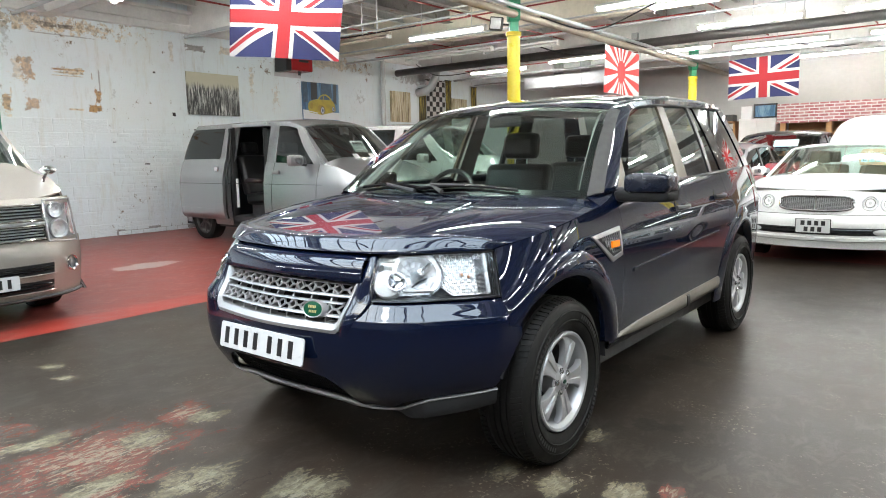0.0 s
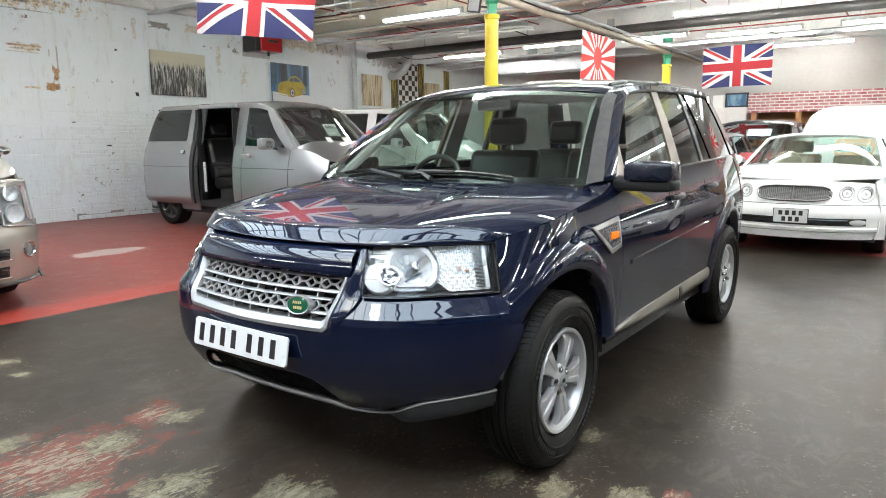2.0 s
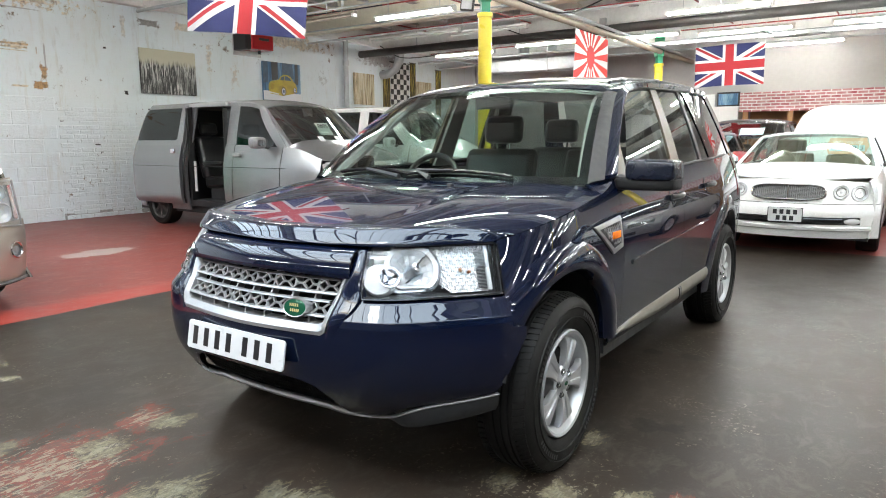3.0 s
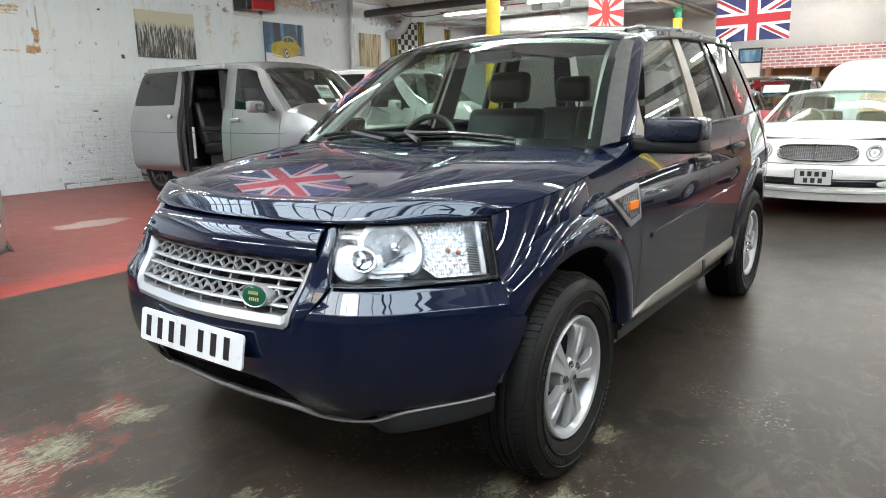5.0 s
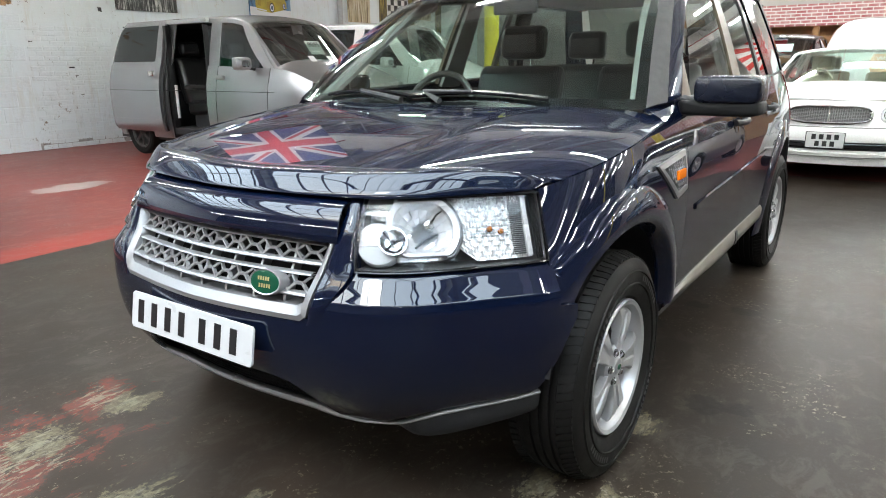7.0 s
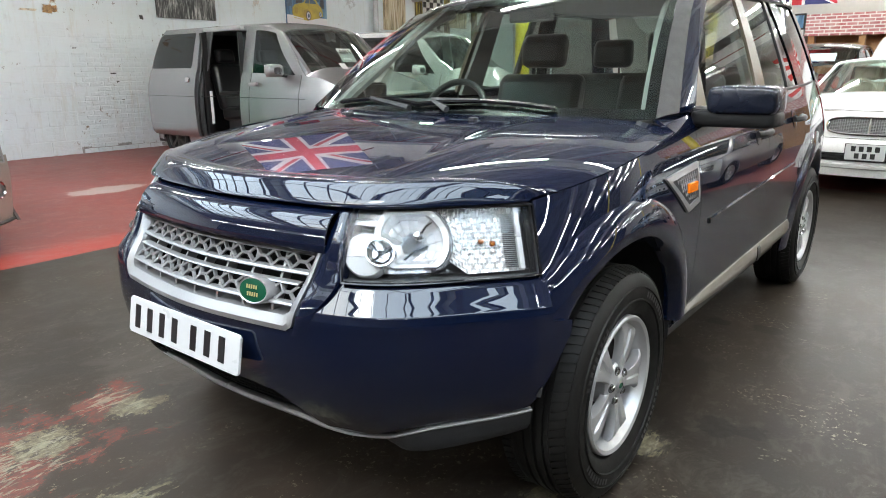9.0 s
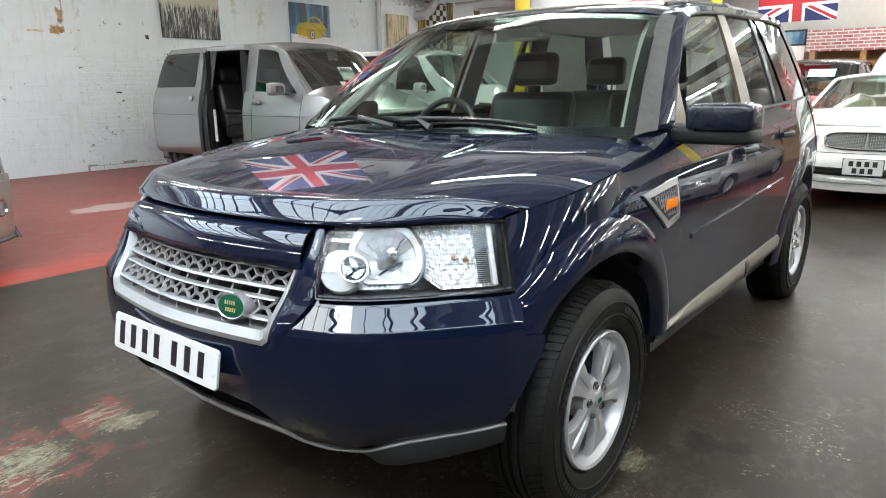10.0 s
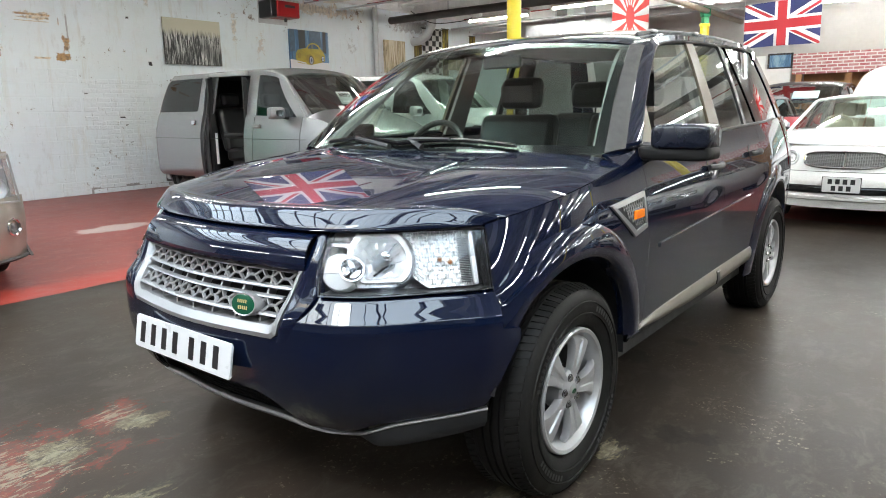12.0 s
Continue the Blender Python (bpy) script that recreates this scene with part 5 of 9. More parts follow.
        mr.parent = suv
        if sg < 0:
            # the far mirror is folded in
            mr["label"] = "navy door mirror folded against the window"
            mr.matrix_basis = pose(-0.86, 0.62, 0) @ pose(0, 0, 0, 0, 0, -80) @ pose(0.86, -0.62, 0)
        def lump(xc, zc, hx, hz, profile, top=1.0):
            """A rounded block along y: half sizes grow and shrink by the profile."""
            rows = []
            for y, kx, kz in profile:
                ring = []
                for i in range(36):
                    a = 2 * math.pi * i / 36
                    ca, sa = math.cos(a), math.sin(a)
                    ex = math.copysign(abs(ca) ** 0.34, ca) * hx * kx
                    ez = math.copysign(abs(sa) ** 0.34, sa) * hz * kz
                    # the outer end is a little lower than the inner one
                    ring.append((sg * (xc + ex), y, zc + ez * (1.0 if sa < 0 else top)))
                rows.append(ring)
            rows.append([(sg * xc, profile[-1][0], zc)] * 36)
            rows.insert(0, [(sg * xc, profile[0][0] - 0.001, zc)] * 36)
            return Mesh().grid(rows, close=True)
        part("mirror_base", lump(0.975, 1.093, 0.134, 0.028, ((0.572, 0.80, 0.6), (0.576, 0.93, 0.85), (0.585, 0.98, 0.96), (0.62, 1.0, 1.0), (0.70, 1.0, 1.0), (0.712, 0.97, 0.9))), M["dark_plastic"], mr, "black plastic mirror base", smooth=50)
        part("mirror_arm", Mesh().prism([(0.825, 1.062), (0.90, 1.064), (0.905, 1.122), (0.86, 1.122), (0.825, 1.135)], lambda u, v, s: (sg * u, 0.590 + 0.11 * s, v)), M["dark_plastic"], mr, bevel=0.008)
        part("mirror_shell", lump(1.002, 1.152, 0.108, 0.045, ((0.560, 0.84, 0.70), (0.563, 0.91, 0.84), (0.570, 0.965, 0.94), (0.585, 0.99, 0.985), (0.63, 1.0, 1.0), (0.70, 1.0, 1.0), (0.712, 0.97, 0.95)), 1.05), M["mirror_navy"], mr, "satin navy mirror cover", smooth=50)
        part("mirror_bezel", lump(1.000, 1.136, 0.101, 0.056, ((0.640, 0.985, 0.99), (0.648, 1.0, 1.0), (0.700, 1.0, 1.0), (0.716, 0.97, 0.96)), 1.0), M["dark_plastic"], mr, smooth=50)
        gl = Mesh().prism([(0.905, 1.085), (1.095, 1.085), (1.10, 1.18), (1.07, 1.190), (0.91, 1.188)], lambda u, v, s: (sg * u, 0.716 + 0.004 * s, v))
        part("mirror_glass", gl, M["chrome"], mr, bevel=0.002)
    # plates, badges and greenhouse
    build_plate("number_plate", suv, (-0.020, -0.836, 0.567), 0.53, 0.106, 0, -10, 1)
    part("bumper_bracket", Mesh().box(-0.10, 0.035, -0.842, -0.812, 0.513, 0.522), M["black"], suv)
    build_greenhouse(suv)
    # wheels
    for y, n in ((AX_F, "front_wheel"), (AX_R, "rear_wheel")):
        for sg in (1, -1):
            wheel(n, suv, sg * 0.845, y, sg)
            lin = Mesh()
            rows = []
            for k in range(25):
                a = math.pi * (k / 24 * (0.93 if y == AX_F else 1.02) - 0.01)
                yy, zz = y + ARCH * 0.985 * math.cos(a), HUB_Z + ARCH * 0.985 * math.sin(a)
                rows.append([(sg * (side_x(yy, max(zz, 0.4)) - 0.012), yy, zz), (sg * 0.80, yy, zz), (sg * 0.55, y + ARCH * 0.93 * math.cos(a), HUB_Z + ARCH * 0.93 * math.sin(a))])
            lin.grid(rows)
            lin.add([rows[k][2] for k in range(25)], [tuple(range(25))])
            part("arch_liner", lin, M["black"], suv, "black wheel arch liner")
    und = Mesh().box(-0.80, 0.80, 0.45, 3.45, 0.27, 0.40).box(-0.55, 0.55, -0.50, 0.45, 0.27, 0.40)
    part("underbody", und, M["black"], suv)
    return suv


def build_headlamp(suv, sg):
    hl = new("headlamp")
    hl.parent = suv
    hl["label"] = "large clear headlamp with chrome reflectors"
    z0, z1 = 0.770, 0.932
    def xa(z):
        return curve_at([(z0, 0.499), (0.80, 0.490), (z1, 0.470)], z)
    def xb(z):
        return 0.870
    def lamp(u, w, d=0.0):
        z = z0 + (z1 - z0) * w
        x = xa(z) + (xb(z) - xa(z)) * u
        return front(sg * x, z, (0.058 + (z - z0) * 0.62) * (1 - u * u) + lamp_rake(z) * u * u + d)
    lens = Mesh().grid([[lamp(u, w, -0.006 * math.sin(math.pi * w) - 0.002) for w in steps(0, 1, 8)] for u in steps(0, 1, 24)])
    gl = part("lens", lens, M["glass_clear"], hl, smooth=60)
    gl.visible_shadow = False
    box = Mesh().grid([[lamp(u, w, 0.085 - 0.03 * u) for w in steps(0, 1, 6)] for u in steps(0, 1, 20)])
    part("housing", box, M["lamp_slate"], hl)
    for w, s in ((0.0, 1), (1.0, -1)):
        part("housing_edge", Mesh().grid([[lamp(u, w, d) for d in (-0.004, 0.004, 0.085)] for u in steps(0, 1, 24)]), M["lamp_slate"] if s > 0 else M["lamp_grey"], hl)
    for u in (0.0, 1.0):
        part("housing_side", Mesh().grid([[lamp(u, w, d) for d in (-0.004, 0.004, 0.085 - 0.03 * u)] for w in steps(0, 1, 8)]), M["lamp_grey"], hl)
    rim = Mesh()
    ring = [(u, 0.0) for u in steps(0, 1, 24)] + [(1.0, w) for w in steps(0, 1, 8)[1:]] + [(u, 1.0) for u in steps(1, 0, 24)[1:]] + [(0.0, w) for w in steps(1, 0, 8)[1:]]
    rows = []
    for u, w in ring:
        ui, wi = 0.5 + (u - 0.5) * 0.99, 0.5 + (w - 0.5) * 0.972
        rows.append([lamp(u, w, 0.006), lamp(u, w, -0.008), lamp(ui, wi, -0.007), lamp(ui, wi, 0.004)])
    part("lamp_seal", rim.grid(rows), M["black_gloss"], hl)

    def disc(u, w, d):
        """Frame of reference for a round piece at u, w."""
        c = Vector(lamp(u, w, d))
        e1 = (Vector(lamp(u + 0.02, w, d)) - Vector(lamp(u - 0.02, w, d))).normalized()
        e2 = (Vector(lamp(u, min(w + 0.1, 1), d)) - Vector(lamp(u, w - 0.1, d))).normalized()
        e3 = e1.cross(e2) * (1 if (e1.cross(e2)).y < 0 else -1)
        return lambda a, b, h: c + e1 * a + e2 * b + e3 * h

    rnd = random.Random(5)
    # inner third: dark floor, pale round cover, bright ledge under the top plate
    at = disc(0.158, 0.335, 0.022)
    part("blank_disc", Mesh().lathe([(0.0, 0.010), (0.030, 0.0095), (0.052, 0.007), (0.055, 0.003), (0.0555, -0.004), (0.0555, -0.02)], at, 48), M["lamp_disc"], hl, "round matt silver cover")
    part("cover_line", Mesh().tube([at(a, -0.006, 0.0105) for a in steps(-0.052, 0.05, 6)], 0.0012, 5), M["lamp_white"], hl)
    part("top_plate", Mesh().grid([[lamp(u, w, 0.034) for w in (0.80, 0.90, 0.985)] for u in steps(0.04, 0.31 , 6)]), M["lamp_slate"], hl, "slate grey plate in the lamp's inner corner", thick=0.004)
    part("top_ledge", Mesh().grid([[lamp(u, w, d) for w, d in ((0.715, 0.040), (0.73, 0.024), (0.775, 0.024), (0.79, 0.034))] for u in steps(0.03, 0.235, 6)]), M["lamp_white"], hl, "bright ledge", smooth=25)
    part("ledge_end", Mesh().tube([lamp(0.235, 0.745, 0.026), lamp(0.275, 0.80, 0.026), lamp(0.325, 0.985, 0.028)], 0.004, 6), M["lamp_white"], hl)
    # main reflector in a pale bezel, cut flat above and below
    at = disc(0.475, 0.535, 0.022)
    R = 0.080
    rows = []
    for k in range(65):
        a = 2 * math.pi * k / 64
        ca, sa = math.cos(a), math.sin(a)
        ox, oy = (R + 0.010) * ca, max(-0.072, min(0.071, (R + 0.010) * sa))
        ix, iy = R * 0.93 * ca, max(-0.062, min(0.063, R * 0.93 * sa))
        rows.append([at(ox, oy, -0.03), at(ox, oy, 0.012), at(ox * 0.985, oy * 0.985, 0.015), at(ix, iy, 0.011), at(ix * 0.98, iy * 0.98, -0.006)])
    part("bezel", Mesh().grid(rows), M["lamp_white"], hl, "pale moulded bezel round the main reflector", smooth=30)
    bowl = Mesh()
    n = 16
    for k in range(n):
        a0, a1 = 2 * math.pi * k / n, 2 * math.pi * (k + 1) / n
        for r0, h0, r1, h1 in ((0.076, -0.004, 0.060, -0.024), (0.060, -0.024, 0.042, -0.038), (0.042, -0.038, 0.022, -0.046), (0.022, -0.046, 0.0, -0.048)):
            tilt = rnd.uniform(-0.003, 0.003)
            q = [at(r * math.cos(a), max(-0.063, min(0.064, r * math.sin(a))), h + e * tilt) for r, h, a, e in ((r0, h0, a0, 1), (r0, h0, a1, -1), (r1, h1, a1, -1), (r1, h1, a0, 1))]
            bowl.add(q, [(0, 1, 2, 3)])
    part("main_reflector", bowl, M["lamp_chrome"], hl, "faceted chrome main beam reflector", smooth=0)
    part("bulb_shield", Mesh().lathe([(0.0, 0.0), (0.011, -0.003), (0.014, -0.012), (0.014, -0.036)], lambda a, b, h: at(a + 0.018, b + 0.012, h), 20), M["chrome"], hl)
    part("shield_stalk", Mesh().tube([at(0.018, 0.012, -0.020), at(0.040, 0.040, -0.014), at(0.062, 0.052, -0.006)], 0.0035, 6), M["chrome"], hl)
    # matt black curve laid across the main bowl
    part("reflector_dark_curve", Mesh().tube([at(-0.022, -0.040, -0.026), at(0.006, -0.018, -0.034), at(0.040, -0.006, -0.030)], 0.0035, 6), M["matt_black"], hl)
    part("dark_arc", Mesh().tube([at((R + 0.014) * math.cos(a), max(-0.074, min(0.074, (R + 0.014) * math.sin(a))), 0.006) for a in steps(-1.05, 0.95, 20)], 0.0055, 8), M["lamp_slate"], hl, "dark arc beside the bezel")
    # moulded shelf below the reflector, with slanted bars
    part("shelf", Mesh().grid([[lamp(u + 0.05 * (0.22 - w), w, d) for w, d in ((0.09, 0.030), (0.11, 0.018), (0.21, 0.018), (0.235, 0.024))] for u in steps(0.285, 0.545, 8)]), M["lamp_white"], hl, "pale shelf with slanted bars", smooth=25, thick=0.003)
    for u in steps(0.36, 0.47, 4):
        part("shelf_bar", Mesh().tube([lamp(u, 0.135, 0.0165), lamp(u + 0.022, 0.20, 0.0165)], 0.0018, 5), M["lamp_slate"], hl)
    # small dip beam bowl between the two
    at = disc(0.280, 0.41, -0.001)
    part("dip_reflector", Mesh().lathe([(0.034, 0.006), (0.030, 0.001), (0.021, -0.005), (0.009, -0.008), (0.0, -0.008)], at, 9), M["chrome"], hl, "small faceted chrome bowl", smooth=0)
    part("dip_ring", Mesh().lathe([(0.0325, 0.005), (0.033, 0.009), (0.0350, 0.009), (0.0362, 0.005), (0.0362, -0.03)], at, 40), M["chrome"], hl)
    part("dip_bulb", Mesh().lathe([(0.0, 0.004), (0.006, 0.002), (0.008, -0.004), (0.008, -0.02)], at, 16), M["matt_black"], hl)
    # three matt black bars laid in the small bowl
    for a in (0.4, 2.3, 4.0):
        part("dip_dark_bar", Mesh().tube([at(0.008 * math.cos(a), 0.008 * math.sin(a), -0.004), at(0.031 * math.cos(a), 0.031 * math.sin(a), 0.003)], 0.0028, 5), M["matt_black"], hl)
    # ribbed indicator at the outer end
    rows = []
    for i, u in enumerate(steps(0.625, 0.955, 50)):
        rows.append([lamp(u, w, 0.020 + 0.004 * math.sin(i * 0.9) * math.sin(k * 1.3) + 0.0026 * (i % 2) + 0.0022 * (k % 2)) for k, w in enumerate(steps(0.05 if u > 0.70 else 0.05 + (0.70 - u) * 3.0, 0.97, 26))])
    part("indicator_reflector", Mesh().grid(rows), M["lamp_silver"], hl, "ribbed bright indicator reflector", smooth=0)
    hb = Mesh()
    for w in steps(0.40, 0.93, 12):
        hb.tube([lamp(u, w, 0.008) for u in steps(0.675 + 0.05 * abs(w - 0.5), 0.85, 8)], 0.0021, 5)
    part("lens_rib", hb, M["lens_rib"], hl, kind="stuff")
    vb = Mesh()
    for w in steps(0.13, 0.86, 26):
        vb.tube([lamp(0.862, w, 0.010), lamp(0.922, w, 0.010)], 0.0019, 4)
    part("lens_flute", vb, M["lamp_slate"], hl, "fine dark flutes", kind="stuff")
    for u, w in ((0.775, 0.50), (0.82, 0.46)):
        at = disc(u, w, 0.012)
        part("amber_bulb", Mesh().lathe([(0.0, 0.006), (0.006, 0.004), (0.0075, 0.0), (0.006, -0.012)], at, 16), M["amber_dull"], hl)
    part("outer_bar", Mesh().grid([[lamp(u, w, d) for u, d in ((0.925, 0.016), (0.930, 0.006), (0.950, 0.006), (0.955, 0.02))] for w in steps(0.10, 0.97, 8)]), M["lamp_white"], hl, "bright upright bar", smooth=25)
    part("outer_edge", Mesh().grid([[lamp(u, w, 0.010) for u in (0.968, 0.98, 0.99)] for w in steps(0.03, 0.98, 8)]), M["matt_black"], hl, thick=0.003)


def build_plate(name, parent, centre, wide, tall, turn, tilt, lines):
    """A pale number plate; its characters are plain bars."""
    pl = new(name)
    pl.parent = parent
    pl.matrix_basis = pose(*centre, 0, 0, turn) @ pose(0, 0, 0, tilt, 0, 0)
    b = Mesh().prism([(-wide / 2 + 0.008, -tall / 2), (wide / 2 - 0.008, -tall / 2), (wide / 2, -tall / 2 + 0.008), (wide / 2, tall / 2 - 0.008), (wide / 2 - 0.008, tall / 2), (-wide / 2 + 0.008, tall / 2),
                      (-wide / 2, tall / 2 - 0.008), (-wide / 2, -tall / 2 + 0.008)], lambda u, v, s: (u, 0.008 * (1 - s), v))
    part("plate_board", b, M["plate_white"], pl, "white number plate board", smooth=0, bevel=0.0015)
    if lines == 1:
        h, w = tall * 0.64, wide * 0.050
        cells = [(x * wide / 7.9, 0) for x in (-3.25, -2.3, -1.35, -0.4, 0.95, 1.9, 2.85)]
    else:
        h, w = tall * 0.34, wide * 0.12
        cells = [(x * wide / 5.0, tall * 0.215) for x in (-1.5, -0.5, 0.5, 1.5)] + [(x * wide / 5.0, -tall * 0.235) for x in (-1.0, 0.0, 1.0)]
    for x, z in cells:
        part("plate_bar", Mesh().box(x - w / 2, x + w / 2, -0.0015, 0.001, z - h / 2, z + h / 2), M["print_black"], pl, smooth=0)
    return pl


def glass_x(y, z):
    """Half width of the glasshouse side."""
    t = (z - 1.11) / 0.5
    return 0.842 - 0.150 * t - 0.040 * t * t - taper(y)


CANT_OUT = [(0.800, 0.385, 1.098), (0.728, 0.62, 1.285), (0.645, 0.935, 1.512), (0.630, 1.25, 1.584), (0.628, 1.75, 1.618), (0.625, 2.3, 1.632), (0.615, 2.75, 1.632), (0.585, 3.02, 1.618)]
CANT_IN = [(0.60, 1.112), (0.775, 1.295), (1.03, 1.485), (1.20, 1.545), (1.62, 1.577), (2.2, 1.592), (2.62, 1.600), (2.86, 1.598)]


def build_greenhouse(suv):
    navy = M["navy"]
    gh = lambda y, z, d=0.0: (glass_x(y, z) + d, y, z)
    N = 44
    inner = [gh(*spline(CANT_IN, k / N), 0.004) for k in range(N + 1)]
    outer = [spline(CANT_OUT, k / N) for k in range(N + 1)]
    rows = []
    for o, i in zip(outer, inner):
        m = lerp(o, i, 0.5)
        rows.append([o, (m[0] + 0.014, m[1] - 0.004, m[2] + 0.008), (i[0] + 0.006, i[1], i[2] + 0.003), i])
    both_sides("roof_rail", rows, navy, suv, "navy windscreen pillar and roof rail", thick=0.02, smooth=30.0)
    # black strip added over the navy pillar so its inner half stays dark
    trim = []
    for o, i in list(zip(outer, inner))[:14]:
        m = lerp(o, i, 0.5)
        a, b = (o[0] + 0.002, o[1] - 0.003, o[2] + 0.004), (m[0] + 0.015, m[1] - 0.007, m[2] + 0.011)
        trim.append([a, (a[0] * 0.5 + b[0] * 0.5 + 0.003, a[1] * 0.5 + b[1] * 0.5 - 0.003, a[2] * 0.5 + b[2] * 0.5 + 0.003), b])
    both_sides("pillar_dark_strip", trim, M["valance"], suv, "black strip added to darken the pillar beside the windscreen", thick=0.004)
    # panel between the wing's top edge and the pillar
    foot = []
    for t in steps(0, 1, 8):
        y = 0.40 + 0.20 * t
        a, b = lerp(outer[0], inner[0], t), (side_x(y, shut(y)) - 0.001, y, shut(y) - 0.001)
        foot.append([lerp(a, b, v) for v in (0.0, 0.25, 0.5, 0.75, 1.0)])
    both_sides("pillar_foot", foot, navy, suv, thick=0.01, smooth=80.0)
    # black seal and bright drip line along the door tops
    for sg in (1, -1):
        part("window_seal", Mesh().tube([(sg * (x + 0.002), y, z - 0.004) for x, y, z in inner], 0.006, 6), M["black"], suv)
        part("belt_strip", Mesh().tube([(sg * (side_x(y, belt(y)) + 0.003), y, belt(y) + 0.003) for y in steps(0.66, 2.95, 24)], 0.008, 6), M["black"], suv)
        ditch = Mesh().tube([(sg * (x * 0.93), y, z + 0.014) for x, y, z in outer[17:42]], 0.009, 6)
        part("roof_moulding", ditch, M["black"], suv, "low black roof moulding")
        for k in (20, 27):
            x, y, z = outer[k]
            part("rail_cap", Mesh().box(sg * (x * 0.93 - 0.018), sg * (x * 0.93 + 0.018), y - 0.035, y + 0.035, z + 0.012, z + 0.026), M["silver_plastic"], suv, bevel=0.006)
    # roof skin
    rows = []
    for k in range(13, N + 1):
        o = outer[k]
        f = (k - 13) / (N - 13)
        lift = 0.020 + 0.020 * math.sin(math.pi * min(1, f * 1.1))
        row = []
        for u in steps(-1, 1, 24):
            a = abs(u)
            row.append((o[0] * u, o[1] - (0.055 * (1 - a * a) if k < 20 else 0.0) * max(0.0, (20 - k) / 7), o[2] + lift * (1 - a ** 2.6) + 0.012 * (1 - a ** 12)))
        rows.append(row)
    part("roof", Mesh().grid(rows), navy, suv, "navy painted roof", thick=0.02, inside=SUV_IN)
    # windscreen
    def screen(u, v, d=0.0):
        a = abs(u)
        b = (0.800 * u, 0.385 - 0.165 * (1 - a ** 2.2), 1.098 + 0.004 * (1 - a))
        t = (0.645 * u, 0.940 - 0.060 * (1 - a * a), 1.520 + 0.036 * (1 - a ** 2.4))
        bow = 0.030 * math.sin(math.pi * v)
        p = lerp(b, t, v)
        return (p[0], p[1] - bow * 0.8 - d * 0.66, p[2] + bow * 0.6 + d * 0.75)
    sc = part("windscreen", Mesh().grid([[screen(u, v) for v in steps(0, 1, 12)] for u in steps(-1, 1, 28)]), M["glass_screen"], suv, "clear windscreen with a black edge band", smooth=60)
    sc.visible_shadow = False
    band = Mesh()
    band.grid([[screen(u, v, -0.004) for v in (0.0, 0.03, 0.065)] for u in steps(-1, 1, 28)])
    band.grid([[screen(u, v, -0.004) for v in (0.95, 0.975, 1.0)] for u in steps(-1, 1, 28)])
    for s in (1, -1):
        band.grid([[screen(s * u, v, -0.004) for u in (0.955, 0.98, 1.0)] for v in steps(0, 1, 12)])
    part("screen_band", band, M["black_gloss"], sc)
    st = Mesh().grid([[screen(u, v, -0.006) for v in (0.90, 0.94)] for u in steps(-0.07, 0.07, 6)])
    part("mirror_mount", st, M["black"], sc)
    # cowl, wipers
    cw = Mesh().grid([[(0.80 * u, 0.40 - 0.17 * (1 - abs(u) ** 2.2) - d, z) for d, z in ((-0.05, 1.072), (0.0, 1.086), (0.035, 1.078), (0.06, 1.06))] for u in steps(-0.9, 0.9, 24)])
    part("scuttle", cw, M["black"], suv, "black plastic scuttle panel", inside=SUV_IN)
    for p0, p1, b0, b1 in ((-0.10, -0.60, -0.68, -0.06), (0.12, -0.30, -0.08, 0.62)):
        wp = new("wiper")
        wp.parent = suv
        wp["label"] = "black windscreen wiper at rest"
        a = Vector(screen(p0, 0.02, 0.03))
        part("arm", Mesh().tube([screen(p0, 0.0, 0.022), screen((p0 + b0) / 2, 0.045, 0.034), screen((b0 + b1) / 2, 0.055, 0.030)], [0.012, 0.009, 0.006], 8), M["black"], wp)
        part("blade", Mesh().tube([screen(u, 0.035 + 0.035 * math.sin(math.pi * t), 0.014) for t in steps(0, 1, 12) for u in (b0 + (b1 - b0) * t,)], 0.009, 6), M["black_gloss"], wp)
    # door glass and pillars on both sides
    def top_z(y):
        best = CANT_IN[0][1]
        for k in range(81):
            yy, zz = spline(CANT_IN, k / 80)
            if yy <= y:
                best = zz
        return best
    panes = (("front_door_glass", (0.760, 1.490), (1.075, 1.545), "glass"), ("rear_door_glass", (1.640, 2.090), (1.640, 2.075), "glass"),
             ("quarterlight", (2.135, 2.345), (2.115, 2.190), "glass_dark2"), ("quarter_glass", (2.50, 3.17), (2.345, 2.84), "glass_dark2"))
    bars = (("pillar_film", (1.487, 1.643), (1.540, 1.645), "bronze_film", "bronze tinted film on the door pillar"), ("window_bar", (2.088, 2.137), (2.070, 2.118), "black", "black window divider"),
            ("rear_pillar", (2.340, 2.505), (2.185, 2.350), "black_gloss", "gloss black rear pillar"), ("tail_pillar", (3.165, 3.43), (2.835, 3.03), "navy", "navy tail pillar"))
    for sg in (1, -1):
        for name, (b0, b1), (t0, t1), mat in panes:
            rows = []
            for f in steps(0, 1, 10):
                yb, yt = b0 + (b1 - b0) * f, t0 + (t1 - t0) * f
                zt = top_z(yt) + 0.004
                rows.append([(sg * (glass_x(yb + (yt - yb) * v, belt(yb) + (zt - belt(yb)) * v) - 0.006), yb + (yt - yb) * v, belt(yb) + (zt - belt(yb)) * v) for v in steps(0, 1, 10)])
            g = part(name, Mesh().grid(rows), M[mat], suv, smooth=60)
            g.visible_shadow = False
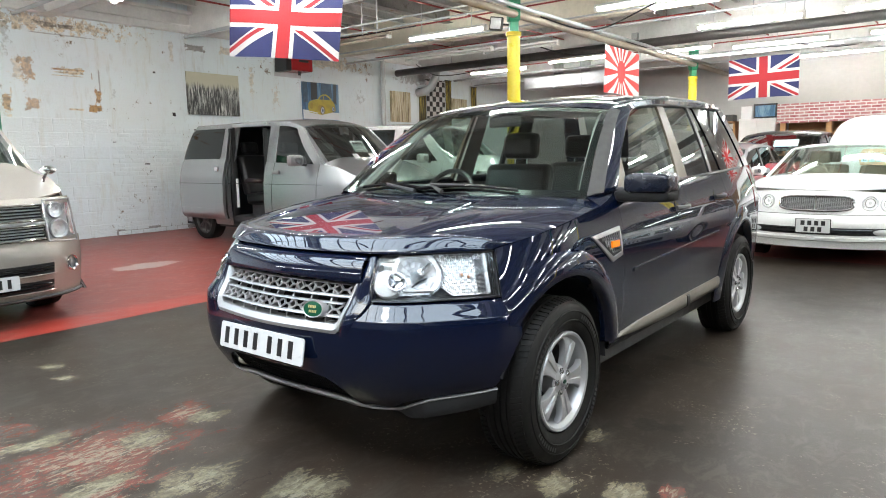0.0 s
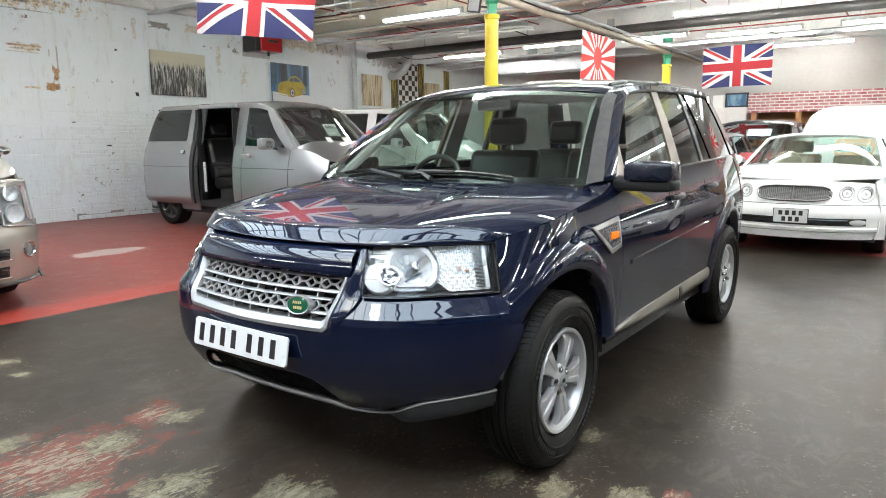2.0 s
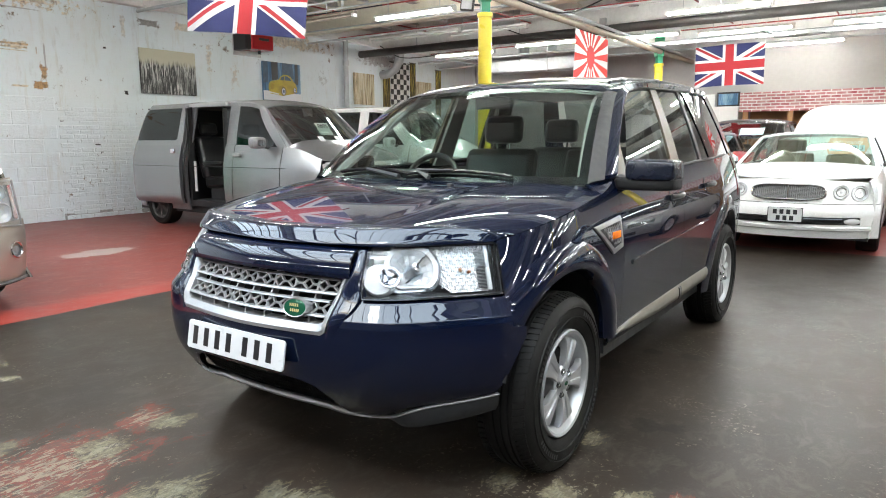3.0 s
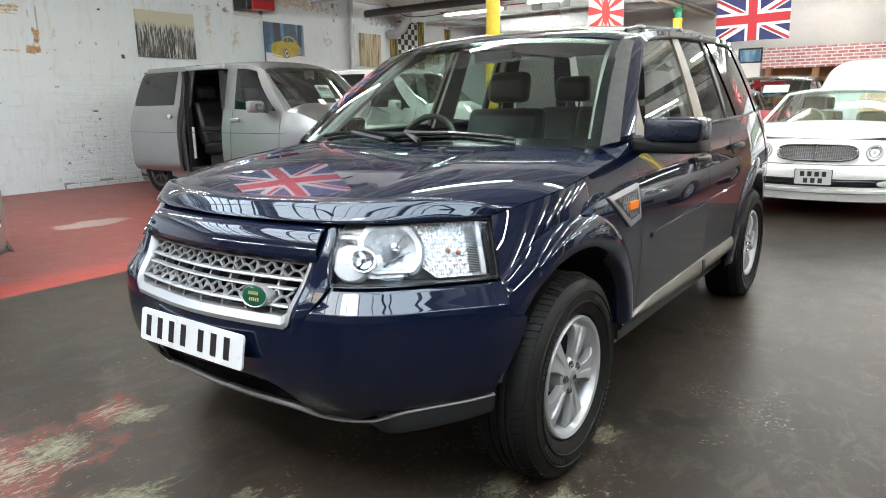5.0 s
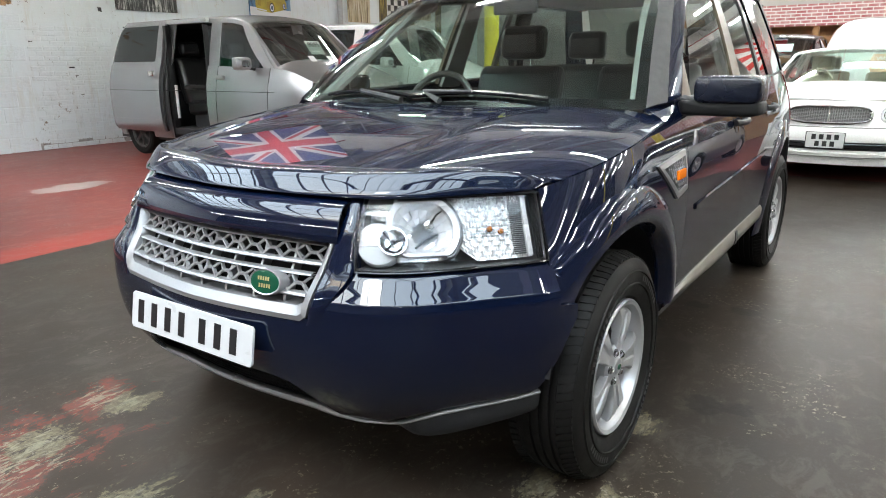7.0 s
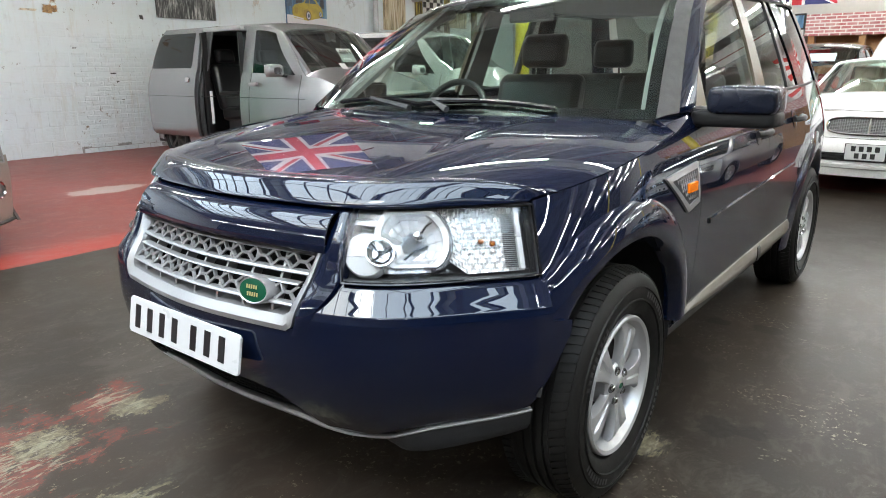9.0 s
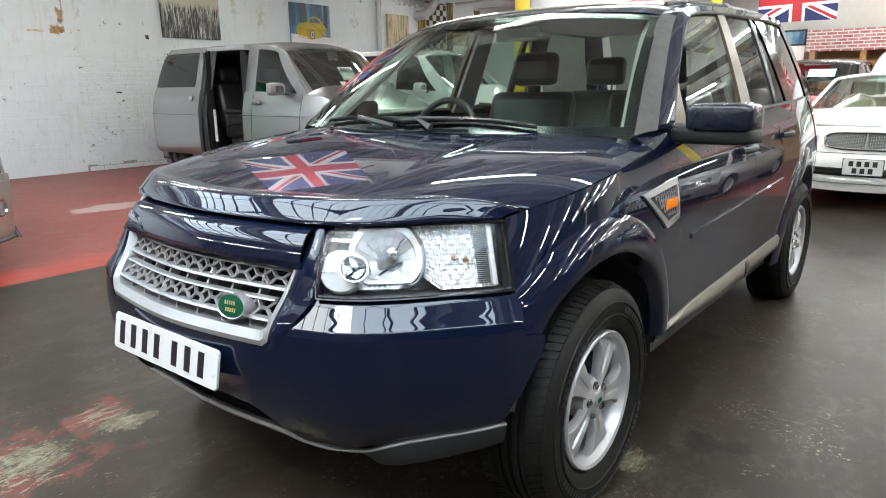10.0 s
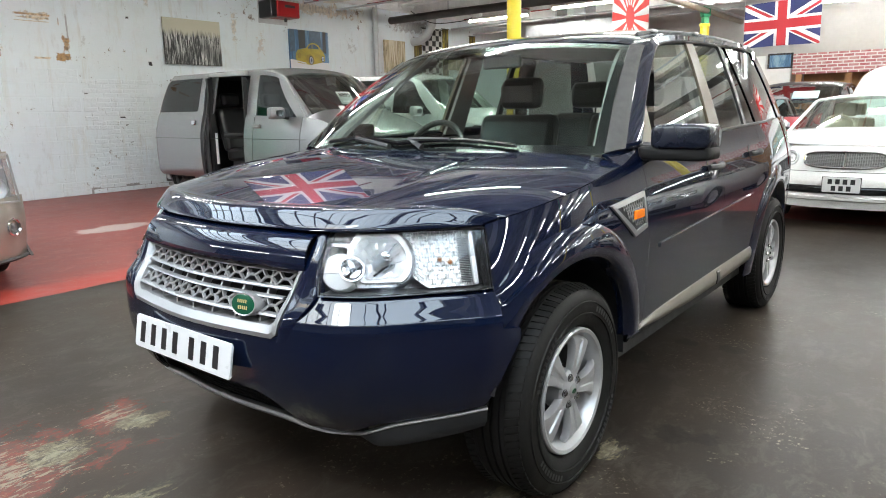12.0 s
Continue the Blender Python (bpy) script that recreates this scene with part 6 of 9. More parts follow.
        for name, (b0, b1), (t0, t1), mat, lab in bars:
            rows = []
            for f in steps(0, 1, 4):
                yb, yt = b0 + (b1 - b0) * f, t0 + (t1 - t0) * f
                zt = top_z(yt) + 0.006
                rows.append([(sg * (glass_x(yb + (yt - yb) * v, belt(yb) + (zt - belt(yb)) * v) + 0.001), yb + (yt - yb) * v, belt(yb) + (zt - belt(yb)) * v) for v in steps(0, 1, 10)])
            part(name, Mesh().grid(rows), M[mat], suv, lab, smooth=60, thick=0.02, inside=SUV_IN)
        # sail behind the mirror
        tri = [(0.605, 1.118), (0.755, 1.118), (0.775, 1.292)]
        sail = Mesh().add([(sg * (glass_x(y, z) + 0.003), y, z) for y, z in tri], [(0, 1, 2)])
        part("mirror_sail", sail, M["bronze_film"], suv, "bronze tinted corner panel by the mirror", smooth=0, thick=0.01, inside=SUV_IN)
    # tailgate
    rows = []
    for u in steps(-1, 1, 16):
        rows.append([(x * u, y + 0.05 * (1 - u * u), z) for x, y, z in ((0.69, 3.62, 0.40), (0.69, 3.64, 0.62), (0.70, 3.60, 0.90), (0.70, 3.55, 1.15))])
    part("tailgate", Mesh().grid(rows), navy, suv, thick=0.02, inside=SUV_IN)
    rows = [[(0.68 * u, 3.53 + 0.04 * (1 - u * u), 1.16), (0.58 * u, 3.10 + 0.04 * (1 - u * u), 1.63)] for u in steps(-1, 1, 12)]
    g = part("rear_screen", Mesh().grid(rows), M["glass_dark2"], suv, smooth=60)
    g.visible_shadow = False
    # cabin
    dash = Mesh().prism([(0.26, 1.075), (0.40, 1.085), (0.72, 1.06), (0.80, 0.98), (0.74, 0.7), (0.3, 0.7)], lambda u, v, s: (-0.76 + 1.52 * s, u, v))
    part("dashboard", dash, M["cabin"], suv, "black dashboard", bevel=0.02)
    hood = Mesh().prism([(0.44, 1.075), (0.60, 1.135), (0.74, 1.12), (0.78, 1.04), (0.5, 1.04)], lambda u, v, s: (-0.54 + 0.34 * s, u, v))
    part("instrument_hood", hood, M["cabin"], suv, bevel=0.02)
    sw = new("steering_wheel")
    sw.parent = suv
    c, ax1, ax2 = Vector((-0.37, 0.86, 1.03)), Vector((1, 0, 0)), Vector((0, 0.38, 0.925))
    part("wheel_rim", Mesh().tube([c + 0.185 * (math.cos(a) * ax1 + math.sin(a) * ax2) for a in steps(0, 2 * math.pi, 36)], 0.016, 8), M["leather"], sw)
    part("wheel_boss", Mesh().cyl(c + Vector((0, -0.01, 0.004)), c + Vector((0, 0.03, -0.012)), 0.075, 0.06, 20), M["cabin"], sw, bevel=0.01)
    for a in (0.1, math.pi - 0.1, -math.pi / 2):
        part("wheel_spoke", Mesh().cyl(c, c + 0.18 * (math.cos(a) * ax1 + math.sin(a) * ax2), 0.022, 0.016, 8), M["cabin"], sw)
    def seat(name, x, y, w):
        s = new(name)
        s.parent = suv
        part("cushion", Mesh().prism([(y, 0.55), (y + 0.50, 0.50), (y + 0.52, 0.66), (y + 0.04, 0.72), (y - 0.02, 0.66)], lambda u, v, k: (x - w / 2 + w * k, u, v)), M["leather"], s, bevel=0.04)
        part("backrest", Mesh().prism([(y + 0.44, 0.62), (y + 0.58, 0.60), (y + 0.74, 1.18), (y + 0.70, 1.24), (y + 0.63, 1.22)], lambda u, v, k: (x - w / 2 + w * k, u, v)), M["leather"], s, bevel=0.045)
        for hx in ((x,) if w < 0.8 else (x - 0.4, x + 0.4)):
            part("headrest", Mesh().prism([(y + 0.65, 1.27), (y + 0.74, 1.26), (y + 0.77, 1.43), (y + 0.70, 1.46), (y + 0.65, 1.40)], lambda u, v, k: (hx - 0.135 + 0.27 * k, u, v)), M["leather"], s, bevel=0.035)
            for d in (-0.05, 0.05):
                part("headrest_post", Mesh().cyl((hx + d, y + 0.69, 1.2), (hx + d, y + 0.70, 1.29), 0.007, n=6), M["chrome"], s)
    seat("front_seat", -0.37, 1.02, 0.52)
    seat("front_seat", 0.37, 1.02, 0.52)
    seat("rear_seat", 0.0, 2.0, 1.30)
    part("headlining", Mesh().grid([[(0.60 * u, y, z) for y, z in ((1.02, 1.555), (1.6, 1.60), (2.9, 1.60))] for u in steps(-1, 1, 6)]), M["cabin_grey"], suv)
    for sg in (1, -1):
        part("door_lining", Mesh().grid([[(sg * (side_x(y, 1.05) - 0.10), y, 0.45), (sg * (side_x(y, 1.05) - 0.06), y, 1.10)] for y in steps(0.6, 3.4, 10)]), M["cabin"], suv)
        pil = Mesh().grid([[(sg * (glass_x(y, z) - 0.035), y, z) for y, z in ((1.49, 1.12), (1.54, 1.57))], [(sg * (glass_x(y, z) - 0.05), y, z) for y, z in ((1.66, 1.12), (1.65, 1.57))]])
        part("pillar_lining", pil, M["cabin_grey"], suv, thick=0.02)
        ap = [lerp(spline(CANT_OUT, t), (spline(CANT_OUT, t)[0] - 0.05, spline(CANT_OUT, t)[1] + 0.05, spline(CANT_OUT, t)[2] - 0.03), 1.0) for t in steps(0.02, 0.36, 8)]
        part("screen_pillar_lining", Mesh().tube([(sg * x, y, z) for x, y, z in ap], 0.028, 8), M["cabin_grey"], suv, "pale grey windscreen pillar lining")
    part("cabin_floor", Mesh().box(-0.74, 0.74, 0.3, 3.4, 0.40, 0.45), M["cabin"], suv)
    part("interior_mirror", Mesh().box(-0.11, 0.11, 0.93, 0.95, 1.455, 1.515), M["black"], suv, bevel=0.012)


suv = build_suv()


# ---- other vehicles: built with the nose at y = 0 towards -y, tail at y = length ----
def road_wheel(parent, x, y, r, side, rim_r, rim_mat="alloy"):
    w = new("wheel")
    w.parent = parent
    w.matrix_basis = pose(x, y, r)
    at = lambda a, b, h: (h * side, a, b)
    part("tyre", Mesh().lathe([(rim_r, 0.0), (rim_r + 0.02, 0.03), (r - 0.03, 0.035), (r - 0.006, 0.02), (r, 0.0), (r, -0.16), (r - 0.006, -0.18), (rim_r, -0.18)], at, 40), M["rubber"], w)
    rim = new("rim")
    rim.parent = w
    part("rim_ring", Mesh().lathe([(rim_r - 0.02, -0.16), (rim_r - 0.025, 0.0), (rim_r - 0.01, 0.022), (rim_r + 0.006, 0.024), (rim_r + 0.006, 0.0)], at, 40), M[rim_mat], rim)
    for k in range(7):
        a = 2 * math.pi * k / 7 + 0.2
        ca, sa = math.cos(a), math.sin(a)
        rows = [[at(q * ca - u * hw * sa, q * sa + u * hw * ca, h - abs(u) * 0.012) for u in (-1, -0.6, 0.6, 1)] for q, hw, h in ((0.02, 0.02, 0.012), (rim_r * 0.55, 0.018, 0.018), (rim_r - 0.012, 0.024, 0.016))]
        part("spoke", Mesh().grid(rows), M[rim_mat], rim, thick=0.012)
    part("hub", Mesh().lathe([(0.0, 0.022), (0.03, 0.020), (0.045, 0.010), (0.045, -0.03)], at, 24), M[rim_mat], rim)
    part("back_plate", Mesh().lathe([(0.0, -0.07), (rim_r - 0.022, -0.07)], at, 24), M["black"], w)


class Shape:
    """The body of a car from a few tables along its length."""

    def __init__(self, length, top, belt, half, sill, roof_half, cowl, header, tail_top, tail_base):
        self.L, self.top, self.belt, self.half, self.sill, self.rh = length, top, belt, half, sill, roof_half
        self.cowl, self.header, self.tail_top, self.tail_base = cowl, header, tail_top, tail_base

    def w(self, y, z):
        """Half width at height z below the belt."""
        h = curve_at(self.half, y)
        b = curve_at(self.belt, y)
        t = (z - self.sill) / max(0.1, b - self.sill)
        return h * (0.935 + 0.065 * math.sin(math.pi * min(1.0, 0.15 + 0.75 * t)) - 0.035 * max(0.0, t - 0.75) / 0.25)

    def g(self, y, v):
        """Side of the glasshouse: v from 0 at the belt to 1 at the roof's edge."""
        b, r = curve_at(self.belt, y), curve_at(self.top, y) - 0.055
        x0 = self.w(y, b) - 0.015
        k = self.rh / 0.9
        return (x0 + (x0 * k - x0) * v ** 1.15, y, b + (r - b) * v)


def car_body(car, s, paint, arches, r_arch, hole=None, nose_skip=0.0, skip_side=None):
    """Sides, bonnet and tail as painted panels."""
    def low(y):
        for ay in arches:
            d = abs(y - ay)
            if d < r_arch:
                return max(s.sill, 0.30 + math.sqrt(r_arch ** 2 - d * d))
        return s.sill
    ys = set(round(v, 4) for v in steps(nose_skip, s.L - 0.02, 56))
    for ay in arches:
        for k in range(17):
            ys.add(round(ay - r_arch * math.cos(math.pi * k / 16), 4))
    if hole:
        ys |= {hole[0], hole[1]}
    ys = sorted(ys)
    for sg, nm in ((1, "side_panel"), (-1, "side_panel")):
        m = Mesh()
        n = 14
        rows = []
        for y in ys:
            lo, hi = low(y), curve_at(s.belt, y)
            rows.append([(sg * s.w(y, lo + (hi - lo) * v / n), y, lo + (hi - lo) * v / n) for v in range(n + 1)])
        for i in range(len(rows) - 1):
            if hole and sg == hole[2] and hole[0] <= ys[i] and ys[i + 1] <= hole[1]:
                continue
            m.grid([rows[i], rows[i + 1]])
            if hole and sg == hole[2] and ys[i + 1] == hole[0]:
                part(nm, m, M[paint], car, thick=0.02, weld=True, inside=(0, s.L / 2, 0.7))
                m = Mesh()
        part(nm, m, M[paint], car, thick=0.02, weld=True, inside=(0, s.L / 2, 0.7))
    return ys, low


def deck(car, name, s, paint, y0, y1, n=18, bow=0.0, power=2.6, back=0.0):
    """Bonnet or boot lid between the belts; bow curves its front edge, back its rear edge."""
    rows = []
    for f in steps(0, 1, n):
        row = []
        for u in steps(-1, 1, 28):
            a = abs(u)
            ya, yb = y0 + bow * a ** power, y1 - back * (1 - a * a)
            y = ya + (yb - ya) * f
            w, b, t = s.w(y, curve_at(s.belt, y)), curve_at(s.belt, y), curve_at(s.top, y)
            row.append((w * u, y, b + (t - b) * (1 - a ** 2.6)))
        rows.append(row)
    return part(name, Mesh().grid(rows), M[paint], car, thick=0.015, inside=(0, s.L / 2, 0.5))


def glasshouse(car, s, paint, pillars, glass_side, glass_front="glass", open_side=None, quarter=None):
    """Roof, windscreen, rear screen, side glass and pillars. pillars: (y at belt, y at roof, width, material)."""
    yr = steps(s.header, s.tail_top, 20)
    rows = []
    for y in yr:
        e = s.g(y, 1.0)
        t = curve_at(s.top, y)
        rows.append([(e[0] * u, y, e[2] + (t - e[2]) * (1 - abs(u) ** 3)) for u in steps(-1, 1, 16)])
    part("roof", Mesh().grid(rows), M[paint], car, thick=0.02, inside=(0, s.L / 2, 0.7))
    def lower(u, y, dy):
        w = s.w(y, curve_at(s.belt, y)) - 0.03
        yy = y + dy * (1 - u * u)
        return (w * u, yy, curve_at(s.belt, yy) + (curve_at(s.top, yy) - curve_at(s.belt, yy)) * (1 - abs(u) ** 2.6) + 0.004)
    def upper(u, y, dy):
        e = s.g(y, 1.0)
        return (e[0] * u, y + dy * (1 - u * u), e[2] + (curve_at(s.top, y) - e[2]) * (1 - abs(u) ** 3))
    for name, yb, yt, db, dt, gm in (("windscreen", s.cowl, s.header, -0.16, -0.05, glass_front), ("rear_screen", s.tail_base, s.tail_top, 0.10, 0.05, glass_side)):
        pts = lambda u, v: lerp(lower(u, yb, db), upper(u, yt, dt), v)
        g = part(name, Mesh().grid([[pts(u, v) for v in steps(0, 1, 6)] for u in steps(-1, 1, 16)]), M[gm], car, smooth=60)
        g.visible_shadow = False
        for sg in (1, -1):
            rows = []
            for v in steps(0, 1, 12):
                p = pts(sg * 1.0, v)
                q = pts(sg * 0.95, v)
                out = (p[0] + sg * 0.004, p[1] + (0.07 if name == "windscreen" else -0.07), p[2] - 0.004)
                rows.append([q, (p[0], p[1], p[2] + 0.012), out])
            part("screen_pillar", Mesh().grid(rows), M[paint], car, thick=0.015, inside=(0, s.L / 2, 0.7))
    # side glass from the windscreen pillar to the rear pillar
    for sg in (1, -1):
        rows = []
        for f in steps(0, 1, 30):
            yb, yt = s.cowl + 0.10 + (s.tail_base - 0.10 - s.cowl - 0.10) * f, s.header + (s.tail_top - s.header) * f
            col = []
            for v in steps(0, 1, 8):
                y = yb + (yt - yb) * v
                q = s.g(y, v)
                b = curve_at(s.belt, yb)
                r = curve_at(s.top, yt) - 0.055
                col.append((sg * (q[0] - 0.008), y, b + (r - b) * v))
            rows.append(col)
        if open_side and open_side[0] == sg:
            a, b = open_side[1], open_side[2]
            cut = [r for r in rows if r[0][1] <= a], [r for r in rows if r[0][1] >= b]
        else:
            cut = (rows,)
        for c in cut:
            if len(c) > 1:
                g = part("side_glass", Mesh().grid(c), M[glass_side], car, smooth=60)
                g.visible_shadow = False
        # cant rail
        rail = []
        for f in steps(0, 1, 24):
            y = s.header + (s.tail_top - s.header) * f
            e = s.g(y, 1.0)
            q = s.g(y, 0.90)
            rail.append([(sg * (e[0] - 0.01), y, e[2] + 0.006), (sg * (e[0] + 0.010), y, e[2] - 0.008), (sg * (q[0] + 0.004), y, q[2])])
        part("roof_rail", Mesh().grid(rail), M[paint], car, thick=0.01, inside=(0, s.L / 2, 0.7))
        if quarter:
            b0, b1, t0, t1 = quarter
            rows = []
            for f in steps(0, 1, 6):
                yb, yt = b0 + (b1 - b0) * f, t0 + (t1 - t0) * f
                b, r = curve_at(s.belt, yb), curve_at(s.top, yt) - 0.055
                bow = 0.05 * f
                rows.append([(sg * (s.g(yb + (yt - yb) * v, v)[0] + 0.004), yb + (yt - yb) * v + bow * math.sin(math.pi * v), b + (r - b) * v) for v in steps(0, 1, 10)])
            part("front_pillar", Mesh().grid(rows), M[paint], car, thick=0.02, inside=(0, s.L / 2, 0.7))
        for yb, yt, wd, mat in pillars:
            if open_side and open_side[0] == sg and open_side[1] + 0.12 < yb < open_side[2] - 0.12:
                continue
            rows = []
            for v in steps(0, 1, 8):
                y = yb + (yt - yb) * v
                q = s.g(y, v)
                b, r = curve_at(s.belt, yb), curve_at(s.top, yt) - 0.06
                z = b + (r - b) * v
                rows.append([(sg * (q[0] + 0.002), y - wd / 2, z), (sg * (q[0] + 0.006), y, z), (sg * (q[0] + 0.002), y + wd / 2, z)])
            part("window_pillar", Mesh().grid(rows), M[mat], car, thick=0.03, inside=(0, s.L / 2, 0.7))


def cabin(car, s, trim, seat_y, rhd=True):
    """Dashboard, wheel, seats and floor inside."""
    b = curve_at(s.belt, s.cowl + 0.5)
    part("dashboard", Mesh().prism([(s.cowl - 0.05, b - 0.02), (s.cowl + 0.42, b - 0.03), (s.cowl + 0.50, b - 0.12), (s.cowl + 0.45, 0.5), (s.cowl, 0.5)], lambda u, v, k: (-0.72 + 1.44 * k, u, v)), M[trim], car, bevel=0.02)
    c = Vector((-0.36, s.cowl + 0.62, b + 0.0))
    part("steering_wheel", Mesh().tube([c + 0.18 * (math.cos(a) * Vector((1, 0, 0)) + math.sin(a) * Vector((0, 0.4, 0.91))) for a in steps(0, 2 * math.pi, 28)], 0.015, 7), M["cabin"] if trim != "cabin_beige" else M["cabin_beige"], car)
    for y in seat_y:
        for x in (-0.37, 0.37):
            st = new("seat")
            st.parent = car
            part("cushion", Mesh().prism([(y, 0.48), (y + 0.5, 0.44), (y + 0.52, 0.60), (y, 0.66)], lambda u, v, k, x=x: (x - 0.25 + 0.5 * k, u, v)), M[trim if trim != "cabin" else "leather"], st, bevel=0.04)
            part("backrest", Mesh().prism([(y + 0.44, 0.58), (y + 0.58, 0.56), (y + 0.76, b + 0.10), (y + 0.66, b + 0.12)], lambda u, v, k, x=x: (x - 0.25 + 0.5 * k, u, v)), M[trim if trim != "cabin" else "leather"], st, bevel=0.04)
            part("headrest", Mesh().prism([(y + 0.68, b + 0.15), (y + 0.77, b + 0.14), (y + 0.79, b + 0.31), (y + 0.70, b + 0.32)], lambda u, v, k, x=x: (x - 0.13 + 0.26 * k, u, v)), M[trim if trim != "cabin" else "leather"], st, bevel=0.03)
    part("cabin_floor", Mesh().box(-0.78, 0.78, s.cowl - 0.3, s.L - 0.15, 0.28, 0.36), M["cabin"], car)


def liners(car, s, arches, r_arch, half):
    for ay in arches:
        for sg in (1, -1):
            rows = []
            for k in range(17):
                a = math.pi * k / 16
                rows.append([(sg * q, ay + r_arch * 0.985 * math.cos(a), 0.30 + r_arch * 0.985 * math.sin(a)) for q in (half - 0.03, half - 0.30)])
            m = Mesh().grid(rows)
            m.add([r[1] for r in rows], [tuple(range(17))])
            part("arch_liner", m, M["black"], car)


def door_mirror(car, x, y, z, sg, paint, w=0.20, h=0.13):
    mr = new("door_mirror")
    mr.parent = car
    rows = []
    for t, k in ((0.0, 0.5), (0.3, 0.95), (1.0, 1.0)):
        rows.append([(sg * (x + 0.05 + w / 2 + math.copysign(abs(math.cos(a)) ** 0.6, math.cos(a)) * w / 2 * k), y + 0.11 * t, z + math.copysign(abs(math.sin(a)) ** 0.6, math.sin(a)) * h / 2 * k) for a in steps(0, 2 * math.pi, 20)[:-1]])
    part("mirror_shell", Mesh().grid(rows, close=True), M[paint], mr, smooth=50)
    part("mirror_glass", Mesh().prism([(x + 0.06, z - h * 0.42), (x + w + 0.04, z - h * 0.42), (x + w + 0.04, z + h * 0.42), (x + 0.06, z + h * 0.42)], lambda u, v, k: (sg * u, y + 0.105 + 0.008 * k, v)), M["chrome"], mr)
    part("mirror_foot", Mesh().cyl((sg * (x - 0.04), y + 0.06, z - h * 0.45), (sg * (x + 0.09), y + 0.06, z - h * 0.30), 0.022, n=8), M["black"], mr)


def build_van(name, label, paint, at, opened, wing_mirror=False):
    """A tall one-box people carrier with a high chrome grille."""
    L = 4.62
    s = Shape(L, [(0.0, 0.99), (0.25, 1.09), (0.62, 1.23), (0.75, 1.30), (1.20, 1.63), (1.62, 1.85), (2.1, 1.90), (3.6, 1.905), (4.2, 1.87), (4.62, 1.66)],
              [(0.0, 0.94), (0.35, 1.06), (0.7, 1.18), (1.3, 1.22), (2.2, 1.25), (4.0, 1.27), (4.62, 1.28)],
              [(0.0, 0.66), (0.15, 0.78), (0.40, 0.865), (0.8, 0.895), (1.5, 0.90), (4.1, 0.90), (4.4, 0.86), (4.62, 0.74)], 0.27, 0.76, 0.90, 1.50, 4.24, 4.52)
    van = thing(name, label, "van", at, "parked people carriers")
    hole = (2.19, 3.05, -1) if opened else None
    car_body(van, s, paint, (0.92, 3.87), 0.37, hole, 0.34)
    deck(van, "bonnet", s, paint, 0.055, s.cowl + 0.02, bow=0.29, power=4.0, back=0.16)
    pil = [(2.09, 2.09, 0.20, paint), (3.06, 3.04, 0.12, paint)]
    glasshouse(van, s, paint, pil, "glass_dark", "glass", (-1, 2.19, 3.05) if opened else None, quarter=(0.95, 1.13, 1.46, 1.62))
    cabin(van, s, "cabin", (1.45,))
    liners(van, s, (0.92, 3.87), 0.37, 0.88)
    for y in (0.92, 3.87):
        for sg in (1, -1):
            road_wheel(van, sg * 0.84, y, 0.325, sg, 0.22, "pipe_dark" if opened else "alloy")
    part("tail_panel", Mesh().grid([[(0.74 * u, L - 0.02 + 0.05 * (1 - u * u), z) for z in (0.30, 0.8, 1.28)] for u in steps(-1, 1, 10)]), M[paint], van, thick=0.02)
    part("underbody", Mesh().box(-0.78, 0.78, 0.35, L - 0.1, 0.22, 0.30), M["black"], van)
    # nose
    def fas(x, z, d=0.0):
        a = abs(x) / 0.88
        y = 0.0 + 0.30 * a ** 4.0 + max(0.0, z - 0.70) * 0.18 + max(0.0, 0.42 - z) * 0.25 - 0.02 * math.exp(-((z - 0.55) / 0.1) ** 2)
        return (x, y + d, z)
    part("front_bumper", Mesh().grid([[fas(x, z) for z in steps(0.22, 0.69, 16)] for x in steps(-0.875, 0.875, 40)]), M[paint], van, thick=0.02, inside=(0, 2, 0.5))
    part("bonnet_edge", Mesh().grid([[fas(x, z) for z in (0.965, 1.0, 1.02)] for x in steps(-0.80, 0.80, 24)]), M[paint], van, thick=0.02, inside=(0, 2, 0.5))
    part("grille_back", Mesh().grid([[fas(x, z, 0.03) for z in (0.68, 0.85, 0.98)] for x in steps(-0.52, 0.52, 12)]), M["black"], van)
    gr = new("grille")
    gr.parent = van
    for z0, z1, n in ((0.845, 0.965, 5), (0.695, 0.805, 5)):
        for i in range(n):
            z = z0 + (z1 - z0) * (i + 0.5) / n
            part("grille_bar", Mesh().grid([[fas(x, z - 0.006, -0.006), fas(x, z, -0.018), fas(x, z + 0.006, -0.006), fas(x, z + 0.004, 0.02)] for x in steps(-0.50, 0.50, 24)]), M["silver_plastic"], gr)
        for z in (z0, z1):
            part("grille_edge", Mesh().tube([fas(x, z, -0.012) for x in steps(-0.52, 0.52, 24)], 0.010, 8), M["chrome"], gr)
        for x in (-0.52, 0.52):
            part("grille_end", Mesh().tube([fas(x, z, -0.012) for z in steps(z0, z1, 4)], 0.010, 8), M["chrome"], gr)
    part("grille_divider", Mesh().grid([[fas(x, 0.808, -0.01), fas(x, 0.825, -0.02), fas(x, 0.842, -0.01)] for x in steps(-0.52, 0.52, 20)]), M["silver_plastic"], gr)
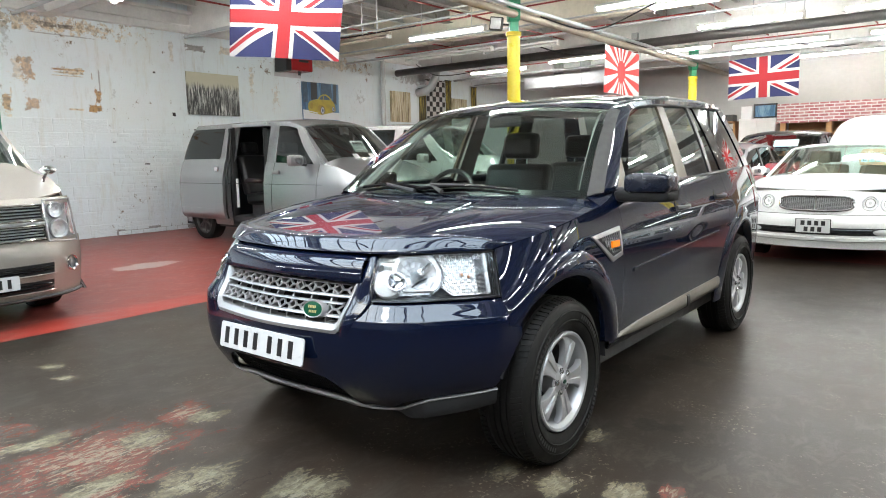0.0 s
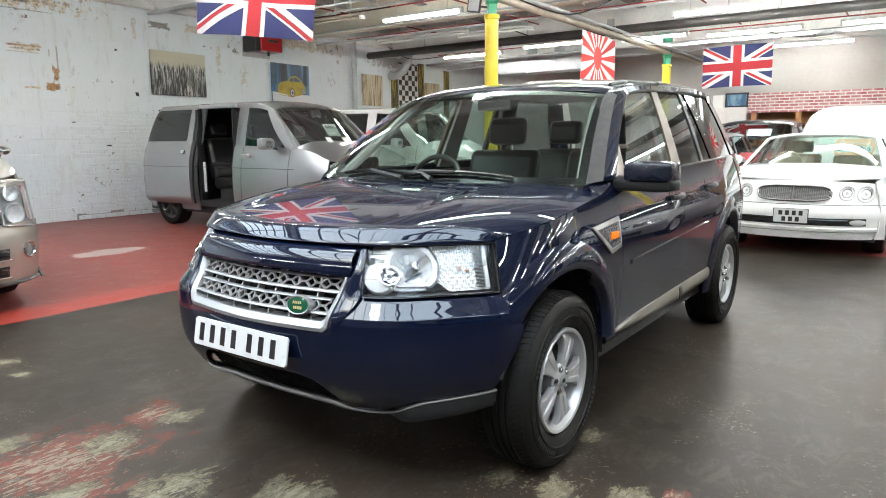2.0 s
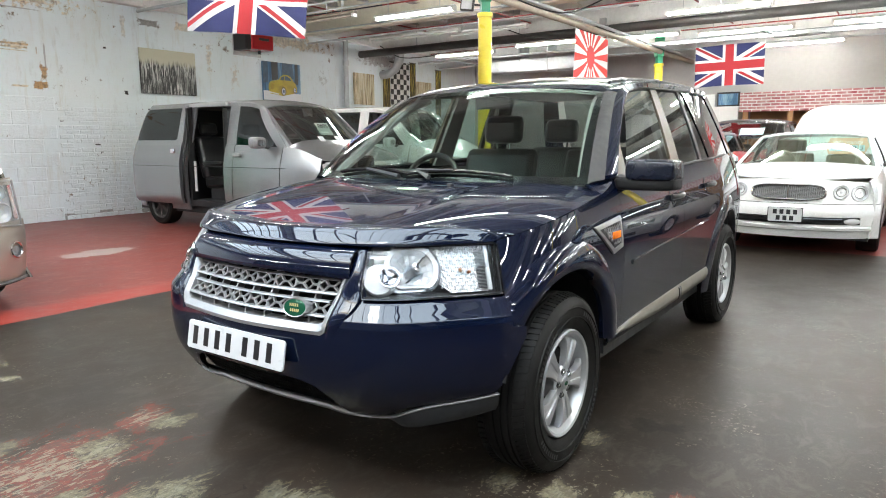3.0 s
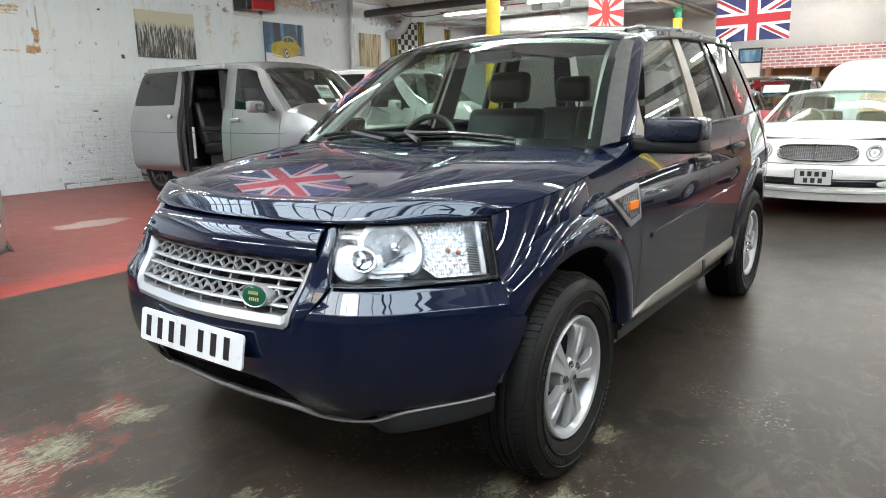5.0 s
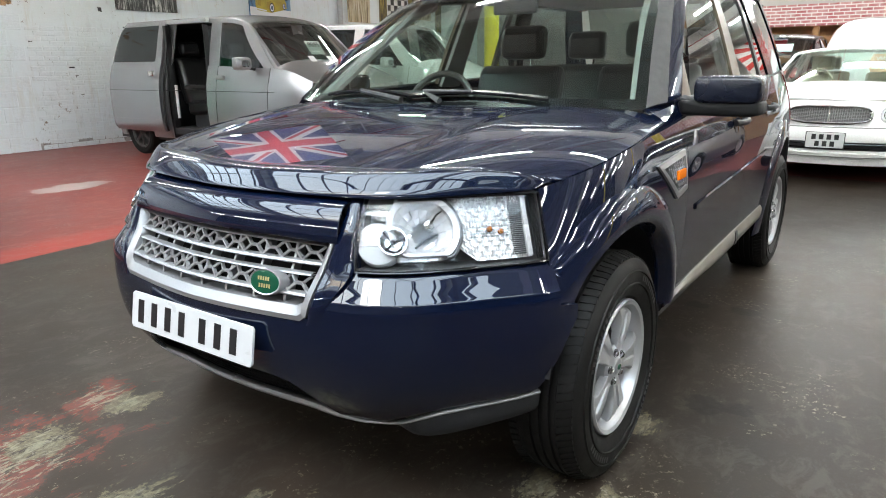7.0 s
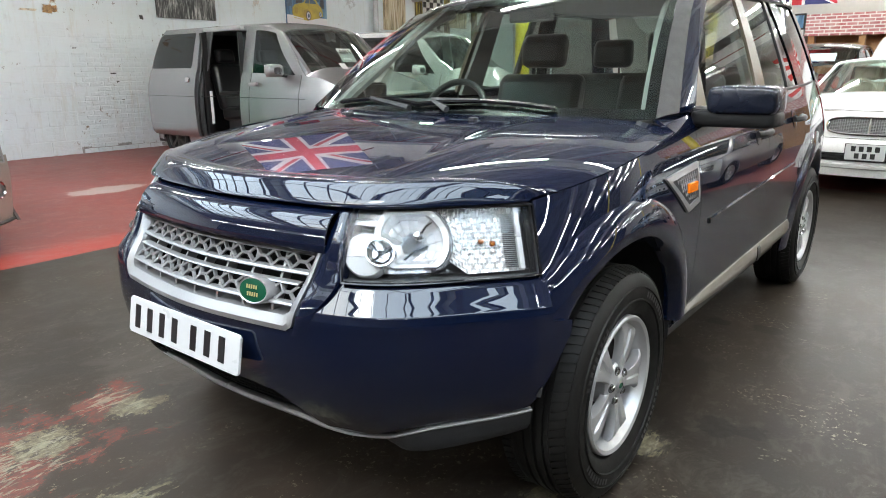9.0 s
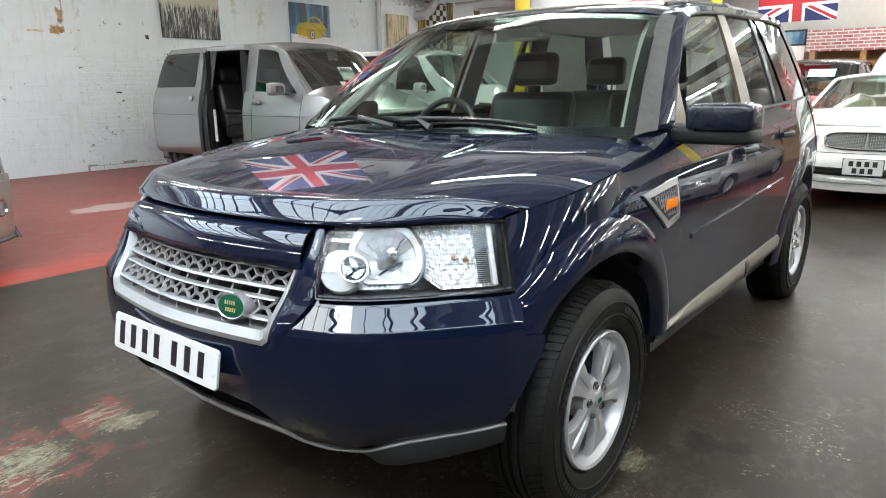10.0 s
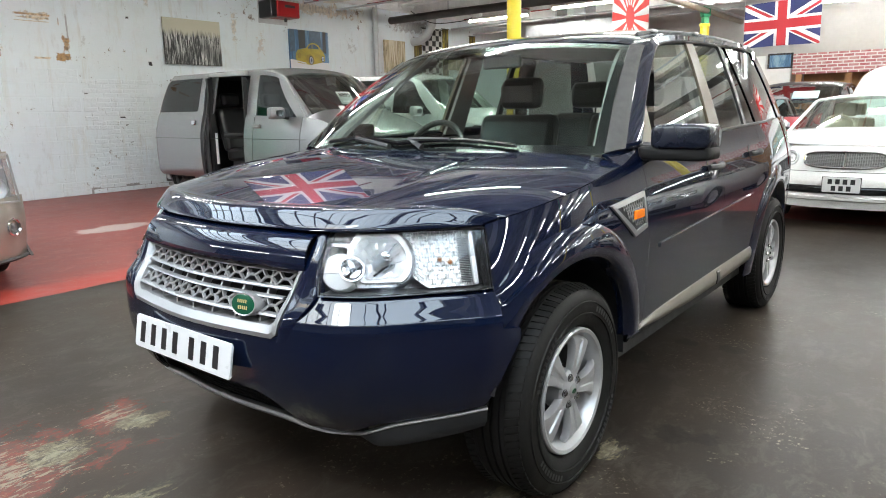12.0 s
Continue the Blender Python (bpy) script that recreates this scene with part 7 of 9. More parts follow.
    for sg in (1, -1):
        hl = new("headlamp")
        hl.parent = van
        def lam(u, w, d=0.0):
            z = 0.675 + 0.325 * w - 0.03 * u * (1 - w)
            return fas(sg * (0.535 + (0.295 - 0.03 * w) * u), z, d)
        part("lamp_back", Mesh().grid([[lam(u, w, 0.055) for w in steps(0, 1, 6)] for u in steps(0, 1, 10)]), M["lamp_white"], hl)
        lens = part("lens", Mesh().grid([[lam(u, w, -0.012) for w in steps(0, 1, 6)] for u in steps(0, 1, 10)]), M["glass_clear"], hl)
        lens.visible_shadow = False
        part("lamp_rim", Mesh().tube([lam(u, w, -0.008) for u, w in [(v, 0) for v in steps(0, 1, 8)] + [(1, v) for v in steps(0, 1, 6)[1:]] + [(v, 1) for v in steps(1, 0, 8)[1:]] + [(0, v) for v in steps(1, 0, 6)[1:]]], 0.008, 6), M["silver_plastic"], hl)
        for u, w, r in ((0.42, 0.28, 0.075), (0.40, 0.74, 0.060)):
            c = Vector(lam(u, w, 0.02))
            at2 = lambda a, b, h, c=c: c + Vector((a, 0.35 * a * sg, b)) + Vector((0, -h, 0))
            part("reflector", Mesh().lathe([(r, 0.012), (r * 0.8, -0.01), (r * 0.4, -0.03), (0.0, -0.034)], at2, 28), M["lamp_silver"], hl, smooth=14)
            part("reflector_ring", Mesh().lathe([(r * 0.95, 0.012), (r * 1.02, 0.018), (r * 1.12, 0.012), (r * 1.12, -0.02)], at2, 28), M["silver_plastic"], hl)
        for i in range(5):
            part("lamp_fin", Mesh().tube([lam(0.80 + 0.03 * i, w, 0.012) for w in (0.15, 0.5, 0.9)], 0.006, 5), M["chrome"], hl)
        # fog lamp in a chrome ring
        c = Vector(fas(sg * 0.73, 0.47, -0.01))
        at3 = lambda a, b, h, c=c: c + Vector((a * 0.85, a * 0.45 * sg, b)) + Vector((0.4 * sg * h, -h, 0))
        fg = part("fog_lamp", Mesh().lathe([(0.066, -0.03), (0.066, 0.010), (0.058, 0.016), (0.050, 0.008), (0.048, -0.02)], at3, 30), M["chrome"], van, "round fog lamp in a chrome ring")
        part("fog_bulb", Mesh().lathe([(0.048, -0.015), (0.034, -0.01), (0.030, 0.004), (0.0, 0.010)], at3, 24), M["lamp_grey"], fg)
    for z0, z1 in ((0.415, 0.500), (0.275, 0.360)):
        inl = part("bumper_intake", Mesh().grid([[fas(x, z, -0.004) for z in (z0, (z0 + z1) / 2, z1)] for x in steps(-0.56, 0.56, 20)]), M["black"], van, thick=0.004)
        for z in (z0 + 0.03, z0 + 0.058):
            part("intake_slat", Mesh().tube([fas(x, z, -0.010) for x in steps(-0.55, 0.55, 20)], 0.006, 6), M["black_gloss"], inl)
        part("intake_lip", Mesh().tube([fas(x, z0 - 0.004, -0.010) for x in steps(-0.57, 0.57, 20)], 0.007, 6), M[paint], inl)
    part("splitter", Mesh().grid([[fas(x, 0.235, -0.02), fas(x, 0.222, -0.045), fas(x, 0.205, -0.02), fas(x, 0.20, 0.2)] for x in steps(-0.88, 0.88, 36)]), M["pipe_dark"], van, "thin dark front splitter")
    for sg in (1, -1):
        part("splitter_fin", Mesh().prism([(0.28, 0.21), (0.44, 0.21), (0.44, 0.29), (0.40, 0.30)], lambda u, v, k: (sg * (0.872 + 0.02 * k), u - 0.02, v)), M["pipe_dark"], van)
        if wing_mirror:
            wm = new("wing_mirror")
            wm.parent = van
            wm["label"] = "small chrome wing mirror on a stalk"
            part("stalk", Mesh().tube([(sg * 0.70, 0.52, 1.05), (sg * 0.72, 0.50, 1.16), (sg * 0.75, 0.50, 1.22)], 0.014, 8), M["chrome"], wm)
            part("head", Mesh().lathe([(0.0, -0.05), (0.035, -0.035), (0.048, 0.0), (0.048, 0.02), (0.0, 0.024)], lambda a, b, h: (sg * (0.765 + a * 1.35), 0.50 + h, 1.235 + b * 0.8), 24), M["chrome"], wm)
        else:
            door_mirror(van, 0.84, 1.22, 1.27, sg, paint, 0.24, 0.16)
    build_plate("number_plate", van, (0.0, -0.075, 0.385), 0.52, 0.11, 0, 0, 1)
    for sg in (1, -1):
        for y0, ln in ((1.95, 0.2),):
            part("door_handle", Mesh().box(sg * 0.885, sg * 0.925, y0 - 0.16, y0, 1.08, 1.13), M["silver_plastic"], van, bevel=0.012)
        part("waist_line", Mesh().tube([(sg * (s.w(y, 0.93) + 0.002), y, 0.93) for y in steps(0.9, L - 0.1, 20) if not (opened and sg < 0 and 2.0 < y < 3.05)][:8], 0.004, 5), M["black"], van)
    bl = [(y, 0.30, curve_at(s.belt, y)) for y in (1.02, 2.0)]
    for y, za, zb in bl:
        for sg in (1, -1):
            part("door_seam", Mesh().tube([(sg * (s.w(y, z) + 0.001), y + 0.05 * (0.8 - z), z) for z in steps(za + (0.32 if y < 1.3 else 0), zb, 6)], 0.004, 4), M["black"], van)
    if opened:
        # sliding door pushed back along the side
        dr = new("sliding_door")
        dr.parent = van
        dr["label"] = "silver sliding door pushed fully back"
        def dx(y, z):
            b = curve_at(s.belt, y)
            t = min(1.0, max(0.0, (z - b) / (curve_at(s.top, y) - 0.055 - b)))
            return (s.w(y, z) if z <= b else s.g(y, t)[0]) + 0.10 - 0.05 * max(0.0, (z - 1.70) / 0.16) ** 2 - 0.03 * max(0.0, (0.44 - z) / 0.08) ** 2
        def end_y(z):
            """Rear edge of the door: leans forward towards the roof."""
            return 4.46 - 0.34 * max(0.0, (z - 0.95) / 0.9) ** 1.7 - 0.05 * max(0.0, (0.46 - z) / 0.1) ** 2
        def skin(u, z, d=0.0):
            y = 3.09 + (end_y(z) - 3.09) * u
            return (-dx(y, z) - d + 0.035 * max(0.0, (u - 0.94) / 0.06) ** 2, y, z)
        part("door_skin", Mesh().grid([[skin(u, z) for z in steps(0.36, 1.86, 40)] for u in steps(0, 1, 30)]), M[paint], dr, smooth=60, thick=0.05, inside=(0, 3.5, 0.8))
        rows = []
        for v in steps(0, 1, 12):
            inset = 0.022 * (abs(2 * v - 1) ** 8)
            rows.append([skin(0.10 + inset + (0.83 - 2 * inset) * u, 1.315 + 0.475 * v, 0.004) for u in steps(0, 1, 14)])
        part("door_glass", Mesh().grid(rows), M["glass_flush"], dr, "dark flush window", smooth=60, thick=0.003)
        ys = steps(3.10, 4.42, 20)
        part("lower_crease", Mesh().tube([(-dx(y, 0.53) - 0.001, y, 0.53) for y in ys], 0.003, 4), M["trim_grey"], dr)
        part("door_seal_gap_strip", Mesh().tube([(-dx(3.05, z) + 0.02, 3.045 - 0.03 * math.sin(math.pi * (z - 0.4) / 1.4), z) for z in steps(0.38, 1.80, 14)], 0.015, 8), M["black"], dr)
        part("door_handle", Mesh().box(-0.985, -1.025, 3.16, 3.26, 1.12, 1.19), M["chrome"], dr, bevel=0.012)
        part("door_line", Mesh().tube([(-dx(y, 0.93) - 0.001, y, 0.93) for y in ys], 0.004, 4), M["black"], dr)
        # what the opening shows
        part("interior_lining", Mesh().box(0.70, 0.74, 1.9, 4.3, 0.36, 1.80), M["cabin"], van)
        part("interior_roof", Mesh().box(-0.68, 0.70, 1.9, 4.3, 1.80, 1.82), M["cabin"], van)
        part("rear_lining", Mesh().box(-0.72, 0.70, 3.75, 3.80, 0.36, 1.80), M["cabin"], van)
        part("step", Mesh().box(-0.86, -0.60, 2.2, 3.04, 0.33, 0.42), M["cabin"], van, bevel=0.01)
        part("grab_rail", Mesh().tube([(-0.80, 2.98, z) for z in steps(0.55, 1.0, 4)], 0.02, 8), M["paper"], van)
        for x in (-0.40, 0.32):
            st = new("captain_seat")
            st.parent = van
            st["label"] = "black leather captain seat"
            part("cushion", Mesh().prism([(2.42, 0.62), (2.95, 0.58), (2.97, 0.76), (2.45, 0.80)], lambda u, v, k, x=x: (x - 0.27 + 0.54 * k, u, v)), M["leather"], st, bevel=0.05)
            part("backrest", Mesh().prism([(2.86, 0.74), (3.02, 0.72), (3.22, 1.34), (3.10, 1.38), (3.02, 1.30)], lambda u, v, k, x=x: (x - 0.27 + 0.54 * k, u, v)), M["leather"], st, bevel=0.05)
            part("headrest", Mesh().prism([(3.10, 1.40), (3.20, 1.39), (3.24, 1.58), (3.14, 1.58)], lambda u, v, k, x=x: (x - 0.15 + 0.30 * k, u, v)), M["leather"], st, bevel=0.04)
            for ax in (x - 0.27, x + 0.27):
                part("armrest", Mesh().box(ax - 0.035, ax + 0.035, 2.50, 2.95, 0.93, 1.0), M["leather"], st, bevel=0.03)
            part("pedestal", Mesh().box(x - 0.2, x + 0.2, 2.5, 2.9, 0.36, 0.60), M["cabin"], st)
        part("roof_track", Mesh().box(-0.79, -0.74, 2.2, 3.05, 1.80, 1.85), M["galv"], van)
        part("side_jamb", Mesh().box(-0.86, -0.78, 3.00, 3.05, 0.36, 1.78), M["black"], van)
        part("front_jamb", Mesh().box(-0.85, -0.78, 2.19, 2.205, 0.36, 1.76), M["black"], van)
    return van


def price_card(name, at, wide, tall, board, bars):
    """A windscreen price card: small board with bars of print."""
    c = thing(name, "price card propped inside a windscreen", "sign", at)
    part("card", Mesh().prism([(-wide / 2, -tall / 2), (wide / 2, -tall / 2), (wide / 2, tall / 2), (-wide / 2, tall / 2)], lambda u, v, k: (u, 0.004 * k, v)), M[board], c, smooth=0)
    return c


def lettering(parent, text, at, size, mat, name="writing"):
    cu = bpy.data.curves.new(name, "FONT")
    cu.body, cu.size, cu.extrude = text, size, 0.001
    cu.align_x, cu.align_y = "CENTER", "CENTER"
    cu.materials.append(M[mat])
    ob = new(name, cu)
    ob.parent = parent
    ob.matrix_basis = at
    return ob


silver_van = build_van("people_carrier", "silver people carrier with its sliding door open", "silver", pose(-3.98, 4.72, 0, 0, 0, 90), True)
gold_van = build_van("people_carrier", "champagne gold people carrier with chrome grille, parked nose out", "gold", pose(-3.60, -0.72, 0, 0, 0, 90), False, True)
white_van = build_van("people_carrier", "white people carrier parked in the row by the wall", "white_paint", pose(-3.95, 7.45, 0, 0, 0, 90), False)
card = price_card("price_card", pose(-4.98, 4.66, 1.46, 0, 0, 90) @ pose(0, 0, 0, -38, 0, 0), 0.25, 0.21, "card_green", 0)
lettering(card, "8895", pose(0, -0.006, 0.04, 90, 0, 0), 0.10, "print_black")
part("print_bar", Mesh().box(-0.09, 0.05, -0.003, 0, -0.075, -0.05), M["paper"], card, smooth=0)
for y, x in ((4.36, -4.68), (4.62, -4.62)):
    slip = part("paper_slip", Mesh().prism([(-0.05, -0.06), (0.05, -0.06), (0.05, 0.06), (-0.05, 0.06)], lambda u, v, k: (x - 0.05 - v * 0.6 + 0.002 * k, y + u, 1.32 + v * 0.55)), M["paper"], smooth=0)
    tagged(slip, "small white paper slip on a dashboard", "paper", "slips on the dashboard")


def build_saloon():
    """White saloon with twin round lamps and a wide mesh grille."""
    L = 4.67
    s = Shape(L, [(0.0, 0.80), (0.12, 0.86), (0.5, 0.94), (1.0, 1.00), (1.28, 1.03), (1.7, 1.24), (2.02, 1.36), (2.5, 1.39), (3.1, 1.37), (3.7, 1.20), (3.95, 1.08), (4.6, 1.02), (4.67, 0.95)],
              [(0.0, 0.74), (0.3, 0.84), (0.8, 0.91), (1.3, 0.95), (2.5, 0.97), (3.9, 0.99), (4.67, 0.94)],
              [(0.0, 0.58), (0.10, 0.72), (0.30, 0.83), (0.6, 0.88), (1.5, 0.895), (3.6, 0.89), (4.4, 0.84), (4.67, 0.72)], 0.22, 0.72, 1.24, 2.0, 3.25, 3.85)
    car = thing("saloon_car", "white saloon car with twin round headlamps and mesh grille", "car", pose(0.81, 5.93, 0))
    P = "white_paint"
    car_body(car, s, P, (0.88, 3.58), 0.35, None, 0.27)
    deck(car, "bonnet", s, P, 0.105, s.cowl + 0.02, bow=0.36, back=0.16)
    deck(car, "boot_lid", s, P, 3.85, 4.65)
    glasshouse(car, s, P, [(2.45, 2.5, 0.09, "black"), (3.45, 3.2, 0.1, P)], "glass")
    cabin(car, s, "cabin_beige", (1.75, 2.6))
    liners(car, s, (0.88, 3.58), 0.35, 0.87)
    for y in (0.88, 3.58):
        for sg in (1, -1):
            road_wheel(car, sg * 0.83, y, 0.315, sg, 0.215)
    part("tail_panel", Mesh().grid([[(0.74 * u, L - 0.03 + 0.05 * (1 - u * u), z) for z in (0.28, 0.6, 0.94)] for u in steps(-1, 1, 10)]), M[P], car, thick=0.02)
    part("underbody", Mesh().box(-0.78, 0.78, 0.3, L - 0.1, 0.18, 0.26), M["black"], car)
    def fas(x, z, d=0.0):
        a = abs(x) / 0.88
        y = 0.36 * a ** 2.6 + max(0.0, z - 0.56) * 0.40 + max(0.0, 0.34 - z) * 0.4 - 0.03 * math.exp(-((z - 0.48) / 0.09) ** 2) + d
        return (x, y, z)
    part("front_bumper", Mesh().grid([[fas(x, z) for z in steps(0.21, 0.585, 14)] for x in steps(-0.87, 0.87, 40)]), M[P], car, thick=0.02, inside=(0, 2, 0.5))
    part("nose_panel", Mesh().grid([[fas(x, z) for z in (0.588, 0.64, 0.69, 0.74, 0.79, 0.80 + 0.045 * (1 - (abs(x) / 0.86) ** 2.6))] for x in steps(-0.86, 0.86, 40)]), M[P], car, thick=0.02, inside=(0, 2, 0.5))
    part("bumper_seam", Mesh().tube([fas(x, 0.587, -0.002) for x in steps(-0.86, 0.86, 30)], 0.004, 4), M["black"], car)
    # grille
    gr = new("grille")
    gr.parent = car
    gr["label"] = "grey mesh grille in a bright white and chrome surround"
    loop = []
    for a in steps(0, 2 * math.pi, 48):
        loop.append((0.365 * math.copysign(abs(math.cos(a)) ** 0.5, math.cos(a)), 0.705 + 0.078 * math.copysign(abs(math.sin(a)) ** 0.6, math.sin(a))))
    part("grille_rim", Mesh().tube([fas(x, z, -0.022) for x, z in loop], 0.014, 8), M["chrome"], gr)
    part("grille_mesh", Mesh().grid([[fas(0.36 * u, 0.705 + v * 0.074 * (1 - abs(u) ** 5) ** 0.5, -0.016) for v in steps(-1, 1, 6)] for u in steps(-1, 1, 30)]), M["black"], gr, smooth=0)
    for i in range(34):
        x = -0.34 + 0.68 * i / 33
        part("grille_wire", Mesh().tube([fas(x, 0.705 + dz * (1 - abs(x / 0.36) ** 5) ** 0.5, -0.019) for dz in steps(-0.07, 0.07, 6)], 0.0034, 4), M["mesh_grey"], gr)
    for dz in steps(-0.055, 0.055, 8):
        part("grille_wire", Mesh().tube([fas(x, 0.705 + dz, -0.020) for x in steps(-0.345 + abs(dz) * 0.2, 0.345 - abs(dz) * 0.2, 20)], 0.0028, 4), M["mesh_grey"], gr)
    part("grille_centre", Mesh().tube([fas(0, 0.705 + dz, -0.026) for dz in steps(-0.07, 0.078, 4)], 0.008, 6), M["chrome"], gr)
    part("grille_badge", Mesh().lathe([(0.0, 0.008), (0.022, 0.006), (0.024, 0.0)], lambda a, b, h: (a, fas(0, 0.772)[1] - 0.022 - h, 0.772 + b), 20), M["pipe_dark"], gr)
    for sg in (1, -1):
        for x, z, r in ((0.505, 0.715, 0.072), (0.672, 0.705, 0.080)):
            c = Vector(fas(sg * x, z, 0.0))
            at2 = lambda a, b, h, c=c: c + Vector((a * 0.93, 0.42 * a * sg + 0.38 * b, b)) + Vector((0.3 * sg * h, -h, 0))
            hl = part("headlamp", Mesh().lathe([(r * 1.08, -0.01), (r * 1.05, 0.018), (r * 0.96, 0.018), (r * 0.9, 0.0), (r * 0.5, -0.03), (0.0, -0.036)], at2, 30), M["lamp_silver"], car, "round headlamp with a bright bowl", smooth=20)
            part("lamp_ring", Mesh().lathe([(r * 1.05, 0.012), (r * 1.07, 0.016), (r * 1.10, 0.012), (r * 1.10, -0.01)], at2, 30), M["silver_plastic"], hl)
            part("inner_ring", Mesh().lathe([(r * 0.70, 0.004), (r * 0.66, 0.012), (r * 0.60, 0.004)], at2, 28), M["pipe_dark"], hl)
            ln = part("lens", Mesh().lathe([(r * 0.96, 0.016), (r * 0.6, 0.028), (0.0, 0.034)], at2, 30), M["glass_clear"], hl)
            ln.visible_shadow = False
            part("bulb", Mesh().lathe([(0.0, 0.006), (0.016, 0.0), (0.016, -0.03)], at2, 14), M["lamp_silver"], hl)
        part("fog_lamp", Mesh().lathe([(0.0, 0.01), (0.03, 0.008), (0.045, 0.0)], lambda a, b, h: (sg * 0.63 + a * 1.7, fas(sg * 0.63 + a * 1.7, 0.405)[1] - 0.006 - h, 0.405 + b * 0.8), 24), M["lamp_silver"], car)
        door_mirror(car, 0.85, 1.62, 1.02, sg, P, 0.18, 0.13)
    part("lower_intake", Mesh().grid([[fas(x, z, -0.004) for z in (0.365, 0.405, 0.445)] for x in steps(-0.70, 0.70, 24)]), M["black"], car, "long black lower intake", thick=0.004)
    for z in (0.385, 0.425):
        part("intake_slat", Mesh().tube([fas(x, z, -0.012) for x in steps(-0.54, 0.54, 18)], 0.006, 6), M["black_gloss"], car)
    part("chin", Mesh().grid([[fas(x, 0.345, -0.012), fas(x, 0.33, -0.03), fas(x, 0.30, -0.03), fas(x, 0.28, 0.02)] for x in steps(-0.80, 0.80, 30)]), M[P], car, smooth=30, thick=0.01)
    build_plate("number_plate", car, (0.0, -0.058, 0.463), 0.335, 0.150, 0, 0, 2)
    part("plate_frame", Mesh().box(-0.176, 0.176, -0.053, -0.045, 0.383, 0.543), M["black"], car, bevel=0.004)
    return car


def build_hatch(name, label, paint, at, roof="", tall=1.45, L=4.0, glass="glass_dark"):
    """A plain family car for the back rows."""
    k = tall - 1.45
    s = Shape(L, [(0.0, 0.74 + k * 0.5), (0.15, 0.84 + k * 0.6), (0.6, 0.93 + k * 0.7), (1.0, 0.98 + k * 0.7), (1.45, 1.20 + k * 0.9), (1.85, 1.38 + k), (2.4, tall), (3.3, tall - 0.02), (3.75, tall - 0.1), (L, tall - 0.35)],
              [(0.0, 0.66 + k * 0.5), (0.3, 0.80 + k * 0.6), (1.0, 0.90 + k * 0.7), (2.4, 0.95 + k * 0.7), (L, 1.0 + k * 0.7)],
              [(0.0, 0.56), (0.10, 0.70), (0.30, 0.80), (0.6, 0.85), (1.5, 0.865), (3.4, 0.86), (L, 0.76)], 0.24 + k * 0.3, 0.72, 0.98, 1.82, 3.72, 3.92)
    car = thing(name, label, "car", at)
    car_body(car, s, paint, (0.78, L - 0.72), 0.34 + k * 0.2, None, 0.26)
    deck(car, "bonnet", s, paint, 0.07, s.cowl + 0.02, bow=0.30, back=0.16)
    glasshouse(car, s, roof or paint, [(2.25, 2.3, 0.09, "black"), (3.2, 3.1, 0.1, roof or paint)], glass)
    cabin(car, s, "cabin", (1.5, 2.4))
    liners(car, s, (0.78, L - 0.72), 0.34 + k * 0.2, 0.84)
    for y in (0.78, L - 0.72):
        for sg in (1, -1):
            road_wheel(car, sg * 0.80, y, 0.31 + k * 0.2, sg, 0.20)
    def fas(x, z, d=0.0):
        a = abs(x) / 0.86
        return (x, 0.30 * a ** 2.6 + max(0.0, z - 0.55) * 0.3 + max(0.0, 0.34 - z) * 0.3 + d, z)
    zt = 0.74 + k * 0.5
    part("front_bumper", Mesh().grid([[fas(x, z) for z in steps(0.24, zt + 0.06, 14)] for x in steps(-0.84, 0.84, 30)]), M[paint], car, thick=0.02, inside=(0, 2, 0.5))
    part("grille", Mesh().grid([[fas(x, z, -0.006) for z in steps(0.60 + k * 0.4, 0.70 + k * 0.4, 3)] for x in steps(-0.36, 0.36, 12)]), M["black"], car, thick=0.004)
    for z in (0.63, 0.67):
        part("grille_bar", Mesh().tube([fas(x, z + k * 0.4, -0.012) for x in steps(-0.36, 0.36, 12)], 0.007, 6), M["chrome"], car)
    part("lower_intake", Mesh().grid([[fas(x, z, -0.006) for z in (0.30, 0.36, 0.42)] for x in steps(-0.55, 0.55, 14)]), M["black"], car, thick=0.004)
    for sg in (1, -1):
        hl = part("headlamp", Mesh().grid([[fas(sg * x, z, -0.004) for z in steps(0.58 + k * 0.4, 0.72 + k * 0.4, 4)] for x in steps(0.42, 0.76, 8)]), M["chrome"], car, thick=0.004)
        ln = part("lens", Mesh().grid([[fas(sg * x, z, -0.016) for z in steps(0.575 + k * 0.4, 0.725 + k * 0.4, 4)] for x in steps(0.415, 0.765, 8)]), M["glass_clear"], hl)
        ln.visible_shadow = False
        door_mirror(car, 0.83, 1.36, 0.98 + k * 0.7, sg, paint, 0.17, 0.12)
    build_plate("number_plate", car, (0.0, -0.02, 0.47), 0.52, 0.11, 0, 0, 1)
    part("tail_panel", Mesh().grid([[(0.76 * u, L - 0.03 + 0.05 * (1 - u * u), z) for z in (0.28, 0.6, 1.0 + k * 0.7)] for u in steps(-1, 1, 10)]), M[paint], car, thick=0.02)
    part("underbody", Mesh().box(-0.76, 0.76, 0.3, L - 0.1, 0.2 + k * 0.3, 0.28 + k * 0.3), M["black"], car)
    return car


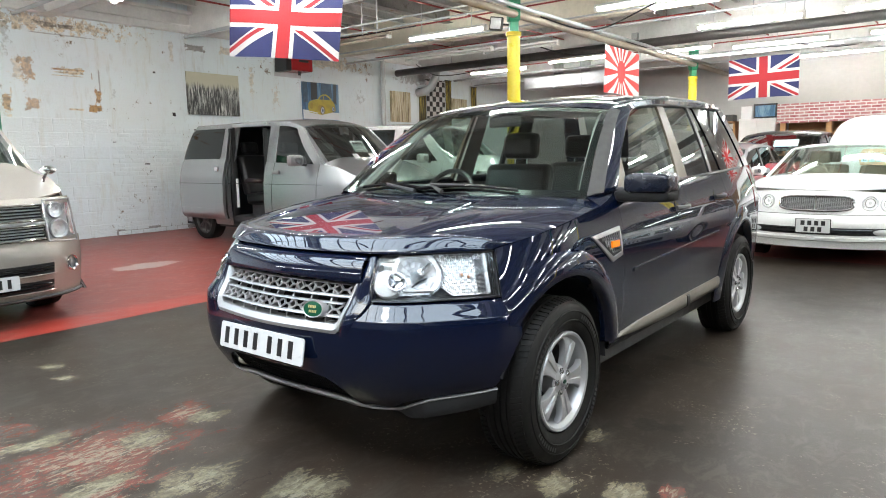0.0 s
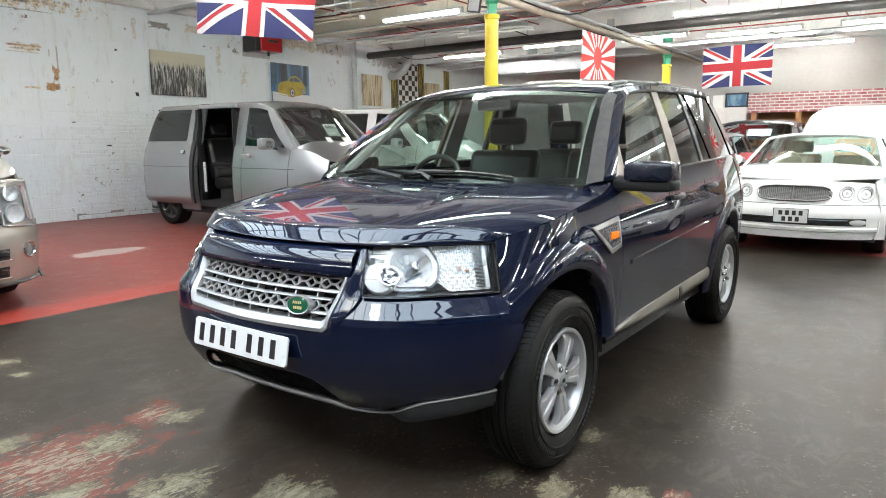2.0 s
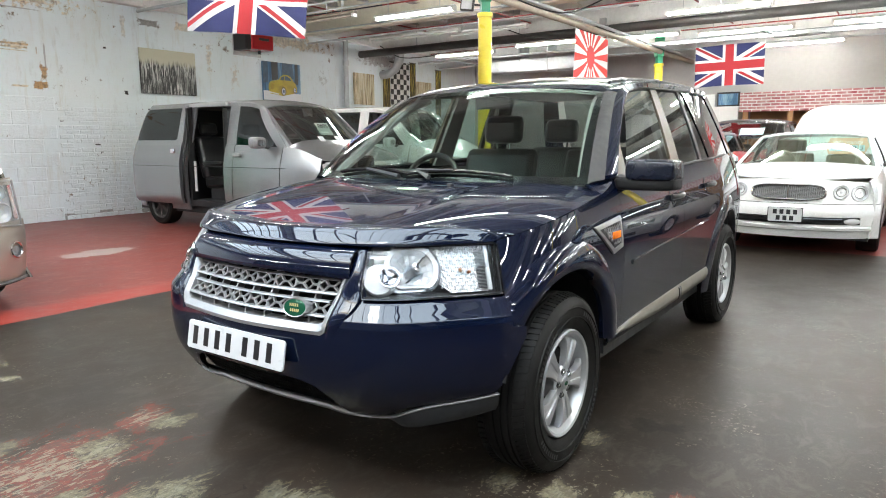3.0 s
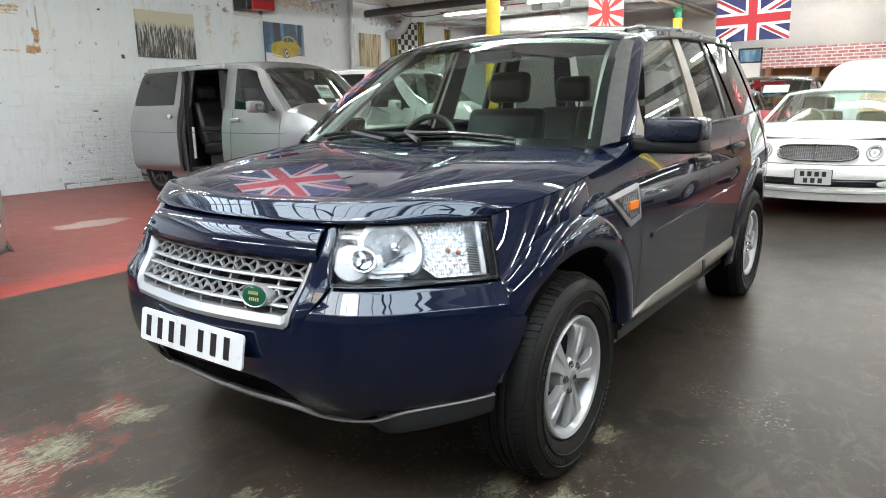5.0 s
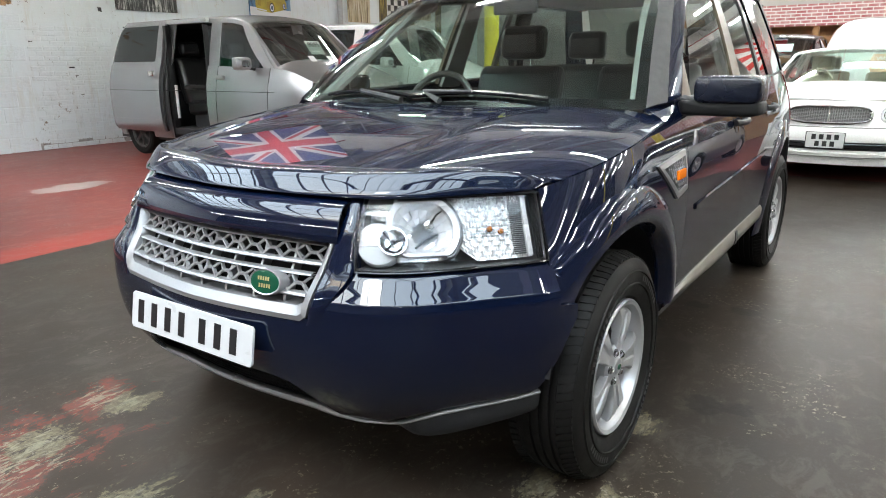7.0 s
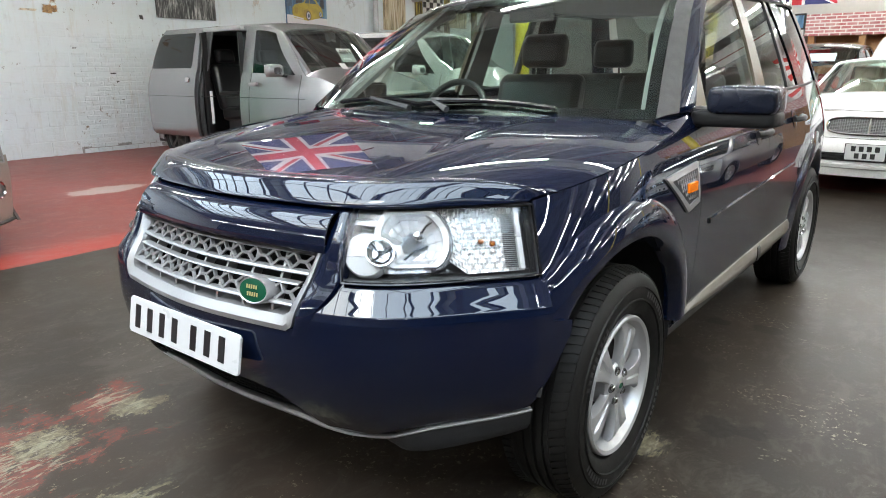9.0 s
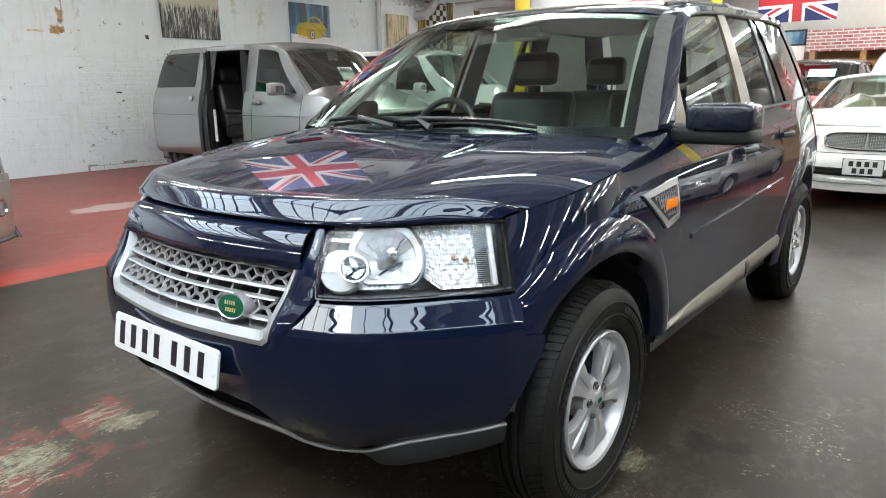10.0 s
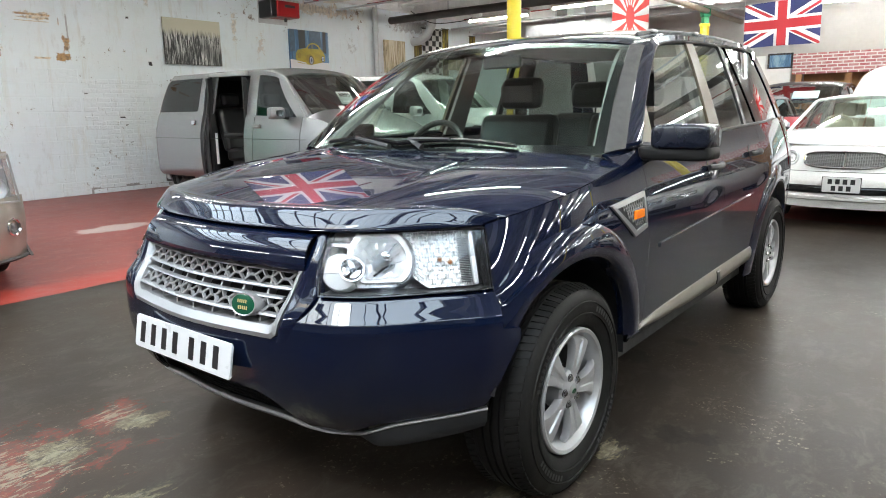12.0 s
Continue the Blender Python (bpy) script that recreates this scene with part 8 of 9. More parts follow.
saloon = build_saloon()
card = thing("warranty_card", "peach and pale blue price card in the saloon windscreen", "sign", pose(1.21, 7.77, 1.19) @ pose(0, 0, 0, -42, 0, 0))
part("card", Mesh().prism([(-0.20, -0.13), (0.20, -0.13), (0.24, 0.0), (0.20, 0.14), (-0.20, 0.14), (-0.24, 0.0)], lambda u, v, k: (u, 0.004 * k, v)), M["peach"], card, smooth=0)
for i, ch in enumerate("\u00a39895"):
    part("price_tile", Mesh().box(-0.195 + 0.08 * i, -0.125 + 0.08 * i, -0.004, 0, -0.085, 0.015), M["cyan_card"], card, smooth=0)
    lettering(card, ch, pose(-0.16 + 0.08 * i, -0.006, -0.035, 90, 0, 0), 0.095, "print_black")
lettering(card, "Warranty", pose(0, -0.006, 0.06, 90, 0, 0), 0.085, "paper")

red_car = build_hatch("off_roader", "red off-roader with a black roof and dark windscreen", "red_paint", pose(-0.62, 9.1, 0), "black_gloss", 1.66, 3.9, "glass_dark")
card = thing("screen_sticker", "pale blue sales sticker inside a dark windscreen", "sign", pose(-0.42, 10.42, 1.42) @ pose(0, 0, 0, -50, 0, 0))
part("card", Mesh().box(-0.19, 0.19, 0.0, 0.004, -0.09, 0.09), M["cyan_card"], card, smooth=0)
for z in (0.05, -0.03):
    part("print_bar", Mesh().box(-0.14, 0.14, -0.003, 0.0, z - 0.015, z + 0.015), M["paper"], card, smooth=0)
build_hatch("estate_car", "silver grey estate car parked behind the suv", "silver", pose(-1.30, 7.15, 0), "", 1.45, 4.3, "glass_dark")
build_hatch("hatchback_car", "silver grey hatchback parked beside the saloon", "silver", pose(3.55, 6.5, 0), "", 1.47, 4.0)
build_hatch("hatchback_car", "pale blue hatchback parked in the back row", "blue_paint", pose(5.9, 6.6, 0), "", 1.47, 4.0)

hv = thing("panel_van", "white high-roofed panel van parked behind the saloon", "van", pose(1.12, 9.5, 0))
rows = []
for y, h, w in ((0.0, 0.55, 0.80), (0.10, 0.95, 0.86), (0.35, 1.35, 0.90), (0.65, 1.62, 0.92), (1.05, 1.80, 0.92), (1.6, 1.86, 0.93), (3.6, 1.88, 0.93), (4.2, 1.84, 0.92)):
    rows.append([(w * math.copysign(abs(math.cos(a)) ** 0.35, math.cos(a)) * 1.0, y, 0.34 + (h - 0.34) * abs(math.sin(a)) ** 0.35) for a in steps(0, math.pi, 32)])
part("shell", Mesh().grid(rows), M["white_paint"], hv, thick=0.02, inside=(0, 2, 0.5))
part("floor_pan", Mesh().box(-0.9, 0.9, 0.1, 4.2, 0.28, 0.36), M["black"], hv)
part("tail_doors", Mesh().box(-0.90, 0.90, 4.18, 4.24, 0.34, 1.75), M["white_paint"], hv, bevel=0.03)
for y in (0.85, 3.3):
    for sg in (1, -1):
        road_wheel(hv, sg * 0.86, y, 0.33, sg, 0.20)


# ---- fittings of the hall ----
def pillar(x, y):
    p = thing("pillar", "round iron pillar painted yellow with a green head", "pillar", pose(x, y, 0), "hall pillars", "structure")
    part("shaft", Mesh().lathe([(0.0, 0.0), (0.13, 0.0), (0.13, 0.05), (0.095, 0.07), (0.092, 0.12), (0.092, 2.92), (0.108, 2.93), (0.108, 2.98), (0.09, 2.985), (0.0, 2.985)], lambda a, b, h: (a, b, h), 28), M["yellow"], p)
    head = Mesh().lathe([(0.085, 2.985), (0.085, 3.12), (0.115, 3.14), (0.115, 3.60), (0.0, 3.60)], lambda a, b, h: (a, b, h), 4)
    part("pillar_head", head, M["green"], p, "green painted pillar head with bolt holes", bevel=0.008)
    for z in (3.22, 3.34, 3.46):
        for s in (-0.03, 0.03):
            part("bolt", Mesh().cyl((s, -0.083, z), (s, -0.095, z), 0.012, n=8), M["black"], p)
    part("cap_plate", Mesh().box(-0.16, 0.16, -0.16, 0.16, 3.60, 3.66), M["green"], p)


for x, y in ((-3.0, 5.78), (-3.0, 13.32), (4.6, 11.9), (8.45, 5.78), (8.45, 13.32)):
    pillar(x, y)
fl = thing("floodlight", "small grey floodlight fixed to a pillar", "lamp", pose(-3.18, 5.62, 3.10, 0, 8, 20))
part("case", Mesh().box(-0.09, 0.09, -0.03, 0.04, -0.09, 0.09), M["pipe_dark"], fl, bevel=0.01)
part("lens", Mesh().box(-0.072, 0.072, -0.034, -0.028, -0.072, 0.072), M["galv"], fl)
part("bracket", Mesh().cyl((0.07, 0.03, 0.0), (0.20, 0.14, 0.02), 0.014, n=8), M["pipe_dark"], fl)


def tube_light(x0, x1, y, z, lit=True, twin=False, rusty=False):
    t = thing("tube_light", "white batten with a lit fluorescent tube" if lit else "white batten fitting with an unlit tube", "lamp", None, "tube lights under the roof")
    tray = Mesh().prism([(-0.055, 0.03), (0.055, 0.03), (0.03, 0.075), (-0.03, 0.075)], lambda u, v, k: (x0 + (x1 - x0) * k, y + u, z + v))
    part("tray", tray, M["pipe_rust"] if rusty else M["fitting"], t, smooth=0)
    for dy in ((-0.035, 0.035) if twin else (0.0,)):
        part("tube", Mesh().cyl((x0 + 0.03, y + dy, z), (x1 - 0.03, y + dy, z), 0.019, n=12), M["tube"] if lit else M["pipe_rust" if rusty else "fitting"], t)
    for x in (x0, x1 - 0.05):
        part("end_cap", Mesh().box(x, x + 0.05, y - 0.05, y + 0.05, z - 0.025, z + 0.03), M["fitting"], t, bevel=0.006)
    for x in (x0 + 0.3, x1 - 0.3):
        part("hanger", Mesh().cyl((x, y, z + 0.07), (x, y, 4.26), 0.006, n=6), M["galv"], t)


for x0, x1, y, z, lit in ((-6.12, -4.42, 7.17, 3.40, True), (-6.05, -4.28, 9.42, 3.40, False), (-8.36, -6.60, 12.15, 3.40, True), (-5.80, -4.10, 11.70, 3.40, True), (-1.80, -0.10, 9.74, 3.40, True),
                          (-1.95, -0.16, 12.45, 3.40, True), (-2.42, -0.90, 7.12, 3.40, True), (-1.88, 0.05, 7.9, 3.46, True), (-3.60, -2.18, 12.02, 3.40, True), (-1.30, 0.50, 15.04, 3.40, True),
                          (-8.03, -5.70, 9.25, 3.42, False), (0.40, 2.10, 9.74, 3.40, True), (0.45, 2.20, 12.45, 3.40, True), (3.4, 5.1, 9.74, 3.40, True), (3.4, 5.1, 12.45, 3.40, True)):
    tube_light(x0, x1, y, z, lit)
for y in (7.2, 9.74, 12.45, 14.9):
    for x0 in (9.6, 12.4):
        tube_light(x0, x0 + 1.75, y, 3.40)
tube_light(5.6, 7.35, 9.74, 3.40)
tube_light(5.6, 7.35, 12.45, 3.40)
for y, first in ((0.15, (-8.3, -5.9)), (2.32, (-7.3, -4.9)), (4.45, (-7.35,))):
    for x0 in first + (-1.75, 0.65, 3.1, 5.6, 9.6, 12.4):
        tube_light(x0, x0 + 1.75, y, 3.47 if y == 2.32 else 3.40, True)
for x0 in (-8.3, -5.9, -3.2, 0.65, 3.1, 5.6):
    tube_light(x0, x0 + 1.75, -6.6, 3.40, True)
tube_light(-7.35, -5.85, 6.35, 3.34, False, rusty=True)


def run(name, label, pts, r, mat, group="pipes under the roof"):
    ob = part(name, Mesh().tube(pts, r, 12), M[mat])
    return tagged(ob, label, "pipe", group)


run("heating_pipe", "thick dark pipe slung under the roof", [(-9.55, 10.62, 3.40), (8.9, 10.62, 3.40)], 0.085, "pipe_dark")
run("conduit_run", "rust-marked conduit along the pillar heads", [(-2.96, -1.0, 3.20), (-2.96, 15.9, 3.24)], 0.055, "pipe_rust")
run("conduit_run", "thin conduit beside a larger one", [(-2.88, -1.0, 3.30), (-2.88, 15.9, 3.30)], 0.028, "pipe_grey")
for y, z, r in ((1.95, 3.60, 0.03), (4.85, 3.60, 0.03), (6.0, 3.52, 0.014), (6.25, 3.46, 0.014), (8.1, 3.55, 0.016), (9.0, 3.50, 0.022), (11.2, 3.45, 0.016), (13.2, 3.42, 0.03), (14.2, 3.36, 0.02)):
    run("conduit_run", "thin grey conduit crossing under the roof", [(W_X + 0.01, y, z), (E_X - 0.01, y, z)], r, "pipe_grey")
for x, z in ((-8.1, 3.92), (-5.35, 3.86), (-1.75, 3.90), (0.35, 3.88)):
    run("conduit_run", "thin dull red conduit along the roof joists", [(x, 2.6, z), (x, 15.9, z)], 0.016, "red_conduit")
for y, z, xa, xb in ((5.45, 3.80, W_X + 0.01, -3.0), (7.75, 3.78, W_X + 0.01, E_X - 0.01), (9.95, 3.72, W_X + 0.01, -1.7), (13.6, 3.70, W_X + 0.01, E_X - 0.01)):
    run("conduit_run", "thin dull red conduit crossing the roof", [(xa, y, z), (xb, y, z)], 0.014, "red_conduit")
for pts in (((-7.4, 5.2, 3.60), (-6.9, 5.9, 3.38), (-6.3, 6.6, 3.50), (-5.9, 7.1, 3.62)), ((-2.7, 6.0, 3.18), (-2.2, 6.6, 3.02), (-1.6, 7.0, 3.30), (-1.4, 7.1, 3.44)), ((-5.0, 9.5, 3.5), (-4.4, 10.1, 3.28), (-3.5, 10.5, 3.30), (-2.9, 10.6, 3.36)),
            ((-1.0, 12.5, 3.46), (-0.3, 13.0, 3.30), (0.6, 13.2, 3.36), (1.0, 13.2, 3.40)), ((-9.4, 11.2, 3.66), (-8.9, 11.4, 3.36), (-8.4, 11.9, 3.40), (-8.2, 12.1, 3.48))):
    run("loose_cable", "thin black cable looped under the roof", [spline(pts, t) for t in steps(0, 1, 16)], 0.011, "black", "loose cables")
tray = thing("cable_tray", "galvanised cable tray hung on rods", "cable tray")
for y in (12.82, 13.02):
    part("tray_side", Mesh().box(-3.4, 8.0, y - 0.008, y + 0.008, 3.30, 3.36), M["galv"], tray, smooth=0)
for i in range(38):
    part("tray_rung", Mesh().box(-3.35 + 0.3 * i, -3.31 + 0.3 * i, 12.828, 13.012, 3.305, 3.318), M["galv"], tray, smooth=0)
for i, x in enumerate((-3.2, -1.2, 0.8, 2.8, 4.8, 6.8)):
    part("tray_rod", Mesh().cyl((x, 12.92, 3.31), (x, 12.92, 4.26), 0.008, n=6), M["galv"], tray)
for k, (y, r) in enumerate(((12.87, 0.018), (12.92, 0.012), (12.96, 0.015))):
    part("tray_cable", Mesh().tube([(x, y + 0.012 * math.sin(3 * x + k), 3.336) for x in steps(-3.4, 8.0, 40)], r, 6), M["black"], tray)
for x, y, z in ((-6.2, 5.02, 3.72), (-4.3, 8.62, 3.70), (-1.2, 8.62, 3.66), (0.9, 11.47, 3.66), (-7.2, 8.62, 3.72), (-3.6, 11.47, 3.70), (-0.6, 4.82, 3.70)):
    jb = part("junction_box", Mesh().box(x - 0.07, x + 0.07, y - 0.06, y + 0.004, z - 0.07, z + 0.07), M["pipe_grey"], bevel=0.008)
    tagged(jb, "small grey junction box on a roof beam", "junction box", "junction boxes")
for x, y in ((-5.8, 6.0), (-6.4, 6.25), (-3.6, 9.0), (-7.8, 10.62), (-5.1, 10.62), (-1.1, 10.62), (1.0, 10.62), (-1.9, 8.1), (0.5, 8.1), (-4.2, 13.2), (-0.4, 11.2)):
    ob = part("pipe_hanger", Mesh().cyl((x, y, 3.42), (x, y, 4.26), 0.012, n=8), M["galv"])
    tagged(ob, "thin steel rod holding a pipe", "hanger", "pipe hangers")
run("wall_pipe", "grey painted drain pipe fixed up the wall", [(W_X + 0.09, 10.15, 0.0), (W_X + 0.09, 10.15, 3.72)], 0.062, "pipe_grey", "")
part("pipe_collar", Mesh().cyl((W_X + 0.09, 10.15, 3.10), (W_X + 0.09, 10.15, 3.22), 0.075, n=16), M["pipe_grey"], bpy.data.objects["wall_pipe"])
run("vent_duct", "grey bent duct coming out of the wall", [(W_X + 0.02, 11.55, 2.98), (W_X + 0.22, 11.60, 3.0), (W_X + 0.34, 11.75, 3.12), (W_X + 0.42, 11.85, 3.38), (W_X + 0.44, 11.88, 3.7)], 0.105, "pipe_grey", "")
dk = part("air_duct", Mesh().box(-7.8, -5.0, 13.9, 14.4, 3.08, 3.42), M["galv"], bevel=0.02)
tagged(dk, "boxed grey sheet metal air duct", "duct")
for x in (-6.9, -6.1):
    part("duct_strap", Mesh().box(x, x + 0.04, 13.88, 14.42, 3.06, 4.25), M["galv"], dk)


def flag(mat, label, at, wide=1.42, tall=0.80, wave=0.03, seed=0.0):
    f = thing("flag", label, "flag", at, "flags hung under the roof")
    rows = []
    for u in steps(-wide / 2, wide / 2, 40):
        rows.append([(u, wave * math.sin(5.2 * u + seed + 1.3 * v) * (0.35 + 0.65 * (0.5 - v / tall)), v + 0.012 * math.sin(3.1 * u + seed)) for v in steps(-tall / 2, tall / 2, 20)])
    part("cloth", Mesh().grid(rows), M[mat], f, smooth=60)
    for u in (-wide / 2, wide / 2):
        part("cord", Mesh().cyl((u, 0, tall / 2 - 0.01), (u, 0, 4.25 - at.translation.z), 0.004, n=5), M["paper"], f)


flag("union", "red white and blue union flag hanging by cords", pose(-4.15, 2.72, 2.89, 0, 7.0, 18), 1.52, 0.90, 0.05, 0.4)
flag("union", "red white and blue union flag hanging by cords", pose(-1.12, 11.6, 2.67, 0, -1.0, 0), 1.24, 0.76, 0.02, 1.7)
flag("rays", "red and white sun-ray flag hanging by cords", pose(-2.93, 9.28, 2.73, 0, 1.5, 90), 1.45, 0.80, 0.03, 0.9)
flag("rays", "red and white sun-ray flag hanging by cords", pose(2.1, 14.0, 2.70), 1.42, 0.80, 0.03, 2.2)

# ---- on the west wall ----
def canvas(y0, y1, z0, z1, mat, label):
    c = thing("wall_picture", label, "picture", pose(W_X, (y0 + y1) / 2, (z0 + z1) / 2), "pictures on the wall")
    part("canvas", Mesh().box(0.012, 0.05, (y0 - y1) / 2, (y1 - y0) / 2, (z0 - z1) / 2, (z1 - z0) / 2), M[mat], c, smooth=0, bevel=0.004)
    part("stretcher", Mesh().box(0.0, 0.012, (y0 - y1) / 2 + 0.03, (y1 - y0) / 2 - 0.03, (z0 - z1) / 2 + 0.03, (z1 - z0) / 2 - 0.03), M["wood"], c, smooth=0)
    return c


canvas(4.80, 5.95, 2.17, 2.97, "reeds", "unframed grey canvas print of tall reeds")
c = canvas(7.60, 8.68, 2.17, 2.99, "print_blue", "blue canvas print of an old yellow car")
def flat(name, poly, mat, d):
    part(name, Mesh().prism(poly, lambda u, v, k: (0.052 + d - 0.0015 + 0.003 * k, u, v)), M[mat], c, smooth=0)
flat("print_road", [(-0.54, -0.40), (0.54, -0.40), (0.54, -0.24), (-0.54, -0.20)], "paper", 0.000)
M["print_gold"] = plain("print_dark_yellow", (0.36, 0.25, 0.02), 0.5, vary=0.2, bump=0.0)
M["print_slate"] = plain("print_slate_blue", (0.05, 0.09, 0.14), 0.5, vary=0.5, scale=14, bump=0.0)
flat("print_house", [(-0.54, -0.05), (-0.54, 0.41), (-0.40, 0.41), (-0.40, -0.03)], "print_slate", 0.001)
flat("print_house", [(-0.30, 0.02), (-0.30, 0.41), (-0.12, 0.41), (-0.12, 0.05)], "print_black", 0.001)
flat("print_house", [(0.0, 0.10), (0.0, 0.41), (0.30, 0.41), (0.34, 0.08)], "print_slate", 0.001)
flat("print_house", [(0.36, -0.02), (0.38, 0.41), (0.46, 0.41), (0.46, -0.05)], "print_black", 0.001)
flat("print_car", [(-0.36, -0.26), (-0.40, -0.16), (-0.39, -0.06), (-0.33, 0.0), (-0.20, 0.03), (-0.10, 0.05), (-0.04, 0.12), (0.04, 0.16), (0.14, 0.165), (0.24, 0.12), (0.31, 0.04), (0.38, -0.02), (0.42, -0.10), (0.42, -0.20), (0.30, -0.24), (0.0, -0.30)], "print_yellow", 0.002)
flat("print_window", [(-0.07, 0.04), (-0.02, 0.105), (0.05, 0.13), (0.05, 0.04)], "print_slate", 0.004)
flat("print_window", [(0.07, 0.04), (0.07, 0.135), (0.14, 0.13), (0.22, 0.09), (0.26, 0.04)], "print_slate", 0.004)
flat("print_wing", [(-0.10, -0.10), (0.0, -0.07), (0.08, -0.12), (0.12, -0.22), (0.02, -0.27), (-0.10, -0.22)], "print_gold", 0.004)
flat("print_grille", [(-0.35, -0.16), (-0.27, -0.18), (-0.25, -0.06), (-0.31, -0.04)], "print_gold", 0.004)
flat("print_bumper", [(-0.40, -0.24), (-0.12, -0.28), (-0.12, -0.255), (-0.40, -0.215)], "paper", 0.005)
for yy, zz, r in ((0.02, -0.20, 0.085), (0.35, -0.16, 0.055)):
    flat("print_tyre", [(yy + 0.75 * r * math.cos(a), zz + 1.1 * r * math.sin(a)) for a in steps(0, 2 * math.pi, 20)[:-1]], "print_black", 0.006)
    flat("print_whitewall", [(yy + 0.56 * r * math.cos(a), zz + 0.85 * r * math.sin(a)) for a in steps(0, 2 * math.pi, 20)[:-1]], "paper", 0.0085)
    flat("print_hub", [(yy + 0.32 * r * math.cos(a), zz + 0.5 * r * math.sin(a)) for a in steps(0, 2 * math.pi, 16)[:-1]], "print_slate", 0.011)
canvas(10.48, 11.24, 2.20, 2.97, "streak", "tall canvas print with rust coloured streaks")
canvas(13.0, 13.75, 2.35, 2.92, "streak", "small beige picture with a dark figure-like mark")

def banner(y0, y1, z0, z1, mat, label, name="wall_banner"):
    b = thing(name, label, "banner", pose(W_X, (y0 + y1) / 2, (z0 + z1) / 2), "banners on the wall")
    rows = [[(0.03 + 0.012 * math.sin(9 * y), y, z) for z in steps((z0 - z1) / 2, (z1 - z0) / 2, 8)] for y in steps((y0 - y1) / 2, (y1 - y0) / 2, 14)]
    part("cloth", Mesh().grid(rows), M[mat], b, smooth=60, thick=0.003)
    part("rod", Mesh().cyl((0.025, (y0 - y1) / 2 - 0.03, (z1 - z0) / 2), (0.025, (y1 - y0) / 2 + 0.03, (z1 - z0) / 2), 0.012, n=8), M["pipe_dark"], b)


banner(11.93, 12.74, 1.95, 3.36, "check", "black and white chequered cloth banner")
banner(11.62, 11.90, 1.95, 3.10, "gilt", "dark banner with a gilt pattern")
banner(12.78, 13.02, 1.95, 3.40, "gilt", "dark banner with a gilt pattern")
banner(14.0, 14.25, 1.95, 3.30, "gilt", "dark banner with a gilt pattern")

box = thing("wall_heater", "red and black heater box hung high on the wall", "heater", pose(W_X, 7.15, 3.30))
part("case", Mesh().box(0.02, 0.42, -0.26, -0.12, -0.17, 0.16), M["black"], box, bevel=0.02)
part("red_case", Mesh().box(0.02, 0.44, -0.12, 0.44, -0.15, 0.15), M["red_paint"], box, "red painted case", bevel=0.02)
part("name_bar", Mesh().box(0.44, 0.446, 0.06, 0.32, 0.03, 0.08), M["black"], box, smooth=0)
part("nozzle", Mesh().cyl((0.25, 0.22, -0.15), (0.25, 0.22, -0.22), 0.03, n=10), M["black"], box)
part("bracket", Mesh().box(0.0, 0.03, -0.26, 0.44, -0.25, 0.2), M["galv"], box)

door = thing("door_1", "dark green painted sheet door in the wall", "door", kind="structure")
part("leaf", Mesh().box(W_X, W_X + 0.05, 0.55, 1.62, 0.0, 2.45), M["green"], door, smooth=0)
for i in range(4):
    y = 0.62 + 0.30 * i
    part("rib", Mesh().box(W_X + 0.05, W_X + 0.07, y, y + 0.05, 0.02, 2.43), M["green"], door, smooth=0)

# ---- by the back wall ----
sh = thing("office_hut", "timber office hut with a brick-print fascia", "hut")
part("fascia", Mesh().box(-1.57, 6.5, 14.96, 15.0, 1.92, 2.36), M["brick_print"], sh, "white and red brick-print sheet", smooth=0)
part("hut_roof", Mesh().box(-1.55, 6.5, 15.0, 16.15, 2.28, 2.34), M["wood"], sh, smooth=0)
for x in (-1.5, -0.55, 0.5, 1.6, 3.0, 4.5, 6.3):
    part("post", Mesh().box(x, x + 0.12, 15.0, 15.12, 0.0, 1.93), M["wood"], sh, smooth=0)
part("hut_wall", Mesh().box(-1.5, 6.4, 15.9, 15.95, 0.0, 2.28), M["wood"], sh, smooth=0)
part("hut_rail", Mesh().box(-1.5, 6.4, 15.02, 15.1, 1.60, 1.70), M["wood"], sh, smooth=0)
cab = thing("storage_cabinet", "white metal storage cabinet by the back wall", "cabinet")
part("cabinet_body", Mesh().box(-2.42, -1.60, 15.0, 15.6, 0.0, 2.06), M["fitting"], cab, smooth=0, bevel=0.008)
for x in (-2.40, -2.0):
    part("cabinet_door", Mesh().box(x, x + 0.385, 14.98, 15.0, 0.08, 2.03), M["fitting"], cab, bevel=0.004)
    part("cabinet_handle", Mesh().box(x + 0.17, x + 0.2, 14.965, 14.98, 1.0, 1.14), M["pipe_dark"], cab)
pr = thing("framed_print", "dark blue framed print leaning on a cabinet", "picture")
part("frame", Mesh().box(-2.12, -1.60, 15.1, 15.14, 2.06, 2.40), M["black"], pr, smooth=0)
part("print", Mesh().box(-2.08, -1.64, 15.09, 15.1, 2.10, 2.36), M["print_blue"], pr, smooth=0)
bx = thing("carton", "white cardboard carton on a cabinet", "box")
part("carton_body", Mesh().box(-2.40, -2.16, 15.1, 15.4, 2.06, 2.36), M["paper"], bx, smooth=0, bevel=0.004)
rk = thing("shelf_rack", "timber shelf rack loaded with dark clutter", "shelf")
for z in (1.0, 1.5, 1.98):
    part("board", Mesh().box(-3.6, -2.5, 15.0, 15.6, z, z + 0.04), M["wood"], rk, smooth=0)
for x in (-3.6, -2.55):
    part("upright", Mesh().box(x, x + 0.05, 15.0, 15.6, 0.0, 2.02), M["wood"], rk, smooth=0)
